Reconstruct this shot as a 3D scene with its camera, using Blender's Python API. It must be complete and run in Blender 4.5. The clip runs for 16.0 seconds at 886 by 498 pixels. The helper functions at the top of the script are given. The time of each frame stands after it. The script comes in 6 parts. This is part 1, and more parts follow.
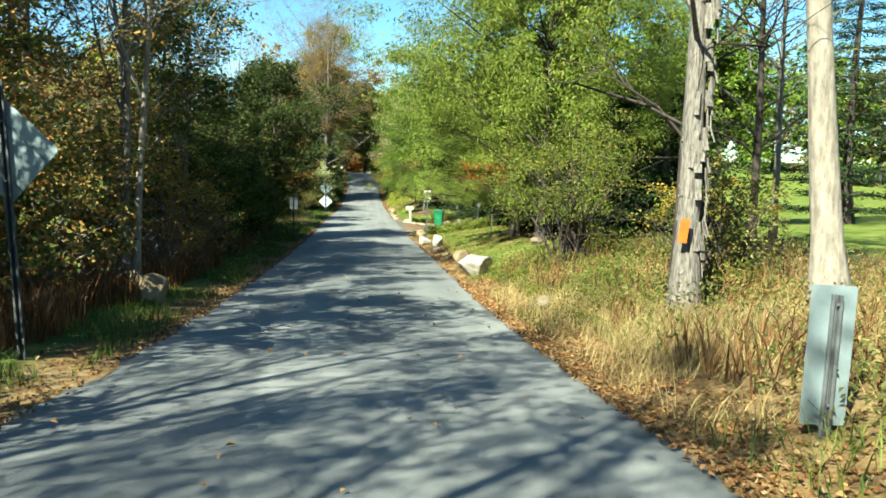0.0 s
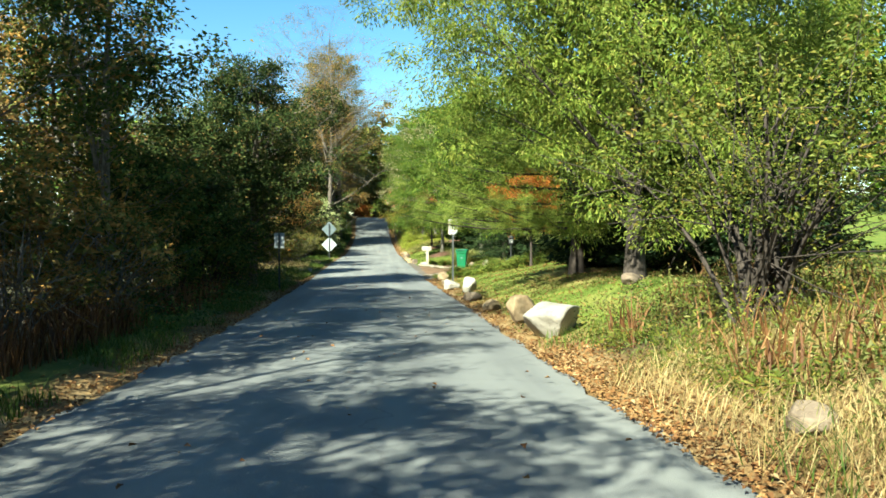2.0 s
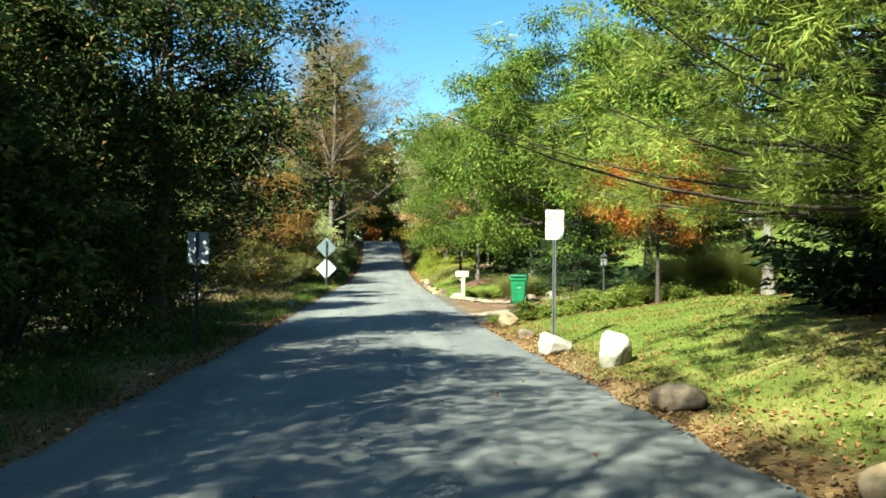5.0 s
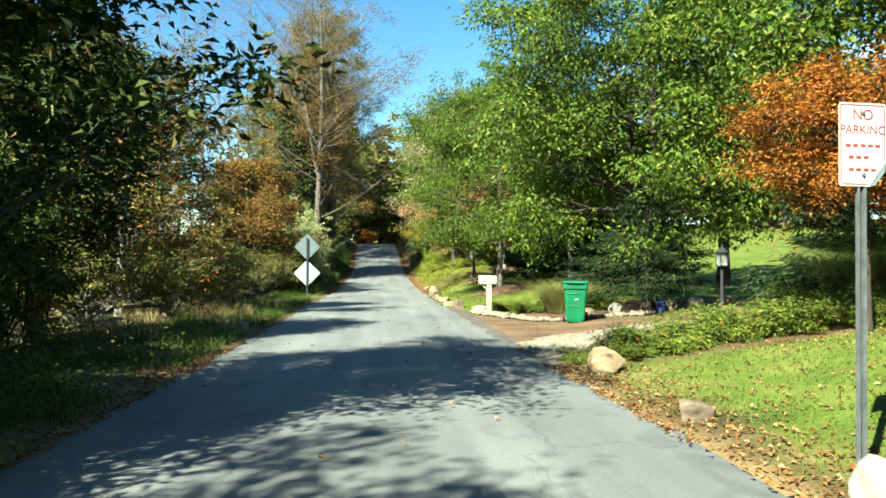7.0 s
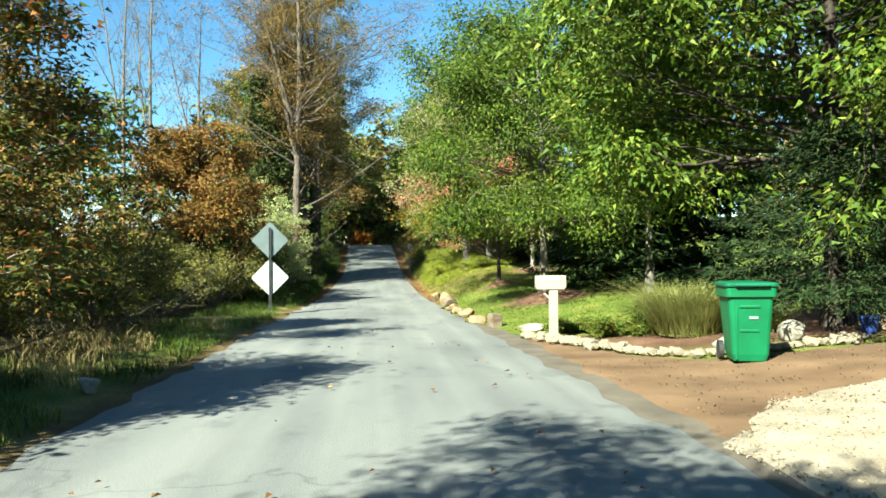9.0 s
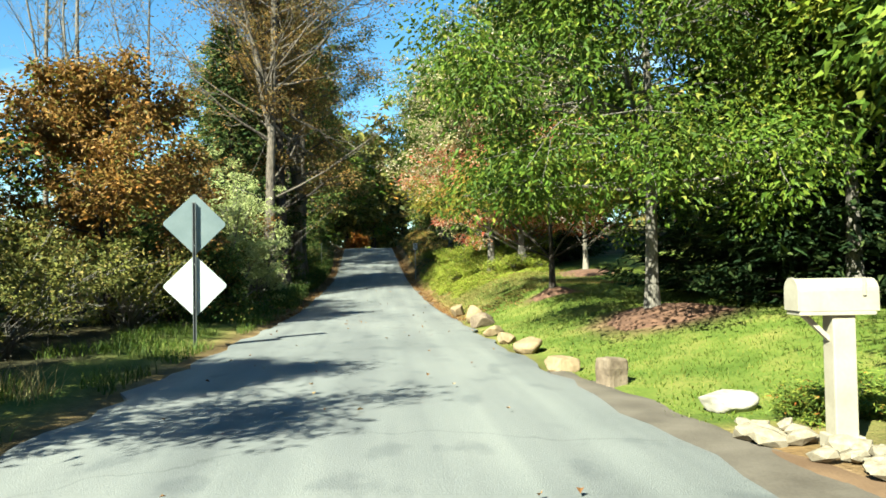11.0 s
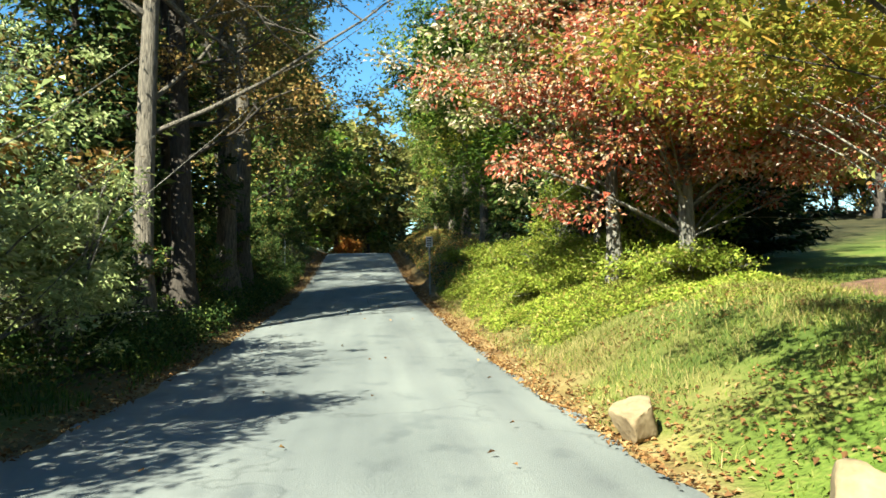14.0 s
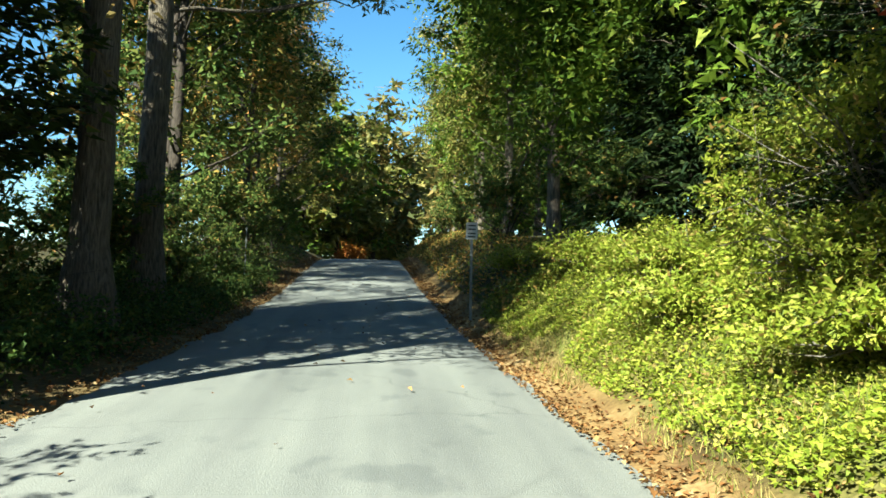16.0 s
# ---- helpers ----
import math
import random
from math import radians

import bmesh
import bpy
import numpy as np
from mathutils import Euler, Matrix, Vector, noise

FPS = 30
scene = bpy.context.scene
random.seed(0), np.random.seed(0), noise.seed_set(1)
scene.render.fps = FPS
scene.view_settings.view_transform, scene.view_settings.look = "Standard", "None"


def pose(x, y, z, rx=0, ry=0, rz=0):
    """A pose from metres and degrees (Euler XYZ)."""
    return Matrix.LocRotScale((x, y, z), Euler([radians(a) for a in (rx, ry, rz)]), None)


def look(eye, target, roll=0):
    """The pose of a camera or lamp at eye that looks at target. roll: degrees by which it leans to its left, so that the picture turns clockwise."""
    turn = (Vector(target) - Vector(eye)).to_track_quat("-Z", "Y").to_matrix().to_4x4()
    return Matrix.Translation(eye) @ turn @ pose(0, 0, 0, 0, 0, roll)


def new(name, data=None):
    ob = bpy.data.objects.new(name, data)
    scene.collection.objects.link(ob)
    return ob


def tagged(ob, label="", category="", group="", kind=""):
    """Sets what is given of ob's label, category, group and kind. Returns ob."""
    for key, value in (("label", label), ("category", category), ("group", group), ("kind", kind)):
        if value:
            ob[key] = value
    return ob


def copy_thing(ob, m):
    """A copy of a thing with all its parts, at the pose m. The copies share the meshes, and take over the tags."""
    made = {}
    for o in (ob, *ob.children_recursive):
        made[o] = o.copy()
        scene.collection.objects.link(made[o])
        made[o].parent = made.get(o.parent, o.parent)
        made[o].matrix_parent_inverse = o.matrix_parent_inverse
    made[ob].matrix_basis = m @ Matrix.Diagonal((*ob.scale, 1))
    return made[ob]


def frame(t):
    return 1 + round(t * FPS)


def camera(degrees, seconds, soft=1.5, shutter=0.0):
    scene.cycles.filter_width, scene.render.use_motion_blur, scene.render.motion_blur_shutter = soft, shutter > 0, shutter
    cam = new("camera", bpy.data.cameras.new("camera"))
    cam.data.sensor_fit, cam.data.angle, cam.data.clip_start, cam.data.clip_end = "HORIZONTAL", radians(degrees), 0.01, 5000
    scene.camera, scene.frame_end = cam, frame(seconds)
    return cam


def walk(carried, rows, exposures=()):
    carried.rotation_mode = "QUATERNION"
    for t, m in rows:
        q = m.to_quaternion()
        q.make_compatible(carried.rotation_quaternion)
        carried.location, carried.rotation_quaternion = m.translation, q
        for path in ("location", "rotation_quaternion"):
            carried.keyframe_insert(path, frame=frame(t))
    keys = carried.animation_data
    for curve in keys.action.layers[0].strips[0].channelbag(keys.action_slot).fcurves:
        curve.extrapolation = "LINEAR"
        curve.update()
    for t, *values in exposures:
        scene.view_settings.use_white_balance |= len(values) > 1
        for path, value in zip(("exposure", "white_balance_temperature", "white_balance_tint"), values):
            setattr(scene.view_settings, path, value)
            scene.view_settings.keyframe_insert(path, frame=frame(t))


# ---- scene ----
# a country road in autumn: it dips past a lawn and a drive, then climbs into woods
cam = camera(60.0, 16.0, soft=1.65)
ROWS = [
    (0.0, -0.000, 0.000, 3.100, -5.20, -1.56, -5.53),
    (0.5, 0.034, 1.840, 2.873, -4.55, -1.14, -5.40),
    (1.0, 0.075, 3.816, 2.656, -3.76, -0.66, -5.24),
    (1.5, 0.104, 5.673, 2.501, -2.70, -0.07, -5.04),
    (2.0, 0.114, 7.752, 2.358, -1.66, -0.00, -4.74),
    (2.5, 0.099, 9.827, 2.251, -0.96, 0.26, -4.35),
    (3.0, 0.055, 12.082, 2.118, -0.28, 0.31, -4.08),
    (3.5, 0.011, 14.332, 2.036, 0.15, 0.05, -3.93),
    (4.0, -0.043, 16.701, 1.948, 0.38, -0.28, -3.87),
    (6.5, -0.295, 26.884, 1.684, 0.77, -0.45, -4.42),
    (7.0, -0.278, 29.105, 1.639, 0.94, -0.30, -4.51),
    (7.5, -0.278, 31.293, 1.593, 0.97, -0.09, -4.63),
    (8.0, -0.266, 33.516, 1.546, 1.06, 0.11, -4.74),
    (8.5, -0.258, 35.741, 1.484, 1.18, 0.37, -4.79),
    (9.0, -0.255, 38.041, 1.436, 1.23, 0.64, -4.86),
    (11.5, -0.161, 48.970, 1.319, 1.92, 1.00, -4.89),
    (12.0, -0.121, 51.498, 1.319, 2.12, 0.77, -4.86),
    (12.5, -0.135, 54.021, 1.332, 1.88, 1.10, -4.98),
    (13.0, -0.139, 56.560, 1.321, 2.02, 1.45, -5.14),
    (13.5, -0.108, 59.119, 1.319, 2.26, 1.35, -5.26),
    (14.0, -0.058, 61.723, 1.329, 2.54, 0.98, -5.24),
    (14.5, -0.053, 64.299, 1.312, 2.95, 0.67, -5.12),
    (15.0, -0.059, 66.717, 1.312, 3.11, 0.15, -5.05),
    (15.5, -0.030, 69.044, 1.340, 3.27, -0.40, -5.02),
    (16.0, -0.000, 71.674, 1.365, 3.69, -1.11, -4.91),
]
walk(cam, [(t, pose(x, y, z, 90 + pitch, roll, yaw)) for t, x, y, z, pitch, roll, yaw in ROWS], [(0.0, 2.30, 6600, -8), (16.0, 2.30, 6600, -8)])

# ---- world and sun ----
SUN_AZ, SUN_EL = radians(52), radians(39)      # light travels right and ahead
world = bpy.data.worlds.new("sky")
scene.world = world
world.use_nodes = True
wn = world.node_tree.nodes
wl = world.node_tree.links
sky = wn.new("ShaderNodeTexSky")
sky.sky_type = "NISHITA"
sky.sun_disc = False
sky.sun_elevation = SUN_EL
sky.sun_rotation = radians(218)
sky.air_density, sky.dust_density, sky.ozone_density = 1.0, 0.0, 2.6
coord = wn.new("ShaderNodeTexCoord")
wmap = wn.new("ShaderNodeMapping")
wmap.inputs["Scale"].default_value = (1.6, 1.6, 7.0)
cloud = wn.new("ShaderNodeTexNoise")
cloud.inputs["Scale"].default_value, cloud.inputs["Detail"].default_value = 1.7, 7.0
cramp = wn.new("ShaderNodeValToRGB")
cramp.color_ramp.elements[0].position, cramp.color_ramp.elements[1].position = 0.56, 0.76
cramp.color_ramp.elements[0].color, cramp.color_ramp.elements[1].color = (0, 0, 0, 1), (0.6, 0.6, 0.6, 1)
wmix = wn.new("ShaderNodeMixRGB")
wmix.inputs[2].default_value = (8.0, 8.6, 9.2, 1)
wl.new(coord.outputs["Generated"], wmap.inputs["Vector"])
wl.new(wmap.outputs["Vector"], cloud.inputs["Vector"])
wl.new(cloud.outputs["Fac"], cramp.inputs["Fac"])
wl.new(cramp.outputs["Color"], wmix.inputs[0])
deep = wn.new("ShaderNodeHueSaturation")
deep.inputs["Saturation"].default_value = 1.25
wl.new(sky.outputs["Color"], deep.inputs["Color"])
wl.new(deep.outputs["Color"], wmix.inputs[1])
wl.new(wmix.outputs["Color"], wn["Background"].inputs["Color"])
wn["Background"].inputs["Strength"].default_value = 0.05

sun = new("sun", bpy.data.lights.new("sun", "SUN"))
sun.data.energy, sun.data.angle, sun.data.color = 5.0, radians(0.5), (1.0, 0.96, 0.88)
away = Vector((math.cos(SUN_AZ) * math.cos(SUN_EL), math.sin(SUN_AZ) * math.cos(SUN_EL), -math.sin(SUN_EL)))
sun.matrix_world = look(-60 * away, (0, 0, 0))


# ---- materials ----
def material(name, rough=0.8, spec=0.3, metal=0.0):
    m = bpy.data.materials.new(name)
    m.use_nodes = True
    b = m.node_tree.nodes["Principled BSDF"]
    b.inputs["Roughness"].default_value, b.inputs["Metallic"].default_value = rough, metal
    b.inputs["Specular IOR Level"].default_value = spec
    return m, m.node_tree.nodes, m.node_tree.links, b


def ramp(nodes, stops):
    r = nodes.new("ShaderNodeValToRGB")
    e = r.color_ramp.elements
    while len(e) < len(stops):
        e.new(0.5)
    for k, (p, c) in enumerate(stops):
        e[k].position, e[k].color = p, (*c, 1)
    return r


def noise_node(nodes, links, scale, detail=5.0, stretch=None, kind="Object"):
    tc = nodes.new("ShaderNodeTexCoord")
    n = nodes.new("ShaderNodeTexNoise")
    n.inputs["Scale"].default_value, n.inputs["Detail"].default_value = scale, detail
    if stretch:
        mp = nodes.new("ShaderNodeMapping")
        mp.inputs["Scale"].default_value = stretch
        links.new(tc.outputs[kind], mp.inputs["Vector"])
        links.new(mp.outputs["Vector"], n.inputs["Vector"])
    else:
        links.new(tc.outputs[kind], n.inputs["Vector"])
    return n


def bump(nodes, links, b, source, strength=0.3, distance=0.02):
    k = nodes.new("ShaderNodeBump")
    k.inputs["Strength"].default_value, k.inputs["Distance"].default_value = strength, distance
    links.new(source, k.inputs["Height"])
    links.new(k.outputs["Normal"], b.inputs["Normal"])


def leaf_material(name, stops, through_light=0.35, rough=0.6, spec=0.18):
    """Leaves: each one its own tint from the ramp, a little light passing through."""
    m, n, l, b = material(name, rough, spec)
    g = n.new("ShaderNodeNewGeometry")
    r = ramp(n, stops)
    l.new(g.outputs["Random Per Island"], r.inputs["Fac"])
    patch = noise_node(n, l, 0.9, 2.0)
    hsv = n.new("ShaderNodeHueSaturation")
    mr = n.new("ShaderNodeMapRange")
    mr.inputs["From Min"].default_value, mr.inputs["From Max"].default_value = 0.3, 0.7
    mr.inputs["To Min"].default_value, mr.inputs["To Max"].default_value = 0.7, 1.3
    l.new(patch.outputs["Fac"], mr.inputs["Value"])
    l.new(mr.outputs["Result"], hsv.inputs["Value"])
    l.new(r.outputs["Color"], hsv.inputs["Color"])
    l.new(hsv.outputs["Color"], b.inputs["Base Color"])
    t = n.new("ShaderNodeBsdfTranslucent")
    l.new(hsv.outputs["Color"], t.inputs["Color"])
    mix = n.new("ShaderNodeMixShader")
    mix.inputs["Fac"].default_value = 0.75 * through_light
    l.new(b.outputs["BSDF"], mix.inputs[1])
    l.new(t.outputs["BSDF"], mix.inputs[2])
    l.new(mix.outputs["Shader"], n["Material Output"].inputs["Surface"])
    return m


def mottled(name, dark, light, scale=6.0, rough=0.85, bump_strength=0.4, stretch=None, spec=0.25, distance=0.02, metal=0.0, fine=40.0):
    """A surface mottled at two scales with fine relief."""
    m, n, l, b = material(name, rough, spec, metal)
    big = noise_node(n, l, scale, 6.0, stretch)
    small = noise_node(n, l, fine, 3.0, stretch)
    add = n.new("ShaderNodeMath")
    add.operation = "MULTIPLY_ADD"
    add.inputs[1].default_value = 0.35
    l.new(small.outputs["Fac"], add.inputs[0])
    l.new(big.outputs["Fac"], add.inputs[2])
    r = ramp(n, [(0.42, dark), (0.92, light)])
    l.new(add.outputs["Value"], r.inputs["Fac"])
    l.new(r.outputs["Color"], b.inputs["Base Color"])
    bump(n, l, b, add.outputs["Value"], bump_strength, distance)
    return m


leaf_pine_yellow = leaf_material("leaf_willowy", [(0.0, (0.0864, 0.132, 0.0187)), (0.4, (0.119, 0.165, 0.023)), (0.8, (0.184, 0.209, 0.0344)), (1.0, (0.249, 0.246, 0.0517))], 0.45)
leaf_bush = leaf_material("leaf_bush", [(0.0, (0.0525, 0.0713, 0.0112)), (0.45, (0.075, 0.0975, 0.015)), (0.85, (0.135, 0.139, 0.0225)), (1.0, (0.195, 0.128, 0.03))], 0.4)
leaf_green = leaf_material("leaf_green", [(0.0, (0.0469, 0.0864, 0.01)), (0.5, (0.067, 0.115, 0.013)), (0.9, (0.134, 0.179, 0.0216)), (1.0, (0.214, 0.224, 0.0326))], 0.4)
leaf_oak = leaf_material("leaf_oak", [(0.0, (0.0399, 0.0736, 0.00768)), (0.5, (0.0591, 0.102, 0.0103)), (0.88, (0.123, 0.162, 0.0196)), (1.0, (0.201, 0.199, 0.0353))], 0.36)
leaf_yellow = leaf_material("leaf_yellow", [(0.0, (0.12, 0.15, 0.015)), (0.5, (0.24, 0.25, 0.03)), (1.0, (0.36, 0.32, 0.05))], 0.5)
leaf_lime = leaf_material("leaf_lime", [(0.0, (0.0473, 0.0855, 0.009)), (0.45, (0.113, 0.153, 0.0135)), (1.0, (0.208, 0.207, 0.027))], 0.45)
leaf_dark = leaf_material("leaf_dark", [(0.0, (0.0252, 0.0491, 0.0131)), (0.6, (0.0688, 0.104, 0.024)), (0.9, (0.138, 0.142, 0.0328)), (1.0, (0.252, 0.131, 0.0437))], 0.25, 0.75, 0.1)
leaf_thicket = leaf_material("leaf_thicket", [(0.0, (0.0461, 0.0666, 0.0166)), (0.4, (0.123, 0.133, 0.0323)), (0.65, (0.235, 0.174, 0.0508)), (0.85, (0.368, 0.184, 0.0508)), (1.0, (0.451, 0.277, 0.0876))], 0.3, 0.75, 0.1)
leaf_cedar = leaf_material("leaf_cedar", [(0.0, (0.014, 0.0281, 0.00886)), (0.6, (0.0387, 0.0599, 0.0151)), (0.93, (0.0914, 0.102, 0.0284)), (1.0, (0.176, 0.0914, 0.0318))], 0.15, 0.75, 0.1)
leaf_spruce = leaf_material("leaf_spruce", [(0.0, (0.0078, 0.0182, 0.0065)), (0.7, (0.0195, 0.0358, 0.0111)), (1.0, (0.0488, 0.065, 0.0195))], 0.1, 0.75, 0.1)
leaf_whitepine = leaf_material("leaf_whitepine", [(0.0, (0.0845, 0.128, 0.0203)), (0.6, (0.169, 0.218, 0.0361)), (1.0, (0.27, 0.276, 0.0587))], 0.45)
leaf_orange = leaf_material("leaf_orange", [(0.0, (0.159, 0.0428, 0.00636)), (0.4, (0.295, 0.0958, 0.0137)), (0.8, (0.312, 0.118, 0.0181)), (0.92, (0.351, 0.177, 0.0545)), (1.0, (0.17, 0.15, 0.0227))], 0.4)
leaf_red = leaf_material("leaf_red", [(0.0, (0.29, 0.04, 0.028)), (0.28, (0.42, 0.11, 0.06)), (0.52, (0.46, 0.22, 0.13)), (0.66, (0.26, 0.21, 0.04)), (0.84, (0.47, 0.33, 0.23)), (1.0, (0.53, 0.43, 0.33))], 0.5)
leaf_copper = leaf_material("leaf_copper", [(0.0, (0.134, 0.145, 0.02)), (0.4, (0.185, 0.182, 0.0265)), (0.75, (0.275, 0.201, 0.0338)), (1.0, (0.299, 0.126, 0.0265))], 0.5)
leaf_brown = leaf_material("leaf_brown", [(0.0, (0.12, 0.06, 0.0153)), (0.35, (0.162, 0.084, 0.0204)), (0.65, (0.24, 0.138, 0.0382)), (0.82, (0.12, 0.12, 0.0255)), (1.0, (0.312, 0.132, 0.0306))], 0.35)
leaf_mixed = leaf_material("leaf_mixed", [(0.0, (0.039, 0.052, 0.0117)), (0.35, (0.0975, 0.104, 0.0293)), (0.65, (0.169, 0.124, 0.038)), (0.85, (0.234, 0.156, 0.0526)), (1.0, (0.13, 0.143, 0.0526))], 0.35)
leaf_olive = leaf_material("leaf_olive", [(0.0, (0.0568, 0.0648, 0.0154)), (0.5, (0.121, 0.126, 0.0279)), (0.85, (0.203, 0.179, 0.0434)), (1.0, (0.259, 0.194, 0.062))], 0.35)
leaf_turning = leaf_material("leaf_turning", [(0.0, (0.0358, 0.0569, 0.00941)), (0.4, (0.052, 0.078, 0.0122)), (0.62, (0.13, 0.111, 0.0221)), (0.82, (0.234, 0.111, 0.0276)), (0.95, (0.299, 0.0845, 0.0276)), (1.0, (0.325, 0.195, 0.0553))], 0.35)
leaf_tawny = leaf_material("leaf_tawny", [(0.0, (0.112, 0.0857, 0.0268)), (0.4, (0.154, 0.112, 0.0347)), (0.75, (0.238, 0.147, 0.0473)), (1.0, (0.294, 0.154, 0.0473))], 0.35)
leaf_silver = leaf_material("leaf_silver", [(0.0, (0.235, 0.273, 0.0997)), (0.6, (0.315, 0.351, 0.135)), (1.0, (0.472, 0.472, 0.231))], 0.35)
leaf_pale = leaf_material("leaf_pale", [(0.0, (0.0878, 0.132, 0.0316)), (0.5, (0.211, 0.22, 0.071)), (0.8, (0.396, 0.29, 0.189)), (1.0, (0.571, 0.483, 0.355))], 0.4)
leaf_juniper = leaf_material("leaf_juniper", [(0.0, (0.042, 0.078, 0.0144)), (0.6, (0.12, 0.162, 0.024)), (0.93, (0.216, 0.228, 0.0384)), (1.0, (0.27, 0.078, 0.0192))], 0.25)
leaf_ivy = leaf_material("leaf_ivy", [(0.0, (0.109, 0.149, 0.0158)), (0.4, (0.165, 0.206, 0.0211)), (0.8, (0.279, 0.293, 0.0421)), (0.92, (0.31, 0.283, 0.0717)), (1.0, (0.216, 0.131, 0.038))], 0.4)
litter_mat = leaf_material("fallen_leaves", [(0.0, (0.08, 0.035, 0.0125)), (0.4, (0.16, 0.075, 0.025)), (0.8, (0.23, 0.13, 0.05)), (1.0, (0.275, 0.2, 0.1))], 0.15, 0.75)
straw_mat = leaf_material("dry_grass", [(0.0, (0.17, 0.11, 0.04)), (0.4, (0.29, 0.215, 0.085)), (0.88, (0.38, 0.3, 0.145)), (1.0, (0.11, 0.13, 0.03))], 0.35)
russet_mat = leaf_material("russet_grass", [(0.0, (0.07, 0.03, 0.0125)), (0.6, (0.13, 0.06, 0.0225)), (1.0, (0.2, 0.11, 0.045))], 0.3)
grass_mat = leaf_material("green_grass", [(0.0, (0.03, 0.06, 0.0075)), (0.6, (0.07, 0.11, 0.015)), (1.0, (0.14, 0.15, 0.03))], 0.4)
lawn_mat = leaf_material("lawn_grass", [(0.0, (0.0515, 0.088, 0.00935)), (0.6, (0.0999, 0.135, 0.0187)), (1.0, (0.182, 0.176, 0.0397))], 0.4)
plume_mat = leaf_material("plume_grass", [(0.0, (0.154, 0.187, 0.0421)), (0.6, (0.264, 0.275, 0.0842)), (1.0, (0.385, 0.352, 0.159))], 0.45)
undergrowth_mat = leaf_material("undergrowth", [(0.0, (0.0225, 0.045, 0.0112)), (0.6, (0.0525, 0.09, 0.0188)), (1.0, (0.128, 0.143, 0.0338))], 0.3, 0.7, 0.15)
bank_grass_mat = leaf_material("bank_grass", [(0.0, (0.0825, 0.11, 0.0187)), (0.4, (0.165, 0.182, 0.0351)), (0.7, (0.275, 0.237, 0.0748)), (1.0, (0.303, 0.22, 0.0935))], 0.4)
weed_mat = leaf_material("weeds", [(0.0, (0.042, 0.054, 0.0127)), (0.5, (0.096, 0.102, 0.0255)), (0.8, (0.168, 0.15, 0.051)), (1.0, (0.216, 0.144, 0.0561))], 0.3)

bark_grey = mottled("bark_grey", (0.046, 0.0391, 0.0322), (0.207, 0.184, 0.155), 5.0, 0.9, 0.9, (6, 6, 1.2), distance=0.04, fine=12.0)
bark_pale = mottled("bark_pale", (0.1, 0.085, 0.065), (0.26, 0.225, 0.18), 3.0, 0.9, 0.7, (5, 5, 1.3), distance=0.03, fine=14.0)
bark_trunk = mottled("bark_furrowed", (0.034, 0.0272, 0.0218), (0.184, 0.15, 0.116), 5.0, 0.92, 1.0, (7, 7, 1.0), distance=0.05, fine=12.0)
bark_dark = mottled("bark_dark", (0.015, 0.012, 0.01), (0.065, 0.05, 0.04), 5.0, 0.9, 0.8, (6, 6, 1.2), distance=0.03, fine=12.0)
rock_tan = mottled("rock_tan", (0.12, 0.08, 0.0425), (0.28, 0.21, 0.125), 2.6, 0.9, 0.6, distance=0.03, fine=22.0)
rock_white = mottled("rock_white", (0.15, 0.135, 0.11), (0.36, 0.33, 0.27), 2.4, 0.9, 0.6, distance=0.03, fine=20.0)
rock_brown = mottled("rock_brown", (0.075, 0.0525, 0.035), (0.2, 0.155, 0.11), 2.6, 0.9, 0.6, distance=0.03, fine=22.0)
stone_border = mottled("border_stone", (0.132, 0.108, 0.072), (0.256, 0.22, 0.164), 5.0, 0.9, 0.4, distance=0.01)
steel = mottled("galvanised_steel", (0.11, 0.12, 0.1225), (0.225, 0.24, 0.24), 9.0, 0.5, 0.1, spec=0.5, metal=0.6, distance=0.003)
post_dark = mottled("dark_post", (0.02, 0.024, 0.026), (0.07, 0.075, 0.075), 8.0, 0.6, 0.2, distance=0.003)
sign_back = mottled("sign_back_aluminium", (0.165, 0.21, 0.215), (0.22, 0.265, 0.27), 4.0, 0.45, 0.04, spec=0.5, distance=0.002, metal=0.3)
sign_back_white = mottled("sign_back_white", (0.288, 0.312, 0.308), (0.416, 0.436, 0.424), 3.0, 0.6, 0.05, distance=0.002)
sign_white = mottled("sign_white", (0.385, 0.374, 0.352), (0.462, 0.457, 0.435), 3.0, 0.5, 0.03, distance=0.002)
sign_red = mottled("sign_red", (0.18, 0.025, 0.02), (0.26, 0.05, 0.035), 8.0, 0.55, 0.03, distance=0.002)
cream = mottled("cream_paint", (0.23, 0.2, 0.15), (0.32, 0.29, 0.225), 4.0, 0.6, 0.1, distance=0.004)
bin_green = mottled("bin_green", (0.002, 0.08, 0.0275), (0.005, 0.13, 0.05), 3.0, 0.45, 0.06, spec=0.45, distance=0.003)
bin_lid = mottled("bin_lid_green", (0.002, 0.07, 0.03), (0.006, 0.115, 0.055), 3.0, 0.4, 0.06, spec=0.45, distance=0.003)
rubber = mottled("black_rubber", (0.012, 0.012, 0.012), (0.035, 0.034, 0.032), 9.0, 0.8, 0.1, distance=0.003)
orange_plastic = mottled("orange_plastic", (0.31, 0.05, 0.006), (0.425, 0.1, 0.01), 4.0, 0.5, 0.1, distance=0.004)
black_metal = mottled("black_lamp_metal", (0.012, 0.013, 0.013), (0.04, 0.04, 0.04), 8.0, 0.5, 0.1, distance=0.002)
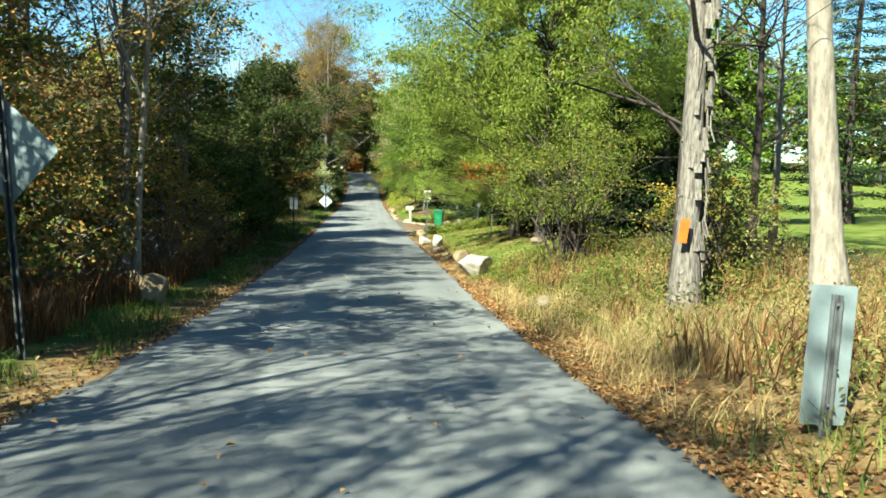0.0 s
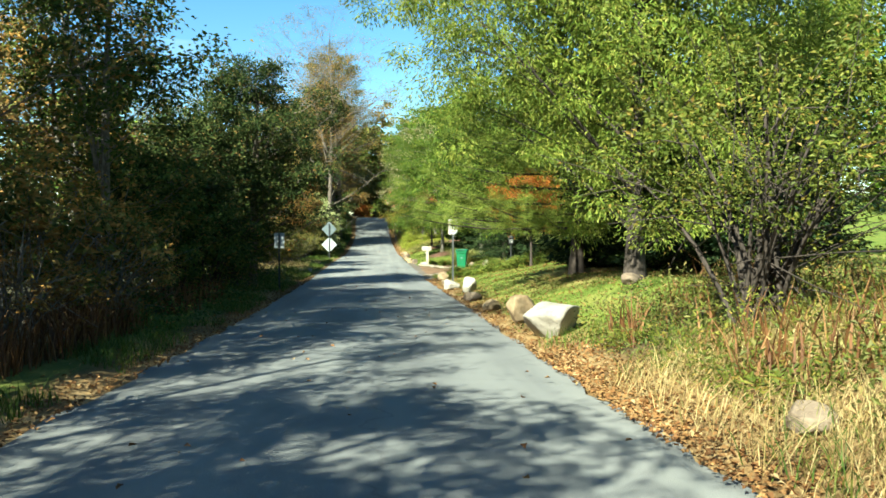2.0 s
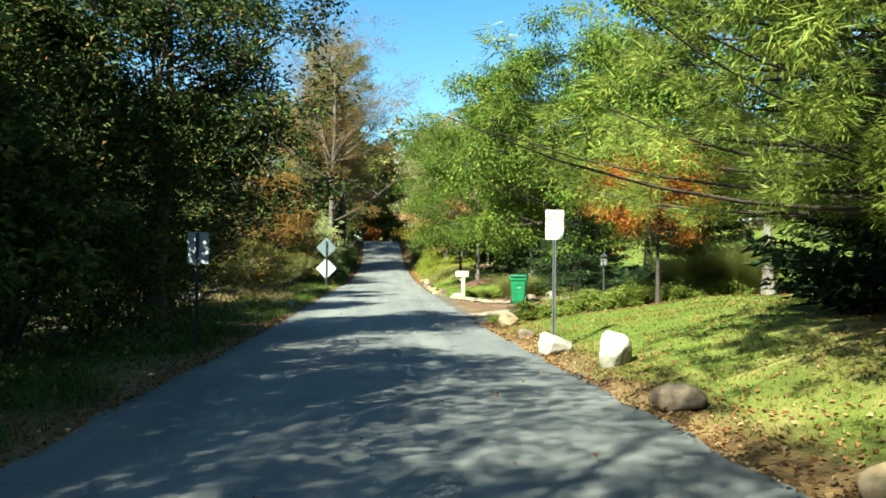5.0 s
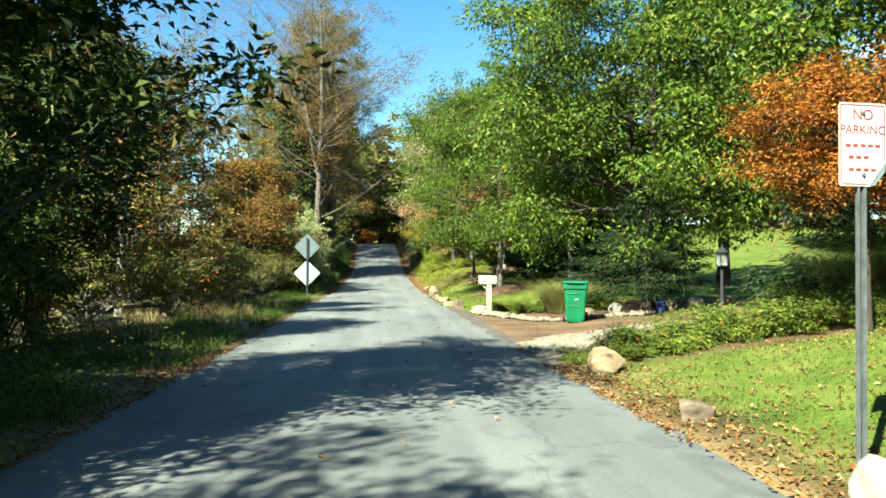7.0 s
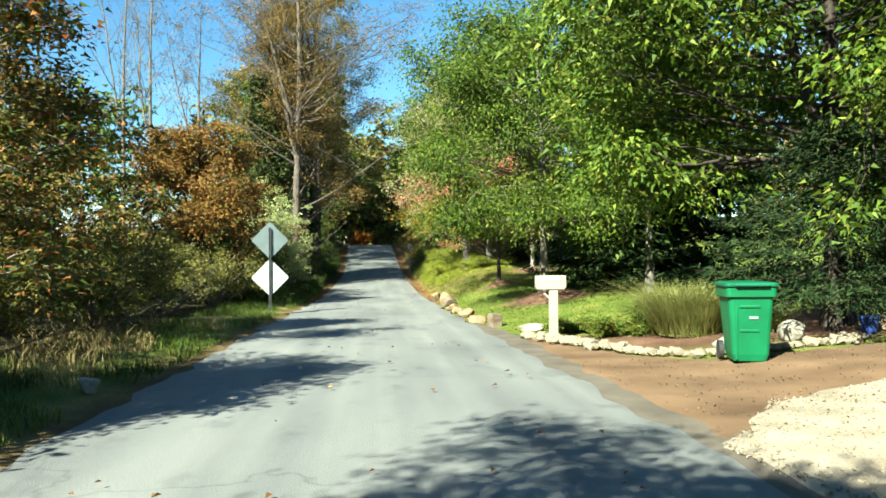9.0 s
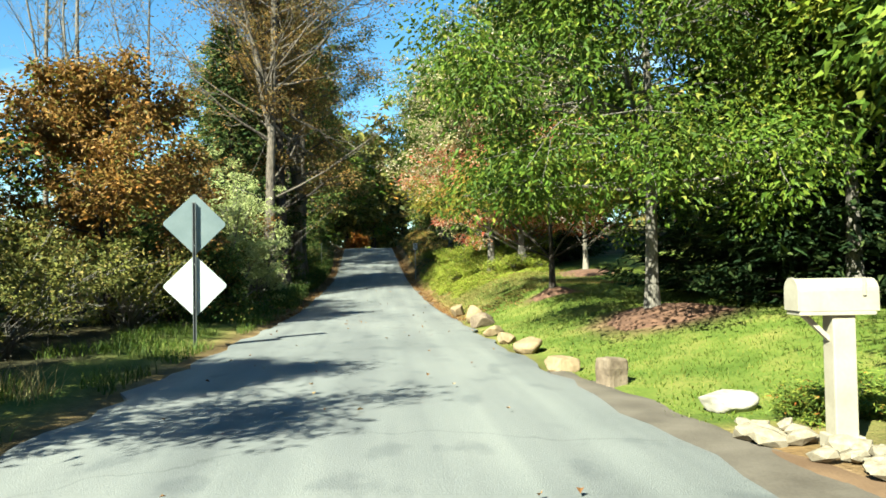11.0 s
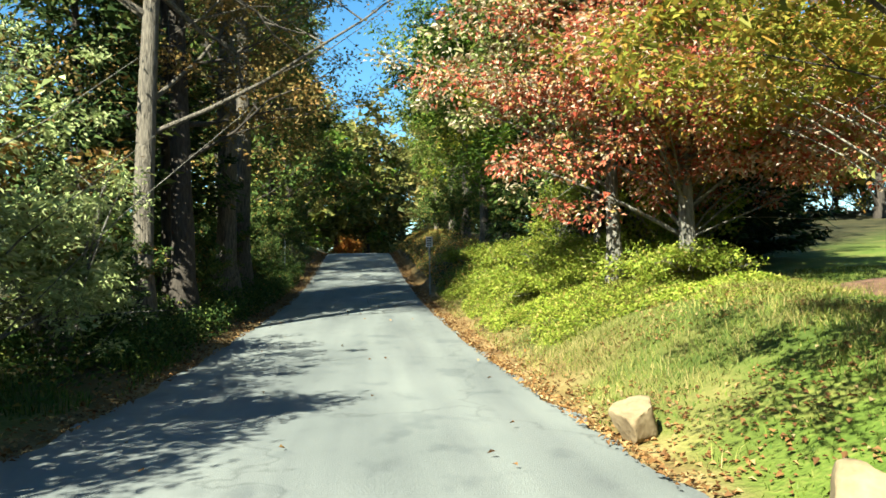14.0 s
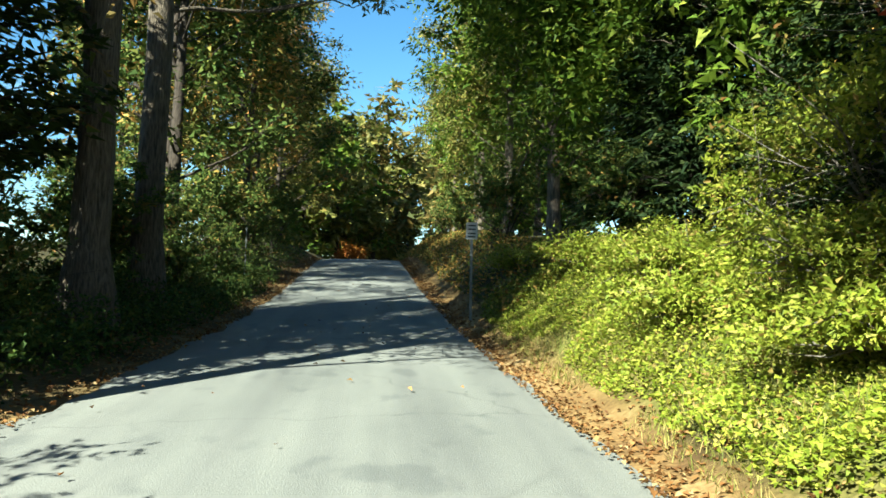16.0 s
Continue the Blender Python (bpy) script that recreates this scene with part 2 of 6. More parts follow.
blue_plastic = mottled("blue_plastic", (0.01, 0.025, 0.11), (0.025, 0.05, 0.17), 6.0, 0.5, 0.1, distance=0.002)

gm, n_, l_, b_ = material("lamp_glass", 0.15, 0.5)
b_.inputs["Base Color"].default_value = (0.8, 0.82, 0.8, 1)
b_.inputs["Transmission Weight"].default_value = 0.85
lamp_glass = gm

# asphalt: bleached grey, polished wheel tracks, dark repairs, fine cracks
asphalt, n_, l_, b_ = material("asphalt", 0.78, 0.35)
grain = noise_node(n_, l_, 90.0, 3.0)
patches = noise_node(n_, l_, 0.7, 6.0, (1.0, 0.35, 1.0))
tint = ramp(n_, [(0.25, (0.0925, 0.0975, 0.095)), (0.5, (0.135, 0.14, 0.134)), (0.78, (0.1725, 0.175, 0.1625))])
mixf = n_.new("ShaderNodeMath")
mixf.operation = "MULTIPLY_ADD"
mixf.inputs[1].default_value, mixf.inputs[2].default_value = 0.55, -0.27
l_.new(grain.outputs["Fac"], mixf.inputs[0])
addf = n_.new("ShaderNodeMath")
l_.new(mixf.outputs["Value"], addf.inputs[0])
l_.new(patches.outputs["Fac"], addf.inputs[1])
l_.new(addf.outputs["Value"], tint.inputs["Fac"])
tcr = n_.new("ShaderNodeTexCoord")
wob = noise_node(n_, l_, 1.6, 4.0)
vor = n_.new("ShaderNodeTexVoronoi")
vor.feature = "DISTANCE_TO_EDGE"
vor.inputs["Scale"].default_value = 0.33
vmix = n_.new("ShaderNodeMixRGB")
vmix.inputs[0].default_value = 0.45
l_.new(tcr.outputs["Object"], vmix.inputs[1])
l_.new(wob.outputs["Color"], vmix.inputs[2])
l_.new(vmix.outputs["Color"], vor.inputs["Vector"])
crack = ramp(n_, [(0.0, (0.72, 0.72, 0.72)), (0.004, (1, 1, 1))])
l_.new(vor.outputs["Distance"], crack.inputs["Fac"])
mul = n_.new("ShaderNodeMixRGB")
mul.blend_type = "MULTIPLY"
mul.inputs[0].default_value = 1.0
l_.new(tint.outputs["Color"], mul.inputs[1])
l_.new(crack.outputs["Color"], mul.inputs[2])
stain = noise_node(n_, l_, 2.2, 7.0, (1.0, 0.6, 1.0))
sramp = ramp(n_, [(0.33, (0.78, 0.79, 0.81)), (0.42, (1, 1, 1)), (0.66, (1, 1, 1)), (0.76, (0.86, 0.86, 0.88))])
l_.new(stain.outputs["Fac"], sramp.inputs["Fac"])
mul2 = n_.new("ShaderNodeMixRGB")
mul2.blend_type = "MULTIPLY"
mul2.inputs[0].default_value = 1.0
l_.new(mul.outputs["Color"], mul2.inputs[1])
l_.new(sramp.outputs["Color"], mul2.inputs[2])
streak = noise_node(n_, l_, 1.6, 3.0, (1.6, 0.05, 1.0))          # worn wheel paths along the road
tramp = ramp(n_, [(0.35, (0.86, 0.86, 0.87)), (0.65, (1.1, 1.1, 1.08))])
l_.new(streak.outputs["Fac"], tramp.inputs["Fac"])
mul3 = n_.new("ShaderNodeMixRGB")
mul3.blend_type = "MULTIPLY"
mul3.inputs[0].default_value = 1.0
l_.new(mul2.outputs["Color"], mul3.inputs[1])
l_.new(tramp.outputs["Color"], mul3.inputs[2])
l_.new(mul3.outputs["Color"], b_.inputs["Base Color"])
bump(n_, l_, b_, grain.outputs["Fac"], 0.5, 0.012)

drive_mat = mottled("drive_gravel", (0.0694, 0.0391, 0.0203), (0.16, 0.0984, 0.0549), 1.4, 0.95, 0.6, distance=0.02, fine=60.0)
sand_mat = mottled("pale_gravel", (0.143, 0.116, 0.0825), (0.308, 0.264, 0.198), 2.0, 0.95, 0.6, distance=0.02, fine=50.0)
shoulder_mat = mottled("shoulder_asphalt", (0.06, 0.049, 0.0375), (0.125, 0.105, 0.0825), 2.0, 0.95, 0.6, distance=0.02, fine=50.0)
mulch_mat = mottled("mulch", (0.045, 0.0225, 0.015), (0.15, 0.08, 0.05), 8.0, 0.95, 0.9, distance=0.03, fine=50.0)

# ground: weights of lawn, litter and mulch are laid on the mesh by the plan
ground_mat, n_, l_, b_ = material("ground", 0.95, 0.15)
att = n_.new("ShaderNodeVertexColor")
att.layer_name = "zone"
sep = n_.new("ShaderNodeSeparateColor")
l_.new(att.outputs["Color"], sep.inputs["Color"])
g1, g2 = noise_node(n_, l_, 1.3, 8.0), noise_node(n_, l_, 24.0, 4.0)
gsum = n_.new("ShaderNodeMath")
gsum.operation = "MULTIPLY_ADD"
gsum.inputs[1].default_value = 0.5
l_.new(g2.outputs["Fac"], gsum.inputs[0])
l_.new(g1.outputs["Fac"], gsum.inputs[2])
soil = ramp(n_, [(0.5, (0.015, 0.014, 0.007)), (0.75, (0.0325, 0.03, 0.013)), (1.0, (0.065, 0.05, 0.0225))])
lawn = ramp(n_, [(0.5, (0.0468, 0.0775, 0.01)), (0.75, (0.088, 0.12, 0.019)), (1.0, (0.165, 0.155, 0.04))])
litt = ramp(n_, [(0.5, (0.09, 0.05, 0.022)), (0.75, (0.18, 0.11, 0.045)), (1.0, (0.29, 0.205, 0.10))])
mulc = ramp(n_, [(0.5, (0.04, 0.02, 0.014)), (0.75, (0.09, 0.045, 0.03)), (1.0, (0.16, 0.09, 0.06))])
last = soil
for k, other in enumerate((lawn, litt, mulc)):
    l_.new(gsum.outputs["Value"], other.inputs["Fac"])
    mx = n_.new("ShaderNodeMixRGB")
    l_.new(sep.outputs[k], mx.inputs[0])
    l_.new(last.outputs["Color"], mx.inputs[1])
    l_.new(other.outputs["Color"], mx.inputs[2])
    last = mx
l_.new(gsum.outputs["Value"], soil.inputs["Fac"])
l_.new(last.outputs["Color"], b_.inputs["Base Color"])
bump(n_, l_, b_, gsum.outputs["Value"], 0.8, 0.06)


# ---- mesh helpers ----
def mesh_from(name, verts, faces, mat, smooth=True):
    """A mesh from an (n, 3) array and a list of (m, k) index arrays."""
    me = bpy.data.meshes.new(name)
    faces = [np.asarray(f, dtype=np.int32) for f in faces if len(f)]
    me.vertices.add(len(verts))
    me.vertices.foreach_set("co", np.asarray(verts, dtype=np.float32).ravel())
    loops = np.concatenate([f.ravel() for f in faces])
    sizes = np.concatenate([np.full(len(f), f.shape[1], dtype=np.int32) for f in faces])
    me.loops.add(len(loops))
    me.loops.foreach_set("vertex_index", loops)
    me.polygons.add(len(sizes))
    me.polygons.foreach_set("loop_start", np.concatenate([[0], np.cumsum(sizes)[:-1]]).astype(np.int32))
    me.update(calc_edges=True)
    me.polygons.foreach_set("use_smooth", np.full(len(sizes), smooth))
    me.materials.append(mat)
    return me


def part(name, data, mat, parent, label=""):
    """One mesh object under a thing or a part, from a bmesh or a mesh."""
    if isinstance(data, bmesh.types.BMesh):
        me = bpy.data.meshes.new(name)
        data.to_mesh(me)
        data.free()
        me.materials.append(mat)
    else:
        me = data
    ob = new(name, me)
    ob.parent = parent
    return tagged(ob, label)


def thing(name, label, category, at, turn=0.0, group="", kind=""):
    e = new(name)
    e.matrix_world = pose(*at, 0, 0, turn)
    return tagged(e, label, category, group, kind)


def box(bm, size, at=(0, 0, 0), turn=None, bevel=0.0):
    m = Matrix.Translation(at)
    if turn:
        m = m @ Euler([radians(a) for a in turn]).to_matrix().to_4x4()
    got = bmesh.ops.create_cube(bm, size=1.0, matrix=m @ Matrix.Diagonal((*size, 1)))
    if bevel:
        edges = list({e for v in got["verts"] for e in v.link_edges})
        bmesh.ops.bevel(bm, geom=edges, offset=bevel, segments=2, affect="EDGES", profile=0.6)
    return bm


def rod(bm, a, b, r1, r2=None, sides=10):
    a, b = Vector(a), Vector(b)
    d = b - a
    m = Matrix.Translation((a + b) / 2) @ d.to_track_quat("Z", "Y").to_matrix().to_4x4()
    bmesh.ops.create_cone(bm, cap_ends=True, segments=sides, radius1=r1, radius2=r1 if r2 is None else r2, depth=d.length, matrix=m)
    return bm


def plate(bm, outline, thick, m=Matrix.Identity(4), bevel=0.0):
    """A flat plate: an outline in x and z, thickness along y."""
    front = [bm.verts.new(m @ Vector((x, -thick / 2, z))) for x, z in outline]
    back = [bm.verts.new(m @ Vector((x, thick / 2, z))) for x, z in outline]
    bm.faces.new(front)
    bm.faces.new(back[::-1])
    n = len(outline)
    for k in range(n):
        bm.faces.new((front[k], back[k], back[(k + 1) % n], front[(k + 1) % n]))
    bmesh.ops.recalc_face_normals(bm, faces=bm.faces)
    return bm


def rounded(w, h, r, steps=4):
    """Outline of a rounded rectangle, centred."""
    pts = []
    for cx, cz, a0 in ((w / 2 - r, h / 2 - r, 0), (-w / 2 + r, h / 2 - r, 90), (-w / 2 + r, -h / 2 + r, 180), (w / 2 - r, -h / 2 + r, 270)):
        for k in range(steps + 1):
            a = radians(a0 + 90 * k / steps)
            pts.append((cx + r * math.cos(a), cz + r * math.sin(a)))
    return pts


class Tubes:
    """Collects tapered, bent tubes into one mesh."""

    def __init__(self):
        self.v, self.f, self.n = [], [], 0

    def add(self, pts, radii, sides=6, ridge=0.0, rng=None):
        pts, radii = np.asarray(pts, float), np.asarray(radii, float)
        d = np.gradient(pts, axis=0)
        d /= np.linalg.norm(d, axis=1)[:, None] + 1e-9
        ref = np.where(np.abs(d[:, 2:3]) > 0.9, [[1.0, 0, 0]], [[0, 0, 1.0]])
        u = np.cross(d, ref)
        u /= np.linalg.norm(u, axis=1)[:, None] + 1e-9
        w = np.cross(d, u)
        a = np.arange(sides) * 2 * np.pi / sides
        rr = radii[:, None] * np.ones(sides)
        if ridge and rng is not None:
            rr = rr * (1 + ridge * (rng.random((len(pts), sides)) - 0.5) + ridge * (rng.random(sides) - 0.5))
        ring = pts[:, None] + rr[..., None] * (np.cos(a)[None, :, None] * u[:, None] + np.sin(a)[None, :, None] * w[:, None])
        m = len(pts)
        i = np.arange(m - 1)[:, None] * sides
        j = np.arange(sides)[None]
        k = (j + 1) % sides
        self.f.append((np.stack([i + j, i + k, i + sides + k, i + sides + j], -1).reshape(-1, 4) + self.n))
        self.v.append(ring.reshape(-1, 3))
        self.n += m * sides

    def mesh(self, name, mat):
        return mesh_from(name, np.concatenate(self.v), [np.concatenate(self.f)], mat)


def leaves_mesh(name, centres, size, mat, rng, aspect=0.55, droop=0.0, flat=0.0, along=None, vary=0.45, fold=0.18, plain=False):
    """One folded, pointed leaf at each centre; plain: a single pointed blade. droop: how far tips hang; flat: how level the blades lie."""
    n = len(centres)
    d = rng.normal(size=(n, 3))
    if along is not None:
        d = 0.55 * d + 1.2 * along
    d[:, 2] *= 1 - flat
    d /= np.linalg.norm(d, axis=1)[:, None] + 1e-9
    d[:, 2] -= droop
    d /= np.linalg.norm(d, axis=1)[:, None] + 1e-9
    up = rng.normal(size=(n, 3)) * (1 - 0.7 * flat) + [0, 0, 0.5 + 2.0 * flat]
    s = np.cross(d, up)
    s /= np.linalg.norm(s, axis=1)[:, None] + 1e-9
    nn = np.cross(s, d)
    length = (size * (1 - vary / 2 + vary * rng.random(n)))[:, None]
    wide = length * aspect * 0.5
    base = centres - d * length * 0.5
    tip = centres + d * length * 0.5 - nn * length * 0.08
    if plain:
        v = np.stack([base + s * wide, base - s * wide, tip], 1).reshape(-1, 3)
        return mesh_from(name, v, [np.arange(3 * n).reshape(-1, 3)], mat, smooth=False)
    mid = centres - d * length * 0.08
    lft, rgt = mid + s * wide + nn * length * fold, mid - s * wide + nn * length * fold
    v = np.stack([base, lft, tip, rgt], 1).reshape(-1, 3)
    k = np.arange(n)[:, None] * 4
    f = np.concatenate([k + [0, 1, 2], k + [0, 2, 3]], 1).reshape(-1, 3)
    return mesh_from(name, v, [f], mat, smooth=False)


def blades_mesh(name, roots, height, mat, rng, width=0.012, lean=0.35, vary=0.6, seed_heads=0.0, wind=(0, 0)):
    """Grass blades of two bent pieces, one at each root."""
    n = len(roots)
    a = rng.random(n) * 2 * np.pi
    h = height * (1 - vary / 2 + vary * rng.random(n))
    k = lean * (0.3 + rng.random(n)) * h
    out = np.stack([np.cos(a) * k + wind[0] * h, np.sin(a) * k + wind[1] * h, h], 1)
    side = np.stack([-np.sin(a), np.cos(a), 0 * a], 1) * (width * (0.6 + 0.8 * rng.random(n)))[:, None]
    mid = roots + out * [0.35, 0.35, 0.6]
    v = np.stack([roots - side, roots + side, mid + side * 0.8, mid - side * 0.8, roots + out], 1).reshape(-1, 3)
    i = np.arange(n)[:, None] * 5
    return mesh_from(name, v, [(i + [0, 1, 2, 3]), (i + [3, 2, 4])], mat, smooth=False)


# ---- lie of the land ----
ROAD_Y = [-60, -30, -15, 0, 5, 10, 15, 20, 25, 30, 35, 40, 45, 50, 55, 60, 65, 70, 75, 80, 85, 90, 95, 100, 110, 115, 120, 125, 130, 140, 160, 200, 420]
ROAD_Z = [3.6, 3.57, 3.02, 1.80, 1.29, 0.96, 0.73, 0.58, 0.45, 0.34, 0.23, 0.14, 0.11, 0.09, 0.11, 0.11, 0.10, 0.12, 0.27, 0.52, 0.85, 1.25, 1.72, 2.22, 3.12, 3.45, 3.66, 3.74, 3.70, 3.35, 2.5, 1.2, 1.0]
fine_y = np.arange(-60, 420.1, 0.5)
ker = np.hanning(13)
fine_z = np.convolve(np.pad(np.interp(fine_y, ROAD_Y, ROAD_Z), 6, mode="edge"), ker / ker.sum(), "valid")


def road_z(y):
    return np.interp(y, fine_y, fine_z)


def edge_r(y):
    return np.interp(y, [-60, 0, 10, 25, 45, 55, 62, 66, 75, 82, 94, 124, 140, 160, 200, 420], [2.1, 2.1, 2.2, 2.25, 2.05, 1.86, 1.74, 1.78, 1.62, 1.48, 1.3, 1.15, 2.6, 7.0, 19.0, 80.0])


def edge_l(y):
    return np.interp(y, [-60, 10, 25, 40, 50, 60, 66, 70, 76, 85, 91, 124, 140, 160, 200, 420], [-2.5, -2.58, -2.64, -2.82, -2.82, -2.75, -2.68, -2.64, -2.64, -2.5, -2.5, -3.4, -2.0, 2.2, 14.0, 74.0])


def smooth01(t):
    t = np.clip(t, 0, 1)
    return t * t * (3 - 2 * t)


def ground_z(x, y):
    x, y = np.asarray(x, float), np.asarray(y, float)
    z = road_z(y)
    s = x - edge_r(y)
    rise = np.interp(y, [-60, 0, 8, 15, 20, 27, 38, 42, 46, 50, 54, 56, 62, 66, 71, 76, 90, 100, 130, 200], [0.3, 0.3, 0.35, 0.55, 0.75, 0.7, 0.62, 0.45, 0.15, 0.15, 0.34, 0.42, 0.55, 0.75, 1.0, 1.15, 1.3, 1.4, 1.2, 0.5])
    reach = np.interp(y, [-60, 15, 19, 32, 40, 52, 60, 70, 130], [2.2, 2.2, 3.2, 3.4, 6.0, 6.0, 2.8, 2.5, 2.2])
    lawn_rise = np.interp(np.maximum(s - 2, 0), [0, 12, 45, 90, 200], [0, 0.45, 2.0, 3.0, 3.0])
    right = rise * smooth01(s / reach) + lawn_rise
    q = edge_l(y) - x
    bank = np.interp(y, [-60, 60, 74, 85, 100, 130, 200], [0.12, 0.12, 0.2, 0.45, 0.7, 0.9, 0.5])
    left = bank * smooth01(q / 2.2) + np.interp(np.maximum(q - 3, 0), [0, 20, 100], [0, -0.3, -0.3])
    bumps = 0.05 * np.sin(1.3 * x + 0.7 * y) * np.sin(0.9 * y - 0.5 * x) * smooth01((np.maximum(s, q) - 0.4) / 2.5)
    lip = 0.04 * smooth01((y - 49) / 4) * (1 - smooth01((s - 0.25) / 0.6)) * (s >= 0)
    inside = (s < 0) & (q < 0)
    return z + np.where(s >= 0, right, np.where(q >= 0, left, 0)) + bumps - lip - np.where(inside, 0.07, 0.012)


def gz(x, y):
    return float(ground_z(x, y))


def grid_mesh(name, xs, ys, mat, fz):
    X, Y = np.meshgrid(xs, ys)
    V = np.stack([X, Y, fz(X, Y)], -1).reshape(-1, 3)
    nx, ny = len(xs), len(ys)
    i = (np.arange(ny - 1)[:, None] * nx + np.arange(nx - 1)[None]).reshape(-1, 1)
    return mesh_from(name, V, [i + [0, 1, nx + 1, nx]], mat), V


xs = np.unique(np.concatenate([np.arange(-14, 16, 0.3), np.arange(-60, -14, 3.0), np.arange(16, 70, 2.0), [-320, -240, -180, -130, -90, -75, 85, 105, 140, 190, 250, 320]]).round(2))
ys = np.unique(np.concatenate([np.arange(-60, -5, 4.0), np.arange(-5, 100, 0.6), np.arange(100, 150, 2.0), np.arange(150, 420, 15.0)]).round(2))
me, V = grid_mesh("ground", xs, ys, ground_mat, ground_z)
sr, ql = V[:, 0] - edge_r(V[:, 1]), edge_l(V[:, 1]) - V[:, 0]
wob = 0.35 * np.sin(V[:, 1] * 1.7) + 0.25 * np.sin(V[:, 1] * 0.63 + 1) + 0.2 * np.sin(V[:, 0] * 2.1)
lawn_w = smooth01((V[:, 1] - 17.5 - 0.25 * sr + wob) / 2.5) * smooth01((74 + 0.9 * sr - V[:, 1]) / 6) * smooth01((sr - np.where(V[:, 1] > 53, -0.15, np.where(V[:, 1] > 19, 0.25, 0.5)) + np.where(V[:, 1] > 53, 0.2, 0.5) * wob) / np.where(V[:, 1] > 53, 0.3, 0.6))
lawn_w = np.maximum(lawn_w, smooth01((sr - 8 + wob) / 3) * smooth01((72 + 0.9 * sr - V[:, 1]) / 6))
lawn_w = np.maximum(lawn_w, 0.65 * smooth01((ql - np.where(V[:, 1] > 42, 0.15, 0.5)) / 0.4) * smooth01((1.9 + 0.5 * wob - ql) / 0.5) * smooth01((72 - V[:, 1]) / 4))
bank_w = smooth01((sr - 0.25 + 0.3 * wob) / 0.4) * smooth01((4.5 - sr) / 1.5) * smooth01((V[:, 1] - 66) / 3) * smooth01((88 - V[:, 1]) / 5)
lawn_w = np.maximum(lawn_w * (1 - 0.4 * bank_w), 0.6 * bank_w)
litter_w = np.maximum(smooth01((1.2 + 0.5 * wob - sr) / 0.5) * (sr > -0.5), smooth01((1.0 + 0.5 * wob - ql) / 0.5) * (ql > -0.5))
litter_w = litter_w * np.where((ql > 0) & (V[:, 1] > 42), 0.45, 1.0) * np.where((sr > 0.2) & (V[:, 1] > 52), 0.15, 1.0) * np.where((sr > 0) & (V[:, 1] > 52) & (V[:, 1] < 66), 0.35, 1.0)
litter_w = np.maximum(litter_w * 0.9, smooth01((18 - V[:, 1] + wob) / 3) * (sr > 0) * smooth01((9 - sr) / 3) * 0.8)
litter_w = np.maximum(litter_w, 0.45 * bank_w * smooth01((1.3 + wob - sr) / 0.8)) * np.where((sr > 0.3) & (V[:, 1] > 19) & (V[:, 1] < 40), 0.35, 1.0)
verge_w = smooth01((0.75 + 0.25 * wob - sr) / 0.3) * (sr > -0.4) * smooth01((V[:, 1] - 68) / 4)
litter_w = np.maximum(litter_w, 0.95 * verge_w)
pine_shade = np.exp(-(((V[:, 0] - 8.0) / 4.0) ** 2 + ((V[:, 1] - 27.5) / 3.4) ** 2) ** 2)
litter_w = np.maximum(litter_w, 0.9 * pine_shade)
bed = np.exp(-(((V[:, 0] - 9.0) / 5.6) ** 2 + ((V[:, 1] - 40.4 - 0.30 * (V[:, 0] - 4)) / 1.5) ** 2) ** 3)
bed = np.maximum(bed, np.exp(-(((V[:, 0] - 5.4) / 3.2) ** 2 + ((V[:, 1] - 42.3 - 0.35 * (V[:, 0] - 4)) / 1.3) ** 2) ** 3))
bed = np.maximum(bed, np.exp(-(((V[:, 0] - 6.4) / 4.2) ** 2 + ((V[:, 1] - 50.6) / 2.0) ** 2) ** 3))
for bx, by, br in ((4.0, 64.9, 0.75), (6.3, 70.2, 1.2), (4.5, 58.9, 1.35)):
    bed = np.maximum(bed, np.exp(-((((V[:, 0] - bx) ** 2 + (V[:, 1] - by) ** 2) / br ** 2) ** 3)))
ca = me.color_attributes.new("zone", "FLOAT_COLOR", "POINT")
ca.data.foreach_set("color", np.stack([lawn_w, litter_w, bed, np.ones(len(V))], 1).astype(np.float32).ravel())
ground = tagged(new("ground", me), "leaf-strewn verge and green lawn beside the road", "ground", kind="structure")

# the road: crowned, with ragged worn edges
ry = np.arange(-58, 330, 0.5)
rag = lambda k: 0.05 * np.sin(ry * 2.3 + k) + 0.04 * np.sin(ry * 5.1 + 2 * k) + 0.03 * np.random.RandomState(k).normal(size=len(ry))
el, er = edge_l(ry) + rag(3), edge_r(ry) + rag(8)
u = np.linspace(0, 1, 13)
RX = el[:, None] * (1 - u) + er[:, None] * u
RZ = road_z(ry)[:, None] + 0.035 * (1 - (2 * u - 1) ** 2)[None]
RX = np.concatenate([el[:, None] - 0.03, RX, er[:, None] + 0.03], 1)
RZ = np.concatenate([RZ[:, :1] - 0.1, RZ, RZ[:, -1:] - 0.1], 1)
RV = np.stack([RX, np.broadcast_to(ry[:, None], RX.shape), RZ], -1).reshape(-1, 3)
nx = 15
i = (np.arange(len(ry) - 1)[:, None] * nx + np.arange(nx - 1)[None]).reshape(-1, 1)
road = tagged(new("road", mesh_from("road", RV, [i + [0, 1, nx + 1, nx]], asphalt, False)), "narrow grey asphalt road with worn ragged edges", "road", kind="structure")


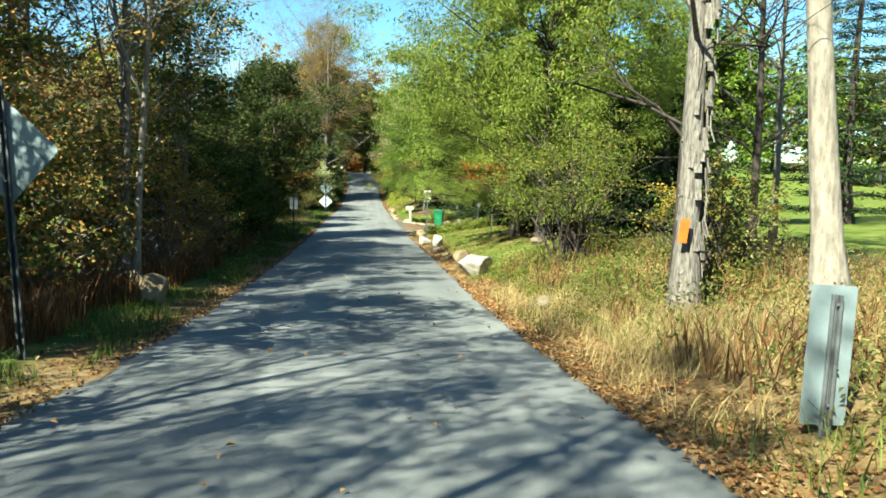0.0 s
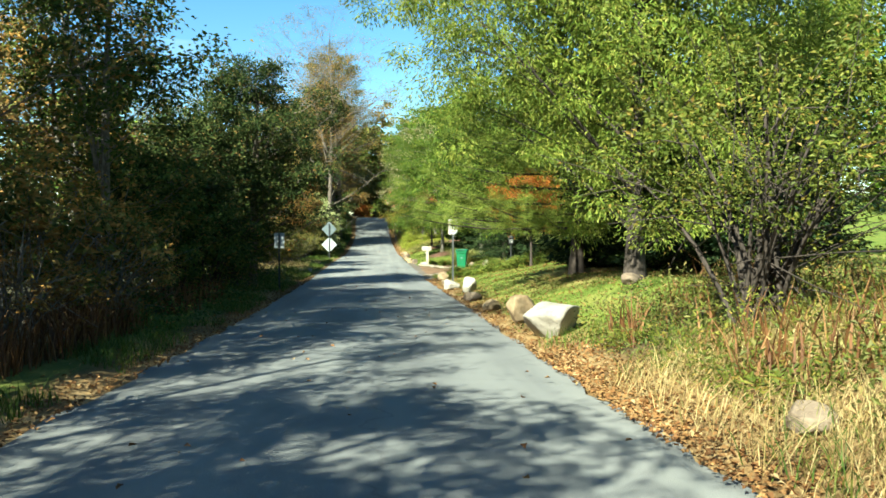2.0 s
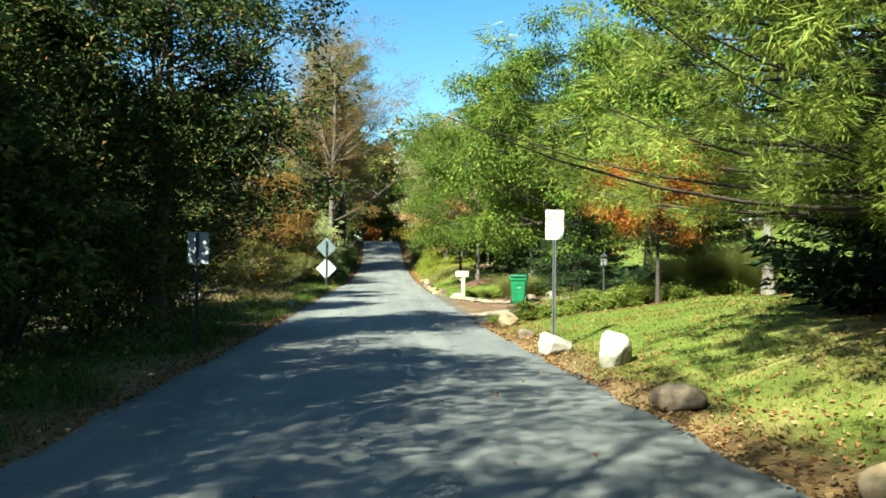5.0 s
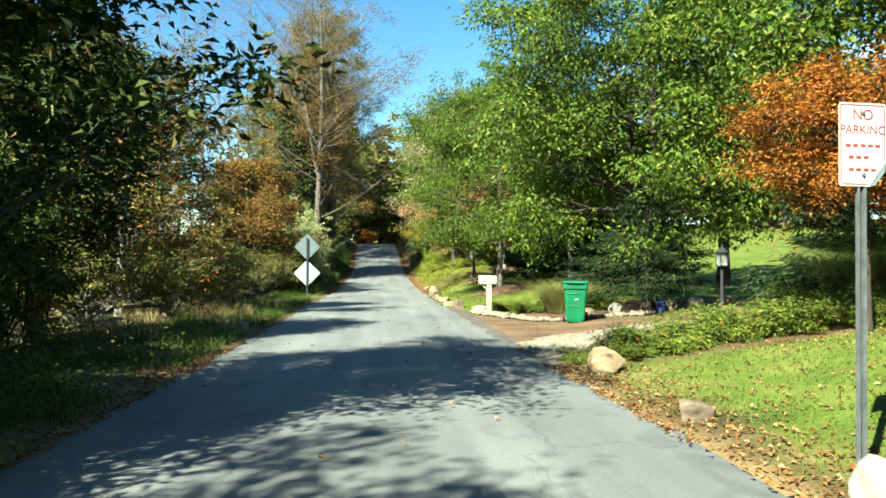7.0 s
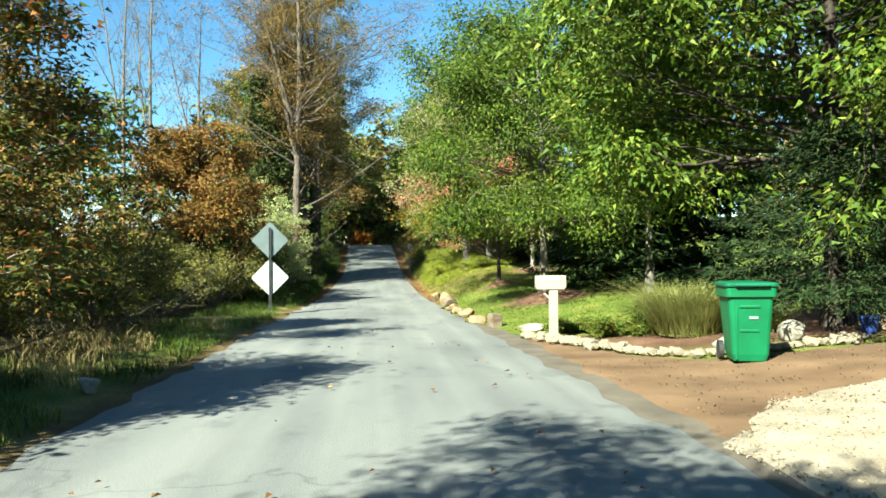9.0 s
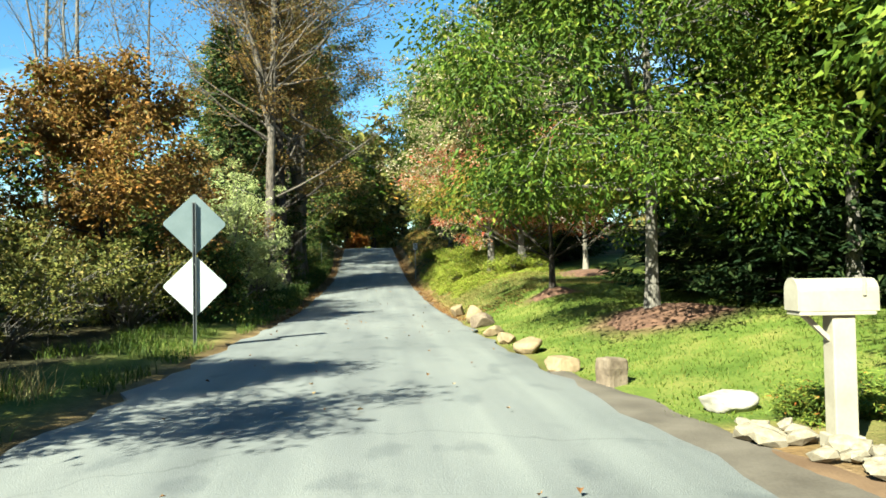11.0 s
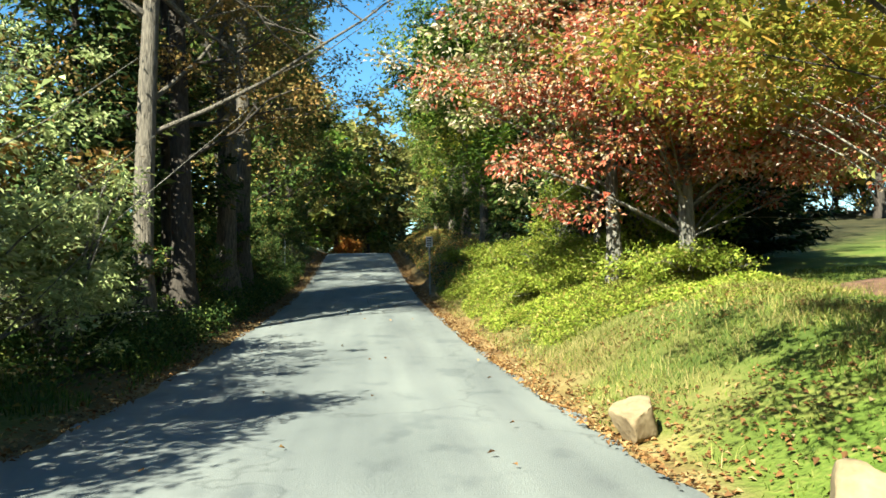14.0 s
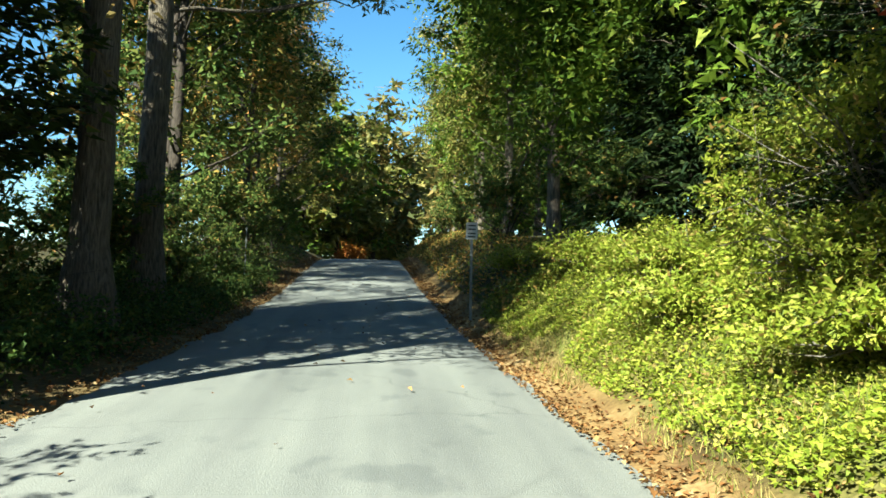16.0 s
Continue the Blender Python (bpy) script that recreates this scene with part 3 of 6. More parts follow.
def patch(name, label, outline, mat, lift, category="ground", step=0.14):
    """A thin layer on the ground inside a closed outline, thinning out at a ragged rim."""
    P = np.array(outline, float)
    Q = np.roll(P, -1, axis=0)
    X, Y = np.meshgrid(np.arange(P[:, 0].min() - 0.3, P[:, 0].max() + 0.3, step), np.arange(P[:, 1].min() - 0.3, P[:, 1].max() + 0.3, step))
    pts = np.stack([X.ravel(), Y.ravel()], 1)
    d = Q - P
    t = np.clip(((pts[:, None] - P) * d).sum(-1) / (d * d).sum(-1), 0, 1)
    far = np.linalg.norm(pts[:, None] - P - t[..., None] * d, axis=-1).min(1)
    cross = ((P[:, 1] > pts[:, None, 1]) != (Q[:, 1] > pts[:, None, 1])) & (pts[:, None, 0] < P[:, 0] + (pts[:, None, 1] - P[:, 1]) / (d[:, 1] + 1e-9) * d[:, 0])
    inside = np.where(cross.sum(1) % 2 == 1, far, -far) + 0.04 * np.sin(7 * pts[:, 0] + 3 * pts[:, 1]) + 0.04 * np.sin(5 * pts[:, 1] - 4 * pts[:, 0])
    z = np.maximum(ground_z(pts[:, 0], pts[:, 1]), road_z(pts[:, 1]) - 0.012) + np.clip(-0.004 + 0.2 * inside, -0.05, lift)
    ny, nx = X.shape
    k = (np.arange(ny - 1)[:, None] * nx + np.arange(nx - 1)[None]).reshape(-1, 1)
    f = k + [0, 1, nx + 1, nx]
    f = f[(inside[f] > -0.2).all(1)]
    used = np.unique(f)
    back = np.zeros(len(pts), int)
    back[used] = np.arange(len(used))
    return tagged(new(name, mesh_from(name, np.column_stack([pts, z])[used], [back[f]], mat)), label, category, kind="structure")


patch("driveway", "reddish-brown gravel drive joining the road", [(2.3, 43.6), (3.4, 44.2), (5.0, 44.6), (9.0, 45.0), (14.0, 46.5), (22.0, 48.5), (22.0, 52.0), (14.0, 49.8), (9.0, 48.6), (6.6, 48.2), (5.2, 47.95), (4.2, 48.2), (3.45, 49.0), (2.95, 50.0), (2.6, 51.0), (2.35, 52.0), (2.3, 48.0)], drive_mat, 0.016, "driveway")
patch("drive_apron", "grey-brown gravelly shoulder along the road at the drive", [(1.8, 39.6), (2.35, 39.8), (2.75, 42.4), (3.0, 44.2), (2.85, 47.0), (2.62, 49.5), (2.42, 52.2), (2.0, 56.0), (1.75, 54.0), (1.8, 48.0), (1.8, 43.0)], shoulder_mat, 0.006, "shoulder")
patch("gravel_corner", "pale gravel corner between drive and planting bed", [(2.16, 41.2), (2.55, 41.0), (2.95, 41.5), (3.35, 42.3), (3.7, 43.1), (4.3, 43.7), (5.1, 44.15), (6.0, 44.6), (7.4, 45.0), (9.2, 45.3), (9.2, 45.75), (7.6, 45.75), (6.5, 45.5), (5.2, 45.5), (4.2, 45.45), (3.5, 45.1), (3.0, 44.6), (2.6, 43.9), (2.2, 43.4)], sand_mat, 0.024, "gravel")


# ---- plants ----
def set_back(x, y):
    """True where a plant stands so far from the road that its leaves are single blades."""
    return abs(x) > 6.5 or y > 83


def crown_points(rng, clumps, per, rx, ry_, rz, spread, hollow=0.4, flat_bottom=False):
    """Clump centres inside an uneven ellipsoid, and leaf points about them (round the origin)."""
    d = rng.normal(size=(clumps, 3))
    d /= np.linalg.norm(d, axis=1)[:, None]
    lump = 1 + 0.22 * np.sin(3 * d[:, 0] + 5 * d[:, 1] + rng.random() * 6) + 0.18 * np.sin(6 * d[:, 2] + 4 * d[:, 0] + rng.random() * 6)
    rad = (hollow + (1 - hollow) * np.sqrt(rng.random(clumps))) * lump
    if flat_bottom:
        d[:, 2] = np.abs(d[:, 2]) * 1.25 - 0.25
    c = d * rad[:, None] * [rx, ry_, rz]
    k = np.repeat(np.arange(clumps), per)
    off = rng.normal(size=(len(k), 3))
    off /= np.linalg.norm(off, axis=1)[:, None]
    off *= (rng.random(len(k)) ** 0.5)[:, None] * (spread * (0.6 + 0.8 * rng.random(clumps)))[k][:, None] * [1, 1, 0.6]
    return c, c[k] + off, off


def fill_inside(rng, pts, off, mid, leaf, share):
    """Adds larger, shaded leaves inside a crown, so that it closes."""
    n = int(share * len(pts))
    if not n:
        return pts, off, leaf
    k = rng.randint(0, len(pts), n)
    inner = mid + (pts[k] - mid) * (0.30 + 0.55 * rng.random(n))[:, None]
    return np.concatenate([pts, inner]), np.concatenate([off, off[k]]), leaf * np.concatenate([np.ones(len(pts)), 1.5 + 0.7 * rng.random(n)])


def tree(name, label, at, h, r, crown, clumps, per, leaf, mat, bark, seed, aspect=0.55, droop=0.15, flat=0.3, lean=(0, 0), spread=0.55, limbs=26, hollow=0.4,
         trunks=1, group="", dead=0, category="tree", flat_bottom=False, ridge=0.12, crown_off=(0, 0), core=None):
    """A broadleaf tree: tapered trunk, limbs out to each clump of leaves. crown: bottom, top, radius x, radius y."""
    rng = np.random.RandomState(seed)
    x, y = at
    e = thing(name, label, category, (x, y, gz(x, y) - 0.05), 0, group)
    bottom, top, rx, ry_ = crown
    mid = np.array([lean[0] + crown_off[0], lean[1] + crown_off[1], (bottom + top) / 2])
    c, pts, off = crown_points(rng, clumps, per, rx, ry_, (top - bottom) / 2, spread, hollow, flat_bottom)
    c, pts = c + mid, pts + mid
    stems = []
    for k in range(trunks):
        tb = Tubes()
        a = rng.random() * 6.28
        foot = np.array([math.cos(a), math.sin(a), 0]) * (0 if trunks == 1 else r * 2.2)
        t = np.linspace(0, 1, 12)
        way = np.array([lean[0], lean[1], h]) + (0 if trunks == 1 else foot * 6)
        line = foot + t[:, None] * way + np.stack([np.sin(t * 5 + seed + k), np.cos(t * 4 + seed), 0 * t], 1) * 0.05 * h * 0.25 * t[:, None]
        rad = r * (1 - 0.86 * t) * (1 + 0.55 * np.exp(-t * h / 0.35))
        tb.add(line, rad, 12 if r > 0.12 else 7, ridge, rng)
        part("trunk", tb.mesh("trunk", bark), bark, e)
        stems.append(line)
    if limbs or dead:
        tb = Tubes()
        order = rng.permutation(clumps)[:limbs]
        for n, k in enumerate(order):
            line = stems[n % trunks]
            target = c[k]
            hd = math.hypot(target[0] - mid[0], target[1] - mid[1])
            z0 = np.clip(target[2] - (0.55 + 0.3 * rng.random()) * hd, bottom * 0.55 + 0.1, h * 0.93)
            s = np.array([np.interp(z0, line[:, 2], line[:, 0]), np.interp(z0, line[:, 2], line[:, 1]), z0])
            bend = (s + target) / 2 + np.array([0, 0, 0.12 * hd]) + rng.normal(size=3) * 0.1 * hd
            q = np.linspace(0, 1, 6)[:, None]
            curve = (1 - q) ** 2 * s + 2 * q * (1 - q) * bend + q ** 2 * target
            r0 = r * (0.34 if n < limbs * 0.35 else 0.16) * (1.0 - 0.6 * z0 / h)
            tb.add(curve, np.linspace(max(r0, 0.012), 0.006, 6), 5)
            for w in range(3):
                b0 = curve[2 + w]
                tb.add([b0, b0 + rng.normal(size=3) * 0.25 * spread + 0.35 * (target - b0), b0 + rng.normal(size=3) * 0.5 * spread + 0.6 * (target - b0)], [max(r0 * 0.3, 0.007), 0.005, 0.003], 4)
        for n in range(dead):
            z0 = h * (0.25 + 0.72 * rng.random())
            a = rng.random() * 6.28
            s = np.array([np.interp(z0, stems[0][:, 2], stems[0][:, 0]), np.interp(z0, stems[0][:, 2], stems[0][:, 1]), z0])
            ln = (0.10 + 0.16 * rng.random()) * h * (1.15 - 0.7 * z0 / h)
            d = np.array([math.cos(a), math.sin(a), 0.25 + 0.8 * rng.random()])
            curve = np.array([s, s + d * ln * 0.4 + rng.normal(size=3) * 0.06 * ln, s + d * ln * 0.75 + rng.normal(size=3) * 0.12 * ln, s + d * ln + rng.normal(size=3) * 0.15 * ln])
            r0 = max(r * 0.3 * (1.1 - z0 / h), 0.014)
            tb.add(curve, np.linspace(r0, 0.008, 4), 5)
            for w in range(5):
                b0 = curve[1 + w % 3]
                dd = d * 0.5 + rng.normal(size=3) * 0.5
                tb.add([b0, b0 + dd * ln * 0.22, b0 + dd * ln * 0.42 + rng.normal(size=3) * 0.05 * ln], [r0 * 0.35, 0.006, 0.004], 4)
        part("branching", tb.mesh("branching", bark), bark, e)
    if per:
        pts, off, size = fill_inside(rng, pts, off, mid, leaf, (0.3 if clumps >= 100 else 0) if core is None else core)
        part("crown", leaves_mesh("crown", pts, size, mat, rng, aspect, droop, flat, off / (np.linalg.norm(off, axis=1)[:, None] + 1e-6), plain=set_back(x, y) or (leaf < 0.075 and y > 30)), mat, e)
    return e


def grown(name, label, at, h, r, bark, mat, seed, z0=2.0, reach=3.0, limbs=16, rise=0.7, curl=0.3, forks=1, fork_z=4.0, leaf=0.1, per=30, clump=0.3, keep=1.0, lean=(0, 0), shape=0.6,
          extra=(), twigs=3, ridge=0.14, aspect=0.55, droop=0.15, flat=0.3, group="", category="tree", side=5, limb_r=0.3):
    """A tree grown branch by branch: trunk and leaders, limbs, boughs, twigs, and leaves in sprays at the twig ends.
    extra: single long limbs as (height, dx, dy, dz, share of leaves)."""
    rng = np.random.RandomState(seed)
    x, y = at
    e = thing(name, label, category, (x, y, gz(x, y) - 0.05), 0, group)
    t = np.linspace(0, 1, 16)
    wob = np.stack([np.sin(t * 5 + seed), np.cos(t * 4.3 + 2 * seed), 0 * t], 1) * 0.012 * h * t[:, None]
    main = np.stack([lean[0] * t ** 1.3, lean[1] * t ** 1.3, h * t], 1) + wob
    tb = Tubes()
    tb.add(main, r * (1 - 0.9 * t) ** 0.8 * (1 + 0.5 * np.exp(-t * h / 0.4)), 12 if r > 0.12 else 8, ridge, rng)
    part("trunk", tb.mesh("trunk", bark), bark, e)
    tb, ends = Tubes(), []
    leaders = [main]
    for k in range(1, forks):
        a = 6.28 * k / forks + rng.normal() * 0.4
        f0 = fork_z * (1 + 0.25 * (k - 1))
        s = np.array([np.interp(f0, main[:, 2], main[:, 0]), np.interp(f0, main[:, 2], main[:, 1]), f0])
        q = np.linspace(0, 1, 10)
        up = (h - f0) * (0.8 + 0.15 * rng.random())
        out = reach * (0.35 + 0.15 * rng.random())
        line = s + np.stack([math.cos(a) * out * q ** 0.8, math.sin(a) * out * q ** 0.8, up * q], 1) + np.cumsum(rng.normal(size=(10, 3)) * 0.008 * h, 0) * q[:, None]
        tb.add(line, r * 0.62 * (1 - f0 / h) ** 0.5 * (1 - 0.9 * q) ** 0.8, 8, ridge, rng)
        leaders.append(line)

    def bough(s, d, ln, r0, share):
        m = 7
        q = np.linspace(0, 1, m)[:, None]
        drift = np.cumsum(rng.normal(size=(m, 3)) * 0.035 * ln, 0) * q
        curve = s + d * ln * q + np.array([0, 0, curl * ln]) * q ** 2 + drift
        tb.add(curve, np.linspace(r0, max(0.18 * r0, 0.005), m), 6)
        for j in range(side):
            u = 0.28 + 0.72 * (j + rng.random()) / side
            b0 = np.array([np.interp(u, q[:, 0], curve[:, w]) for w in range(3)])
            dd = d + rng.normal(size=3) * [0.75, 0.75, 0.4]
            dd /= np.linalg.norm(dd)
            l2 = ln * (0.5 - 0.25 * u) * (0.7 + 0.6 * rng.random())
            mid2 = b0 + dd * l2 * 0.5 + rng.normal(size=3) * 0.07 * l2
            tip = b0 + dd * l2 + np.array([0, 0, curl * 0.5 * l2])
            tb.add([b0, mid2, tip], [max(r0 * 0.4, 0.008), max(r0 * 0.25, 0.006), 0.004], 4)
            for w in range(twigs):
                b1 = b0 + (tip - b0) * (0.35 + 0.6 * rng.random())
                d3 = dd * 0.6 + rng.normal(size=3) * 0.6
                tip3 = b1 + d3 * l2 * (0.3 + 0.25 * rng.random())
                tb.add([b1, (b1 + tip3) / 2 + rng.normal(size=3) * 0.03, tip3], [0.007, 0.005, 0.003], 3)
                if rng.random() < share:
                    ends.append(tip3)
            if rng.random() < share:
                ends.append(tip)
        if rng.random() < share:
            ends.append(curve[-1])

    for k in range(limbs):
        line = leaders[k % len(leaders)]
        lo = max(z0, line[0, 2] + 0.1)
        f = ((k // len(leaders)) + 0.7 * rng.random()) / (limbs / len(leaders))
        f = min(f, 0.97)
        z = lo + (line[-1, 2] - lo) * f * 0.96
        s = np.array([np.interp(z, line[:, 2], line[:, 0]), np.interp(z, line[:, 2], line[:, 1]), z])
        a = 2.4 * k + rng.normal() * 0.35
        g = (z - z0) / max(h - z0, 0.1)
        ln = reach * (max(1 - g, 0.03) ** shape) * (0.7 + 0.5 * rng.random()) + 0.25
        d = np.array([math.cos(a), math.sin(a), rise * (0.6 + 0.6 * rng.random()) * (0.8 + 0.6 * g)])
        d /= np.linalg.norm(d)
        bough(s, d, ln, max(r * limb_r * (1 - 0.75 * z / h), 0.012), keep)
    for z, dx, dy, dz, share in extra:
        s = np.array([np.interp(z, main[:, 2], main[:, 0]), np.interp(z, main[:, 2], main[:, 1]), z])
        d = np.array([dx, dy, dz], float)
        ln = np.linalg.norm(d)
        bough(s, d / ln, ln, max(r * 0.32, 0.02), share)
    part("branching", tb.mesh("branching", bark), bark, e)
    if ends and per:
        c = np.array(ends)
        k = np.repeat(np.arange(len(c)), per)
        off = rng.normal(size=(len(k), 3)) * [1, 1, 0.55] * (clump * (0.45 + 0.35 * rng.random(len(c))))[k][:, None]
        part("crown", leaves_mesh("crown", c[k] + off, leaf, mat, rng, aspect, droop, flat, off / (np.linalg.norm(off, axis=1)[:, None] + 1e-6), plain=set_back(x, y) or (leaf < 0.075 and y > 30)), mat, e)
    return e


def conifer(name, label, at, h, r, reach, mat, bark, seed, start=0.08, whorls=16, arms=7, needle=0.16, dense=26, sag=0.25, group="", aspect=0.16, tuft=0.16, skew=(0, 0), puff=0.0):
    """A spruce or pine: level or sagging boughs in whorls, needles in sprays along them."""
    rng = np.random.RandomState(seed)
    x, y = at
    e = thing(name, label, "tree", (x, y, gz(x, y) - 0.05), 0, group)
    t = np.linspace(0, 1, 10)
    line = np.stack([0.03 * h * np.sin(t * 3 + seed) * t, 0.03 * h * np.cos(t * 2 + seed) * t, t * h], 1)
    tb = Tubes()
    tb.add(line, r * (1 - 0.93 * t) * (1 + 0.4 * np.exp(-t * h / 0.3)), 9, 0.12, rng)
    part("trunk", tb.mesh("trunk", bark), bark, e)
    tb, pts, ways = Tubes(), [], []
    for wv in range(whorls):
        f = start + (0.97 - start) * ((wv + 0.4 * rng.random()) / whorls) ** (1.45 if puff else 1.0)
        z0 = f * h
        for a0 in range(arms):
            if rng.random() < 0.12:
                continue
            a = a0 * 6.28 / arms + wv * 1.1 + rng.normal() * 0.25
            ln = reach * (1 - f) ** 0.75 * (0.65 + 0.5 * rng.random()) + 0.15
            ln *= 1 + skew[0] * math.cos(a) + skew[1] * math.sin(a)
            d = np.array([math.cos(a), math.sin(a), 0])
            q = np.linspace(0, 1, 7)
            curve = np.array([line[0, 0], line[0, 1], z0]) + d * (q * ln)[:, None] + np.array([0, 0, 1]) * ((0.18 - sag) * ln * q + 0.12 * ln * q ** 3)[:, None]
            curve[:, :2] += np.array([np.interp(z0, line[:, 2], line[:, 0]), np.interp(z0, line[:, 2], line[:, 1])]) - line[0, :2]
            tb.add(curve, np.linspace(max(0.012, r * 0.22 * (1 - f)), 0.004, 7), 4)
            if puff:                                # soft round tufts along the outer bough
                m = int(2 + 2.3 * ln)
                s = 0.28 + 0.74 * (np.arange(m) + rng.random(m)) / m
                heart = np.stack([np.interp(s, q, curve[:, j]) for j in range(3)], 1) + np.cross(d, [0, 0, 1]) * (rng.normal(size=m) * tuft * (0.3 + 0.25 * ln))[:, None] + rng.normal(size=(m, 3)) * 0.06
                u = rng.normal(size=(m * dense, 3)) * [1, 1, 0.6]
                u /= np.linalg.norm(u, axis=1)[:, None]
                pts.append(np.repeat(heart, dense, 0) + u * (puff * (0.35 + 0.65 * rng.random(m * dense)))[:, None])
                ways.append(u + 0.5 * d)
                continue
            k = int(dense * (0.5 + ln))
            s = 0.15 + 0.85 * rng.random(k) ** 0.7
            p = np.stack([np.interp(s, q, curve[:, j]) for j in range(3)], 1)
            sidew = np.cross(d, [0, 0, 1]) * (rng.normal(size=k) * tuft * (0.4 + ln * 0.3))[:, None]
            pts.append(p + sidew + rng.normal(size=(k, 3)) * [0.03, 0.03, 0.03 + 0.12 * tuft] - [0, 0, 0.02])
            ways.append(np.broadcast_to(d, (k, 3)) * 0.8 + sidew * 2.5 + [0, 0, -0.15])
    part("branching", tb.mesh("branching", bark), bark, e)
    part("foliage", leaves_mesh("foliage", np.concatenate(pts), needle, mat, rng, aspect, 0.1, 0.2, np.concatenate(ways), 0.5, 0.03, True), mat, e)
    return e


def shrub(name, label, at, size, mat, bark, seed, clumps=40, per=60, leaf=0.09, stems=9, aspect=0.55, droop=0.1, group="", category="shrub", hollow=0.35, low=0.05, spread=0.3, flat=0.2):
    """A many-stemmed bush. size: height, radius x, radius y."""
    rng = np.random.RandomState(seed)
    x, y = at
    h, rx, ry_ = size
    e = thing(name, label, category, (x, y, gz(x, y) - 0.04), 0, group)
    c, pts, off = crown_points(rng, clumps, per, rx, ry_, h * (1 - low) / 2, spread, hollow)
    lift = np.array([0, 0, h * (1 + low) / 2])
    c, pts = c + lift, pts + lift
    keep = pts[:, 2] > 0.03
    pts, off = pts[keep], off[keep]
    tb = Tubes()
    for k in rng.permutation(clumps)[:stems]:
        foot = np.array([rng.normal() * 0.06 * rx, rng.normal() * 0.06 * ry_, 0])
        bend = foot * 0.4 + c[k] * [0.35, 0.35, 0.65]
        q = np.linspace(0, 1, 6)[:, None]
        curve = (1 - q) ** 2 * foot + 2 * q * (1 - q) * bend + q ** 2 * c[k]
        tb.add(curve, np.linspace(0.012 + 0.008 * h, 0.005, 6), 5)
        for w in range(4):
            b0 = curve[2 + w % 3]
            dd = (c[k] - b0) * 0.5 + rng.normal(size=3) * 0.22 * h
            tb.add([b0, b0 + dd * 0.5, b0 + dd + rng.normal(size=3) * 0.05], [0.009, 0.006, 0.003], 4)
    part("branching", tb.mesh("branching", bark), bark, e)
    pts, off, size = fill_inside(rng, pts, off, lift * 0.9, leaf, 0.25 if clumps >= 44 and low < 0.1 else 0)
    part("foliage", leaves_mesh("foliage", pts, size, mat, rng, aspect, droop, flat, off / (np.linalg.norm(off, axis=1)[:, None] + 1e-6), plain=set_back(x, y) or (leaf < 0.075 and y > 30)), mat, e)
    return e


def again(proto, x, y, turn, size=1.0, tall=1.0):
    """Another plant like proto elsewhere."""
    return copy_thing(proto, pose(x, y, gz(x, y) - 0.05, 0, 0, turn) @ Matrix.Diagonal((size, size, size * tall, 1)))


# -- verge by the start, right side: two old trunks, bush, tall dry grass --
shag = tree("shagbark_tree", "old grey tree with shaggy peeling bark in dry grass", (4.34, 10.0), 13.0, 0.165, (6.5, 13.5, 3.4, 3.4), 46, 60, 0.13, leaf_brown, bark_grey, 11, dead=26, ridge=0.28, spread=0.6)
rng = np.random.RandomState(5)
for k in range(150):                        # curling plates of bark
    a, z0, ln, wd = rng.random() * 6.28, 0.35 + 5.2 * rng.random(), 0.16 + 0.22 * rng.random(), 0.025 + 0.03 * rng.random()
    r0 = 0.17 * (1 - 0.066 * z0)
    rad, tan = np.array([math.cos(a), math.sin(a), 0]), np.array([-math.sin(a), math.cos(a), 0])
    base = np.array([0.02 * z0, 0.0, z0])
    low_out = 0.02 + 0.06 * rng.random()
    p = [base + rad * (r0 + o) + tan * s * wd + np.array([0, 0, q * ln]) for q, o in ((-0.5, low_out), (0.0, 0.022), (0.5, 0.012)) for s in (-1, 1)]
    p += [v - rad * 0.018 for v in p]
    part("bark_plate", mesh_from("bark_plate", np.array(p), [np.array([[0, 1, 3, 2], [2, 3, 5, 4], [6, 8, 9, 7], [8, 10, 11, 9], [0, 6, 7, 1], [0, 2, 8, 6], [2, 4, 10, 8], [1, 7, 9, 3], [3, 9, 11, 5], [4, 5, 11, 10]])], bark_grey, False), bark_grey, shag)
tree("slim_dead_tree", "thin dark leafless tree behind the shaggy trunk", (4.55, 10.75), 9.0, 0.13, (5, 9, 2, 2), 10, 20, 0.12, leaf_brown, bark_dark, 12, dead=22, ridge=0.2)
tree("pale_trunk_tree", "pale smooth-barked leaning tree at the verge", (6.0, 9.3), 12.0, 0.21, (8.0, 13.0, 3.2, 3.2), 40, 60, 0.14, leaf_brown, bark_pale, 13, lean=(-1.4, 0.2), dead=8, ridge=0.06, crown_off=(0.5, 0))
tree("slim_dead_tree", "thin dark leafless tree at the edge of the lawn", (8.6, 16.5), 9.0, 0.11, (4.5, 9, 2.2, 2.2), 16, 30, 0.12, leaf_olive, bark_dark, 14, dead=24, ridge=0.2)
tree("slim_dead_tree", "thin grey leafless tree at the edge of the lawn", (10.5, 19.0), 10.0, 0.10, (4.5, 10, 2.2, 2.2), 16, 30, 0.12, leaf_olive, bark_grey, 15, dead=26)
shrub("spreading_bush", "leafy many-stemmed bush turning yellow at the lawn edge", (4.15, 15.7), (3.3, 1.75, 1.6), leaf_bush, bark_dark, 21, 95, 85, 0.062, 26, low=0.26, spread=0.36)
shrub("spreading_bush", "small yellowing bush with thin stems", (6.6, 14.6), (2.3, 1.3, 1.3), leaf_copper, bark_dark, 22, 40, 60, 0.075, 14, low=0.2)
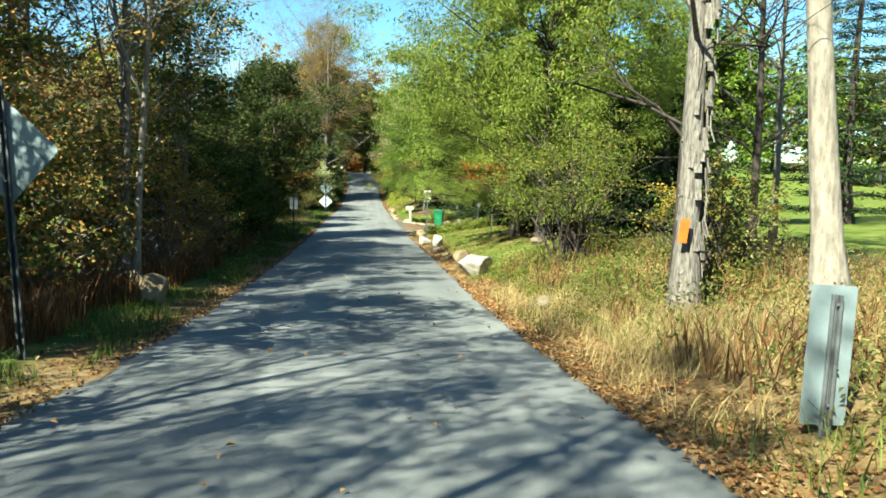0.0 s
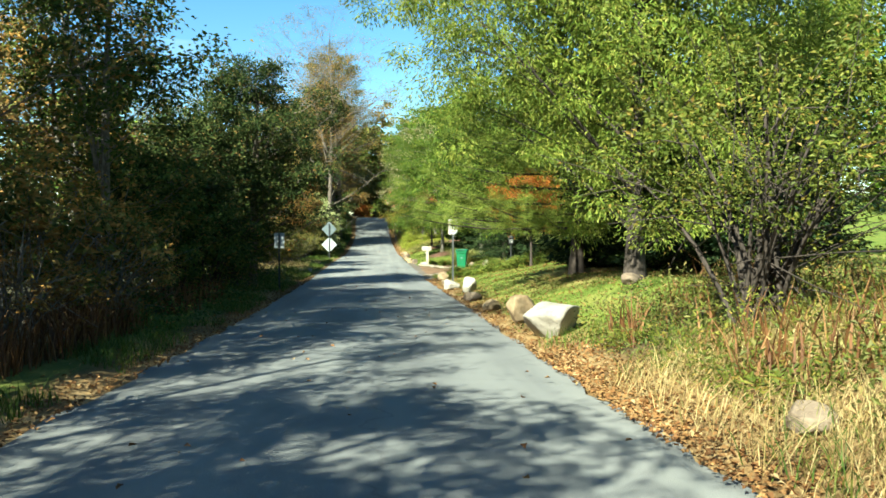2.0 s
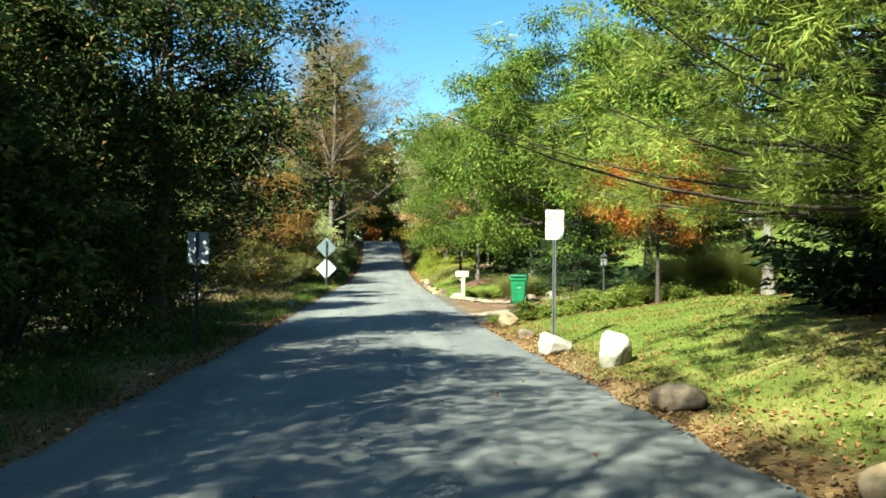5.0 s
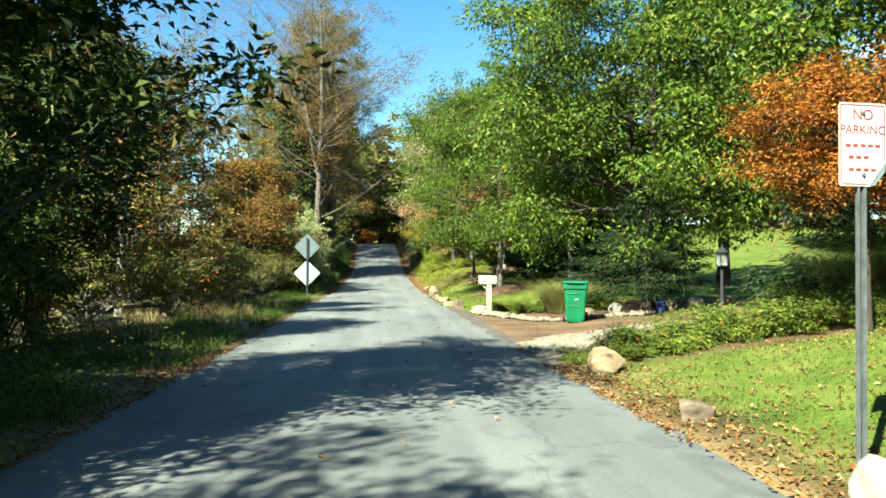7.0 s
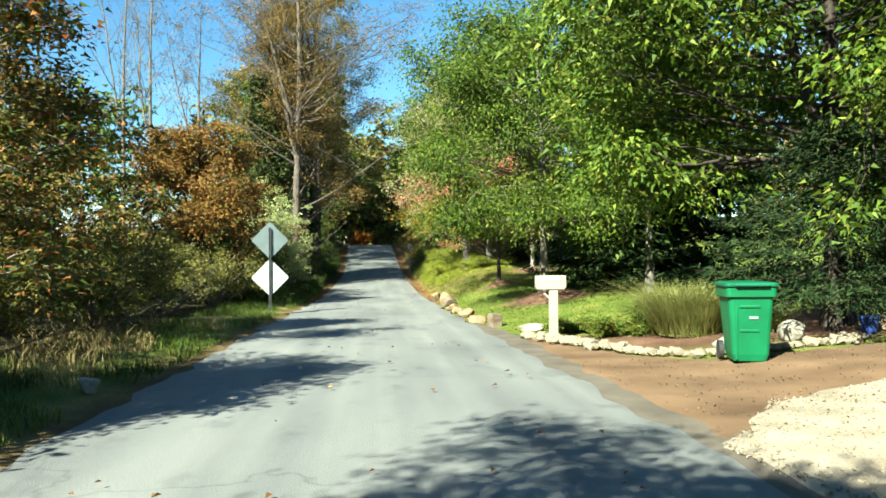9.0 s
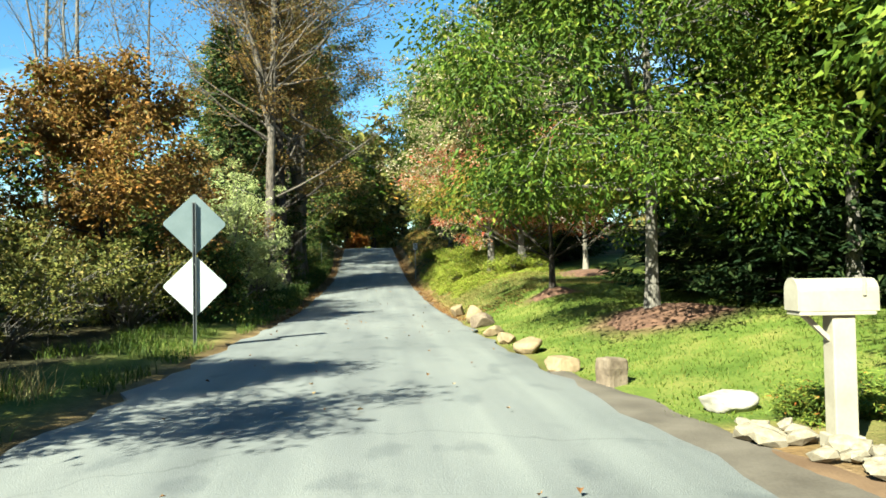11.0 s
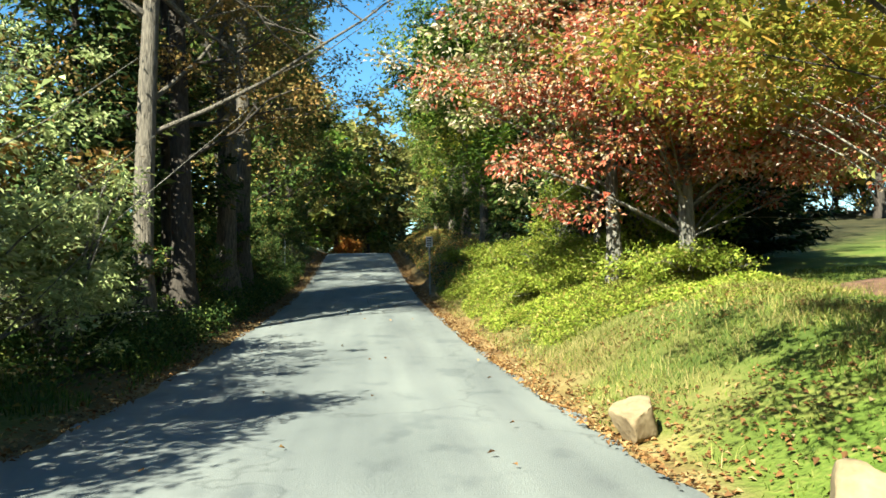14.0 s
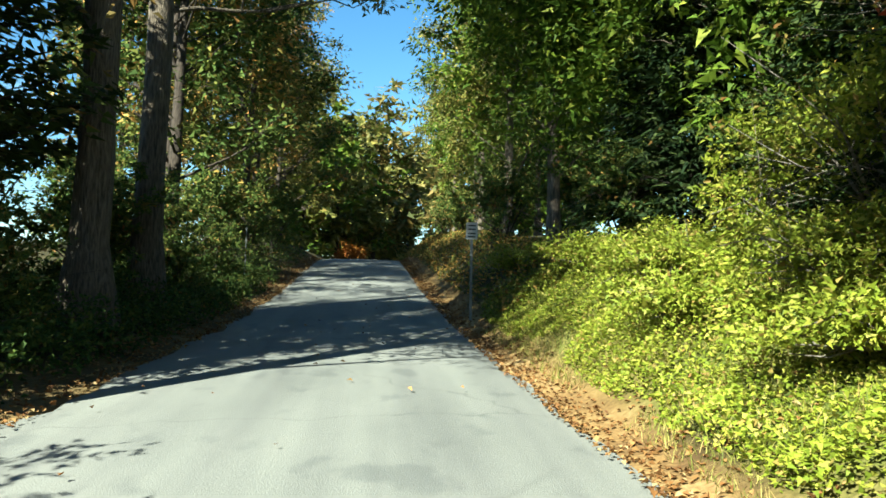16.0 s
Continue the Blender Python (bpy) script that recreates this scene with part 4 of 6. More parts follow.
shrub("spreading_bush", "small olive bush by the old trunks", (5.9, 12.3), (2.0, 1.0, 1.0), leaf_olive, bark_dark, 23, 34, 55, 0.075, 12, low=0.1)
conifer("spruce_tree", "tall dark spruce far across the lawn", (21.0, 32.0), 15.0, 0.26, 4.0, leaf_spruce, bark_dark, 24, 0.05, 24, 9, 0.32, 26, 0.3, tuft=0.3)

# -- right side: the big drooping tree and the pines beyond --
tree("drooping_tree", "large yellow-green tree with drooping narrow leaves over the lawn", (5.3, 23.0), 11.5, 0.16, (0.95, 12.0, 4.5, 4.0), 560, 230, 0.092, leaf_pine_yellow, bark_dark, 31, aspect=0.27, droop=0.8, flat=0.0, spread=0.6, limbs=48, hollow=0.45, crown_off=(-0.3, 0.6), core=0.15)
# dark bark puts the shade below the boughs into the trunk colour
conifer("white_pine", "bright green soft-needled pine above the lawn", (5.5, 28.4), 10.0, 0.17, 4.0, leaf_whitepine, bark_dark, 32, 0.13, 17, 11, 0.105, 150, 0.22, tuft=0.42, aspect=0.09, skew=(-0.26, -0.42), puff=0.19)
conifer("white_pine", "soft-needled green pine behind the drooping tree", (9.6, 33.0), 9.5, 0.2, 3.8, leaf_whitepine, bark_grey, 33, 0.1, 16, 9, 0.2, 34, 0.15, tuft=0.4, aspect=0.13, puff=0.3)
conifer("spruce_tree", "dark spruce with low boughs in the shade", (11.5, 29.0), 9.0, 0.2, 3.4, leaf_spruce, bark_dark, 34, 0.1, 16, 8, 0.24, 30, 0.25, tuft=0.28)
tree("shade_tree", "dense green tree shading the lawn", (14.5, 31.0), 9.5, 0.22, (2.2, 10.0, 3.8, 3.8), 120, 90, 0.17, leaf_green, bark_dark, 35, spread=0.7, limbs=30)
tree("shade_tree", "dense dark tree shading the lawn", (13.5, 36.0), 10.0, 0.22, (2.6, 10.5, 4.0, 4.0), 120, 90, 0.18, leaf_green, bark_dark, 36, spread=0.7, limbs=30)

# -- the bed by the drive --
grown("orange_maple", "small maple in orange autumn leaf above the bed", (6.4, 39.2), 3.5, 0.055, bark_dark, leaf_orange, 41, 1.3, 1.3, 38, 0.5, 0.15, 2, 1.4, 0.058, 46, 0.22, 0.95, (0.05, 0.1), 0.4, flat=0.4)
# the crown's shade on this trunk is put into its colour by dark bark
grown("green_oak", "big glossy green oak beyond the drive, trunk shade put into dark bark", (7.5, 50.5), 9.8, 0.18, bark_dark, leaf_oak, 42, 2.7, 4.0, 60, 0.24, -0.02, 2, 3.0, 0.13, 74, 0.5, 1.0, (-0.4, -0.5), 0.3,
      tuple((2.75 + 0.12 * (k % 4), 3.7 * math.cos(2.4 * k), 3.7 * math.sin(2.4 * k), 0.3, 1.0) for k in range(10)), droop=0.6, flat=0.2, aspect=0.5, twigs=2)
grown("green_oak", "green tree standing behind the orange maple", (9.9, 40.6), 8.8, 0.15, bark_grey, leaf_oak, 48, 2.6, 3.4, 44, 0.35, 0.08, 2, 3.0, 0.15, 44, 0.46, 1.0, (0.0, 0.1), 0.36, droop=0.5, flat=0.2, twigs=2)
grown("green_oak", "big dark green tree beside the drive", (11.8, 55.5), 10.5, 0.2, bark_dark, leaf_green, 43, 2.2, 4.2, 44, 0.4, 0.1, 2, 3.0, 0.18, 40, 0.5, 1.0, (0.1, 0.1), 0.36, droop=0.5, flat=0.2, twigs=2)
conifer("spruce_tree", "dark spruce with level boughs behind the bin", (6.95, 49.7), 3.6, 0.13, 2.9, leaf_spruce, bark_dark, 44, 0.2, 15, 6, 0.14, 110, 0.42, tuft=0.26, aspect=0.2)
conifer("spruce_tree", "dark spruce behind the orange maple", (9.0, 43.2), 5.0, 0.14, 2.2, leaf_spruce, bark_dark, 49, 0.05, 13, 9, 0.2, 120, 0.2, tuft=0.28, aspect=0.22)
tree("lime_tree", "bright yellow-green tree behind the mailbox", (6.7, 57.2), 6.5, 0.12, (2.6, 7.4, 2.3, 2.3), 160, 105, 0.15, leaf_lime, bark_grey, 47, spread=0.55, limbs=45, droop=0.4)
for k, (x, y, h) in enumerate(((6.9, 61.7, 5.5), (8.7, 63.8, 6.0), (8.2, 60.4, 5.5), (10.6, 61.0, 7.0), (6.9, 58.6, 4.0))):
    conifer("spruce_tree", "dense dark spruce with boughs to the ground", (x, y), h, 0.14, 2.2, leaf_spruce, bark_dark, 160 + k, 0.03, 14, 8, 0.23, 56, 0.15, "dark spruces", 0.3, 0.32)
# first two are added: their near-black boughs stand in for shade under the pine
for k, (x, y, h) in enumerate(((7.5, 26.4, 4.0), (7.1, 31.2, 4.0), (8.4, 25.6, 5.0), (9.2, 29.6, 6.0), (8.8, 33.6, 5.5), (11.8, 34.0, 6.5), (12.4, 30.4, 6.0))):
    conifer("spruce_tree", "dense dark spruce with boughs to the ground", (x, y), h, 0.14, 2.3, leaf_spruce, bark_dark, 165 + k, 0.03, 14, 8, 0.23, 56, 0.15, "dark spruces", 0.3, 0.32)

# -- lawn above the stones --
grown("lawn_oak", "oak with hanging green leaves in a mulch ring", (4.32, 59.0), 7.8, 0.11, bark_grey, leaf_oak, 51, 2.0, 3.1, 56, 0.2, -0.03, 2, 2.6, 0.1, 70, 0.44, 1.0, (0.0, 0.0), 0.3,
      tuple((2.1 + 0.12 * (k % 4), 2.7 * math.cos(2.4 * k), 2.7 * math.sin(2.4 * k), 0.12, 1.0) for k in range(11)), droop=0.6, flat=0.2, aspect=0.5, twigs=2)
tree("umbrella_maple", "low spreading maple turning copper in a mulch ring", (4.0, 64.9), 2.9, 0.085, (1.45, 3.2, 3.1, 2.5), 240, 130, 0.07, leaf_copper, bark_dark, 52, spread=0.4, limbs=13, flat=0.45, flat_bottom=True, core=0.05)
tree("umbrella_maple", "copper-leaved maple with pale trunk on the lawn", (6.3, 70.2), 3.2, 0.085, (1.2, 3.7, 2.9, 2.6), 190, 120, 0.075, leaf_copper, bark_pale, 53, spread=0.4, limbs=10, flat=0.6, flat_bottom=True, core=0.05)
tree("red_maple", "maple with pink and red leaves over the bank", (4.9, 73.4), 4.9, 0.14, (1.0, 5.2, 3.3, 2.8), 300, 150, 0.085, leaf_red, bark_grey, 54, spread=0.5, limbs=40, flat=0.3, droop=0.3, core=0.12)
tree("pale_tree", "maple with pale pinkish leaves behind the red one", (3.9, 74.0), 8.2, 0.12, (2.6, 9.4, 3.3, 2.8), 260, 130, 0.095, leaf_pale, bark_grey, 55, spread=0.55, limbs=36)
grown("yellow_tree", "slim tree with yellow-green leaves reaching over the bank", (4.3, 76.3), 4.8, 0.07, bark_grey, leaf_yellow, 56, 2.3, 1.9, 14, 0.6, 0.15, 1, 3.0, 0.085, 34, 0.26, 0.9, (0, 0), 0.5, ((2.5, -2.5, -0.5, 0.5, 1.0), (2.8, -2.0, 0.4, 0.9, 1.0), (2.3, -1.5, -1.2, 0.5, 1.0), (3.2, -1.8, -0.8, 1.0, 1.0)), flat=0.5)
tree("forest_tree", "tall green tree rising over the wood", (8.45, 83.8), 13.5, 0.25, (5.0, 15.0, 3.4, 3.4), 150, 80, 0.2, leaf_green, bark_grey, 57, spread=0.8, limbs=36)

# -- woods closing over the road, right --
for k, (x, y, h, rad, mt) in enumerate(((3.9, 88.5, 10.0, 2.8, leaf_green), (6.6, 91.0, 12.5, 3.6, leaf_green), (4.3, 97.0, 12.0, 3.2, leaf_green), (7.5, 101.0, 13.0, 3.6, leaf_dark), (4.6, 106.0, 12.0, 3.0, leaf_olive), (5.4, 114.0, 12.0, 3.2, leaf_green), (5.2, 124.0, 12.0, 3.4, leaf_olive), (8.5, 112.0, 13.0, 4.0, leaf_dark), (6.6, 84.4, 9.0, 2.8, leaf_green), (8.2, 80.6, 9.0, 3.0, leaf_dark), (5.6, 87.4, 10.0, 2.6, leaf_green))):
    tree("forest_tree", "green-leaved woodland tree above the bank", (x, y), h, 0.17, (2.2, h + 0.8, rad, rad), 130, 84, 0.165, mt, bark_trunk, 60 + k, spread=0.75, limbs=30, droop=0.35, group="woods on the bank")
conifer("hemlock_tree", "young hemlock with feathery boughs on the bank", (5.5, 79.0), 5.0, 0.1, 1.5, leaf_spruce, bark_grey, 71, 0.08, 13, 8, 0.13, 40, 0.2, tuft=0.2)

# -- left side --
for k, (x, y, h, r, mt, keep, bk, lab) in enumerate((
        (-4.6, 15.8, 9.5, 0.085, leaf_tawny, 0.25, bark_pale, "slender pale-barked tree nearly bare at the thicket edge"),
        (-5.3, 17.4, 10.5, 0.10, leaf_thicket, 0.4, bark_grey, "slender grey tree nearly bare in the thicket"),
        (-6.2, 9.5, 9.5, 0.10, leaf_thicket, 0.6, bark_grey, "slender grey tree with browning leaves in the thicket"))):
    grown("slim_tree", lab, (x, y), h, r, bk, mt, 81 + k, 3.2, 2.4, 16, 1.0, 0.35, 2, 3.6, 0.1, 22, 0.3, keep, (0.4 - 0.3 * k, 0.2), group="left thicket trees")
for k, (x, y, h, rad, mt, keep) in enumerate((
        (-7.4, 12.5, 9.0, 2.8, leaf_thicket, 0.9), (-12.0, 14.0, 12.0, 3.6, leaf_thicket, 0.8), (-10.0, 18.0, 10.0, 3.0, leaf_turning, 0.8), (-8.6, 19.5, 11.0, 3.0, leaf_thicket, 0.7),
        (-10.5, 14.5, 12.5, 3.2, leaf_dark, 0.9), (-7.4, 15.4, 10.0, 2.6, leaf_thicket, 0.8), (-6.2, 5.0, 8.6, 2.4, leaf_thicket, 1.0), (-5.7, 24.6, 8.2, 2.0, leaf_dark, 0.9), (-7.0, 26.2, 7.6, 2.2, leaf_thicket, 0.8), (-8.7, 25.6, 5.2, 2.2, leaf_tawny, 0.3), (-11.8, 28.4, 6.0, 2.6, leaf_tawny, 0.3), (-7.9, 31.0, 4.6, 2.0, leaf_tawny, 0.35))):
    grown("thicket_tree", "vine-hung woodland tree with thinning autumn leaves", (x, y), h, 0.13, bark_grey, mt, 90 + k, 1.3, rad, 24, 0.7, 0.25, 2, 2.5, 0.13, 26, 0.36, keep, (0.3 * math.sin(k), 0), 0.4, group="left thicket trees")
for k, (x, y, h, r) in enumerate(((-6.9, 14.2, 11.0, 0.10), (-7.8, 18.4, 12.0, 0.12), (-6.4, 20.6, 9.0, 0.08), (-8.5, -3.0, 11.0, 0.15), (-7.5, -10.0, 12.0, 0.17), (-9.4, 4.6, 10.5, 0.13), (-12.0, 0.0, 12.0, 0.16), (-10.6, -7.0, 12.0, 0.14), (-5.8, 1.0, 9.0, 0.11), (-5.2, -3.2, 10.0, 0.12), (-7.0, -6.2, 11.0, 0.13))):
    grown("bare_tree", "tall nearly leafless roadside tree", (x, y), h, r, bark_grey, leaf_tawny, 170 + k, 3.0, 3.0, 22, 0.9, 0.3, 2, 4.0, 0.11, 22, 0.35, 0.35, (0.3, 0.2), 0.5, group="bare trees by the start")
# dark cedars crowding the road edge
for k, (x, y, h, rad, extra) in enumerate((
        (-4.3, 35.1, 7.4, 2.1, ((3.4, 2.5, -0.6, 0.7, 1.0), (4.3, 2.4, 0.2, 1.0, 1.0), (2.8, 1.9, -1.2, 0.5, 1.0), (5.0, 1.9, -0.4, 1.2, 1.0), (3.8, -1.8, -1.4, 1.2, 1.0))),
        (-5.7, 32.6, 5.3, 1.6, ()), (-6.2, 42.6, 5.6, 1.6, ()), (-8.2, 37.0, 4.8, 1.8, ()), (-6.0, 29.8, 3.2, 1.6, ()))):
    grown("red_cedar", "dark ragged cedar standing at the road edge", (x, y), h, 0.13, bark_trunk, leaf_cedar, 100 + k, 1.1, rad, 42, 0.5, 0.22, 3, 1.4, 0.115, 42, 0.35, 0.95, (0.25, 0), 0.4, extra, aspect=0.42, droop=-0.1, group="roadside cedars")
grown("oak_sapling", "thinning oak with green, brown and red leaves", (-7.1, 49.8), 7.4, 0.12, bark_pale, leaf_turning, 111, 0.9, 3.5, 40, 0.25, 0.10, 2, 2.2, 0.115, 44, 0.36, 0.9, (0.2, 0), 0.7, flat=0.5, limb_r=0.34)
grown("oak_sapling", "russet-leaved oak behind the brush", (-6.2, 64.4), 5.6, 0.12, bark_dark, leaf_brown, 112, 1.2, 2.2, 24, 0.55, 0.2, 2, 1.6, 0.125, 44, 0.33, 0.95)
grown("oak_sapling", "russet-leaved oak at the wood edge", (-6.7, 71.6), 4.2, 0.10, bark_dark, leaf_brown, 115, 0.7, 2.2, 24, 0.5, 0.2, 2, 1.4, 0.115, 44, 0.33, 0.95)
grown("oak_sapling", "russet-leaved oak in the hedgerow", (-9.6, 61.0), 6.6, 0.12, bark_dark, leaf_turning, 113, 1.2, 2.6, 24, 0.5, 0.2, 2, 1.8, 0.13, 42, 0.36, 0.9)
grown("oak_sapling", "dark russet oak in the hedgerow", (-9.4, 56.0), 4.6, 0.1, bark_dark, leaf_thicket, 114, 1.0, 2.2, 20, 0.5, 0.2, 2, 1.4, 0.13, 42, 0.36, 0.9)
for k, (x, y, h) in enumerate(((-11.0, 75.0, 15.5), (-12.6, 76.5, 16.5), (-9.4, 79.0, 14.0), (-14.5, 72.0, 15.0), (-15.5, 63.0, 13.0))):
    grown("bare_tree", "tall leafless tree against the sky", (x, y), h, 0.13, bark_grey, leaf_tawny, 120 + k, h * 0.42, 3.0, 22, 1.5, 0.35, 2, h * 0.45, 0.11, 14, 0.3, 0.12, (0.4 * math.cos(k), 0.2), 0.5, group="bare trees behind the hedge")
# the tall trees over the road: a forked one with a long bare limb, then three thick trunks
grown("big_roadside_tree", "tall forked roadside tree with pale trunk and tawny crown", (-4.3, 76.4), 18.5, 0.21, bark_trunk, leaf_tawny, 131, 3.4, 6.0, 60, 0.7, 0.2, 3, 6.2, 0.1, 26, 0.45, 0.5, (0.2, 0.5), 0.25,
      extra=((8.2, 3.9, 1.2, 0.3, 0.25), (7.6, 2.7, 1.6, -1.9, 0.0), (6.6, 1.9, 1.5, -1.6, 0.0), (11.0, 5.6, 3.0, 3.2, 1.0), (9.5, 4.6, 2.0, 2.6, 0.8), (6.0, -2.6, -0.8, 1.4, 0.3)))
grown("big_roadside_tree", "tall dark-barked roadside tree hung with brown leaves", (-3.98, 78.2), 14.5, 0.25, bark_dark, leaf_tawny, 135, 3.2, 2.9, 40, 0.45, 0.1, 2, 7.0, 0.105, 38, 0.42, 0.65, (-0.3, 0.3), 0.4, extra=((4.2, 1.6, 0.8, 0.2, 0.8),), limb_r=0.24)
grown("big_roadside_tree", "tall thick-barked roadside tree with thinning leaves", (-3.87, 82.35), 17.0, 0.29, bark_trunk, leaf_thicket, 132, 4.6, 3.8, 40, 0.6, 0.2, 2, 8.0, 0.12, 38, 0.45, 0.6, (-0.2, 0.2), 0.35, ridge=0.3, extra=((5.0, 1.4, 1.0, 0.2, 0.0), (4.2, -1.8, 0.6, 0.8, 0.3)), limb_r=0.22)
grown("big_roadside_tree", "tall roadside tree with olive-brown leaves", (-3.95, 85.2), 18.0, 0.26, bark_trunk, leaf_olive, 133, 5.0, 4.0, 40, 0.6, 0.2, 2, 8.0, 0.13, 38, 0.45, 0.65, (0.2, 0.2), 0.35, ridge=0.25, limb_r=0.22)
grown("big_roadside_tree", "slimmer dark stem beside the dark-barked tree", (-4.45, 78.9), 12.0, 0.14, bark_dark, leaf_tawny, 137, 4.2, 2.4, 26, 0.5, 0.1, 1, 7.0, 0.105, 36, 0.4, 0.45, (-0.5, 0.2), 0.4, limb_r=0.24)
conifer("red_cedar", "tall dark cedar among the roadside trees", (-5.8, 77.6), 11.0, 0.16, 2.2, leaf_cedar, bark_dark, 134, 0.2, 22, 9, 0.2, 34, 0.02, "roadside cedars", 0.45, 0.4)
conifer("red_cedar", "dark cedar behind the thick trunks", (-5.7, 81.2), 9.6, 0.16, 2.6, leaf_cedar, bark_dark, 136, 0.2, 20, 10, 0.2, 46, 0.02, "roadside cedars", 0.45, 0.4)
for k, (x, y, h, rad, mt) in enumerate(((-5.4, 92.0, 14.0, 3.6, leaf_dark), (-7.2, 98.0, 15.0, 4.0, leaf_thicket), (-5.4, 103.0, 13.5, 3.6, leaf_dark), (-6.2, 110.0, 14.0, 3.8, leaf_olive), (-6.2, 118.0, 14.0, 3.8, leaf_thicket), (-7.0, 127.0, 12.0, 3.4, leaf_olive), (-10.5, 106.0, 14.0, 4.0, leaf_dark))):
    grown("forest_tree", "dark woodland tree leaning over the road", (x, y), h, 0.18, bark_dark, mt, 140 + k, 2.0, rad, 30, 0.55, 0.2, 2, 5.0, 0.2, 34, 0.5, 0.95, (0.5, 0), 0.35, group="woods across the road")

# far woods closing the view
tree("forest_tree", "orange-leaved tree at the top of the hill", (-2.6, 143.0), 2.0, 0.08, (0.1, 2.3, 1.3, 1.3), 90, 60, 0.22, leaf_orange, bark_dark, 150, spread=0.8, limbs=20)
far_a = tree("far_tree", "distant autumn tree on the wood's edge", (1.5, 176.0), 13.0, 0.2, (0.3, 14.0, 4.5, 4.5), 80, 30, 0.68, leaf_olive, bark_dark, 151, spread=1.3, limbs=8, group="far woods")
far_b = tree("far_tree", "distant brown tree on the wood's edge", (-8.0, 168.0), 14.0, 0.2, (0.3, 15.0, 4.5, 4.5), 80, 30, 0.68, leaf_mixed, bark_dark, 152, spread=1.3, limbs=8, group="far woods")
far_c = tree("far_tree", "distant green tree on the wood's edge", (10.5, 132.0), 13.0, 0.2, (0.3, 14.0, 4.5, 4.5), 80, 30, 0.68, leaf_green, bark_dark, 153, spread=1.3, limbs=8, group="far woods")
rng = np.random.RandomState(77)
far = [(-14, 140), (-16, 120), (16, 135), (15, 118), (16, 100), (13, 128), (-12, 130), (-1, 190), (-16, 160), (12, 168), (20, 150),
       (-22, 56), (-20, 40), (-24, 28), (-27, 10), (-27, -6), (-28, -20), (-22, 68), (-24, 90), (16, -6), (14, -16), (-8, -24), (8, -26), (0, -40), (-9, 140), (8, 138), (-3, 174), (13, 145), (-10, 152), (14, 152), (-28, 50), (-30, 30), (-27, 18), (-28, 0), (-26, 76), (-30, 100), (-32, 62), (-34, 40), (-24, 112), (24, 96), (28, 128)]
far += [(24 + 5 * k + rng.normal() * 2, 112 - 1.3 * k + rng.normal() * 4) for k in range(7)] + [(58 + rng.normal() * 4, 104 - 6.5 * k + rng.normal() * 3) for k in range(16)] + [(40 + rng.normal() * 3, 30 - 8 * k) for k in range(3)]
for k, (x, y) in enumerate(far):
    again((far_a, far_b, far_c)[k % 3], x, y, rng.random() * 360, 0.75 + 0.35 * rng.random(), 0.85 + 0.3 * rng.random())
for k, (x, y, s) in enumerate(((-7.4, 147, 1.1), (-4.6, 158, 1.25), (-0.6, 161, 1.45), (-4.2, 151, 1.3), (-7.0, 143, 1.25), (9.0, 184, 1.5), (4.0, 178, 1.5), (13.0, 178, 1.4), (9.5, 146, 1.3), (-2.5, 167, 1.6), (-7.5, 164, 1.3), (-1.0, 170, 1.25), (3.0, 182, 1.3), (30, 100, 0.6), (36, 96, 0.6), (42, 100, 0.65), (48, 92, 0.6), (26, 108, 0.7), (52, 84, 0.6), (45, 108, 0.7), (38, 112, 0.7), (33, 118, 0.75), (55, 74, 0.6), (50, 66, 0.55), (56, 56, 0.6), (48, 48, 0.55), (50, 40, 0.6))):
    again((far_a, far_c, far_b)[k % 3], x, y, 50 * k, s)

# thicket and hedgerow shrubs
thick = [shrub("thicket_bush", "dense dark tangle of leafy brush at the road edge", (-4.8, 27.0), (3.4, 1.7, 1.7), leaf_dark, bark_dark, 201, 70, 54, 0.105, 12, group="thicket"),
         shrub("thicket_bush", "tangled brush with browning leaves and bare stems", (-5.2, 12.2), (2.6, 1.6, 1.6), leaf_thicket, bark_grey, 202, 60, 50, 0.09, 16, group="thicket"),
         shrub("thicket_bush", "thin twiggy brush with few reddish leaves", (-5.0, 8.4), (1.9, 1.3, 1.3), leaf_brown, bark_grey, 203, 40, 34, 0.08, 24, group="thicket"),
         shrub("thicket_bush", "dark leafy undergrowth bush below the trees", (-6.8, 91.0), (3.6, 1.8, 1.8), leaf_dark, bark_dark, 204, 70, 48, 0.12, 8, group="thicket")]
rng = np.random.RandomState(9)
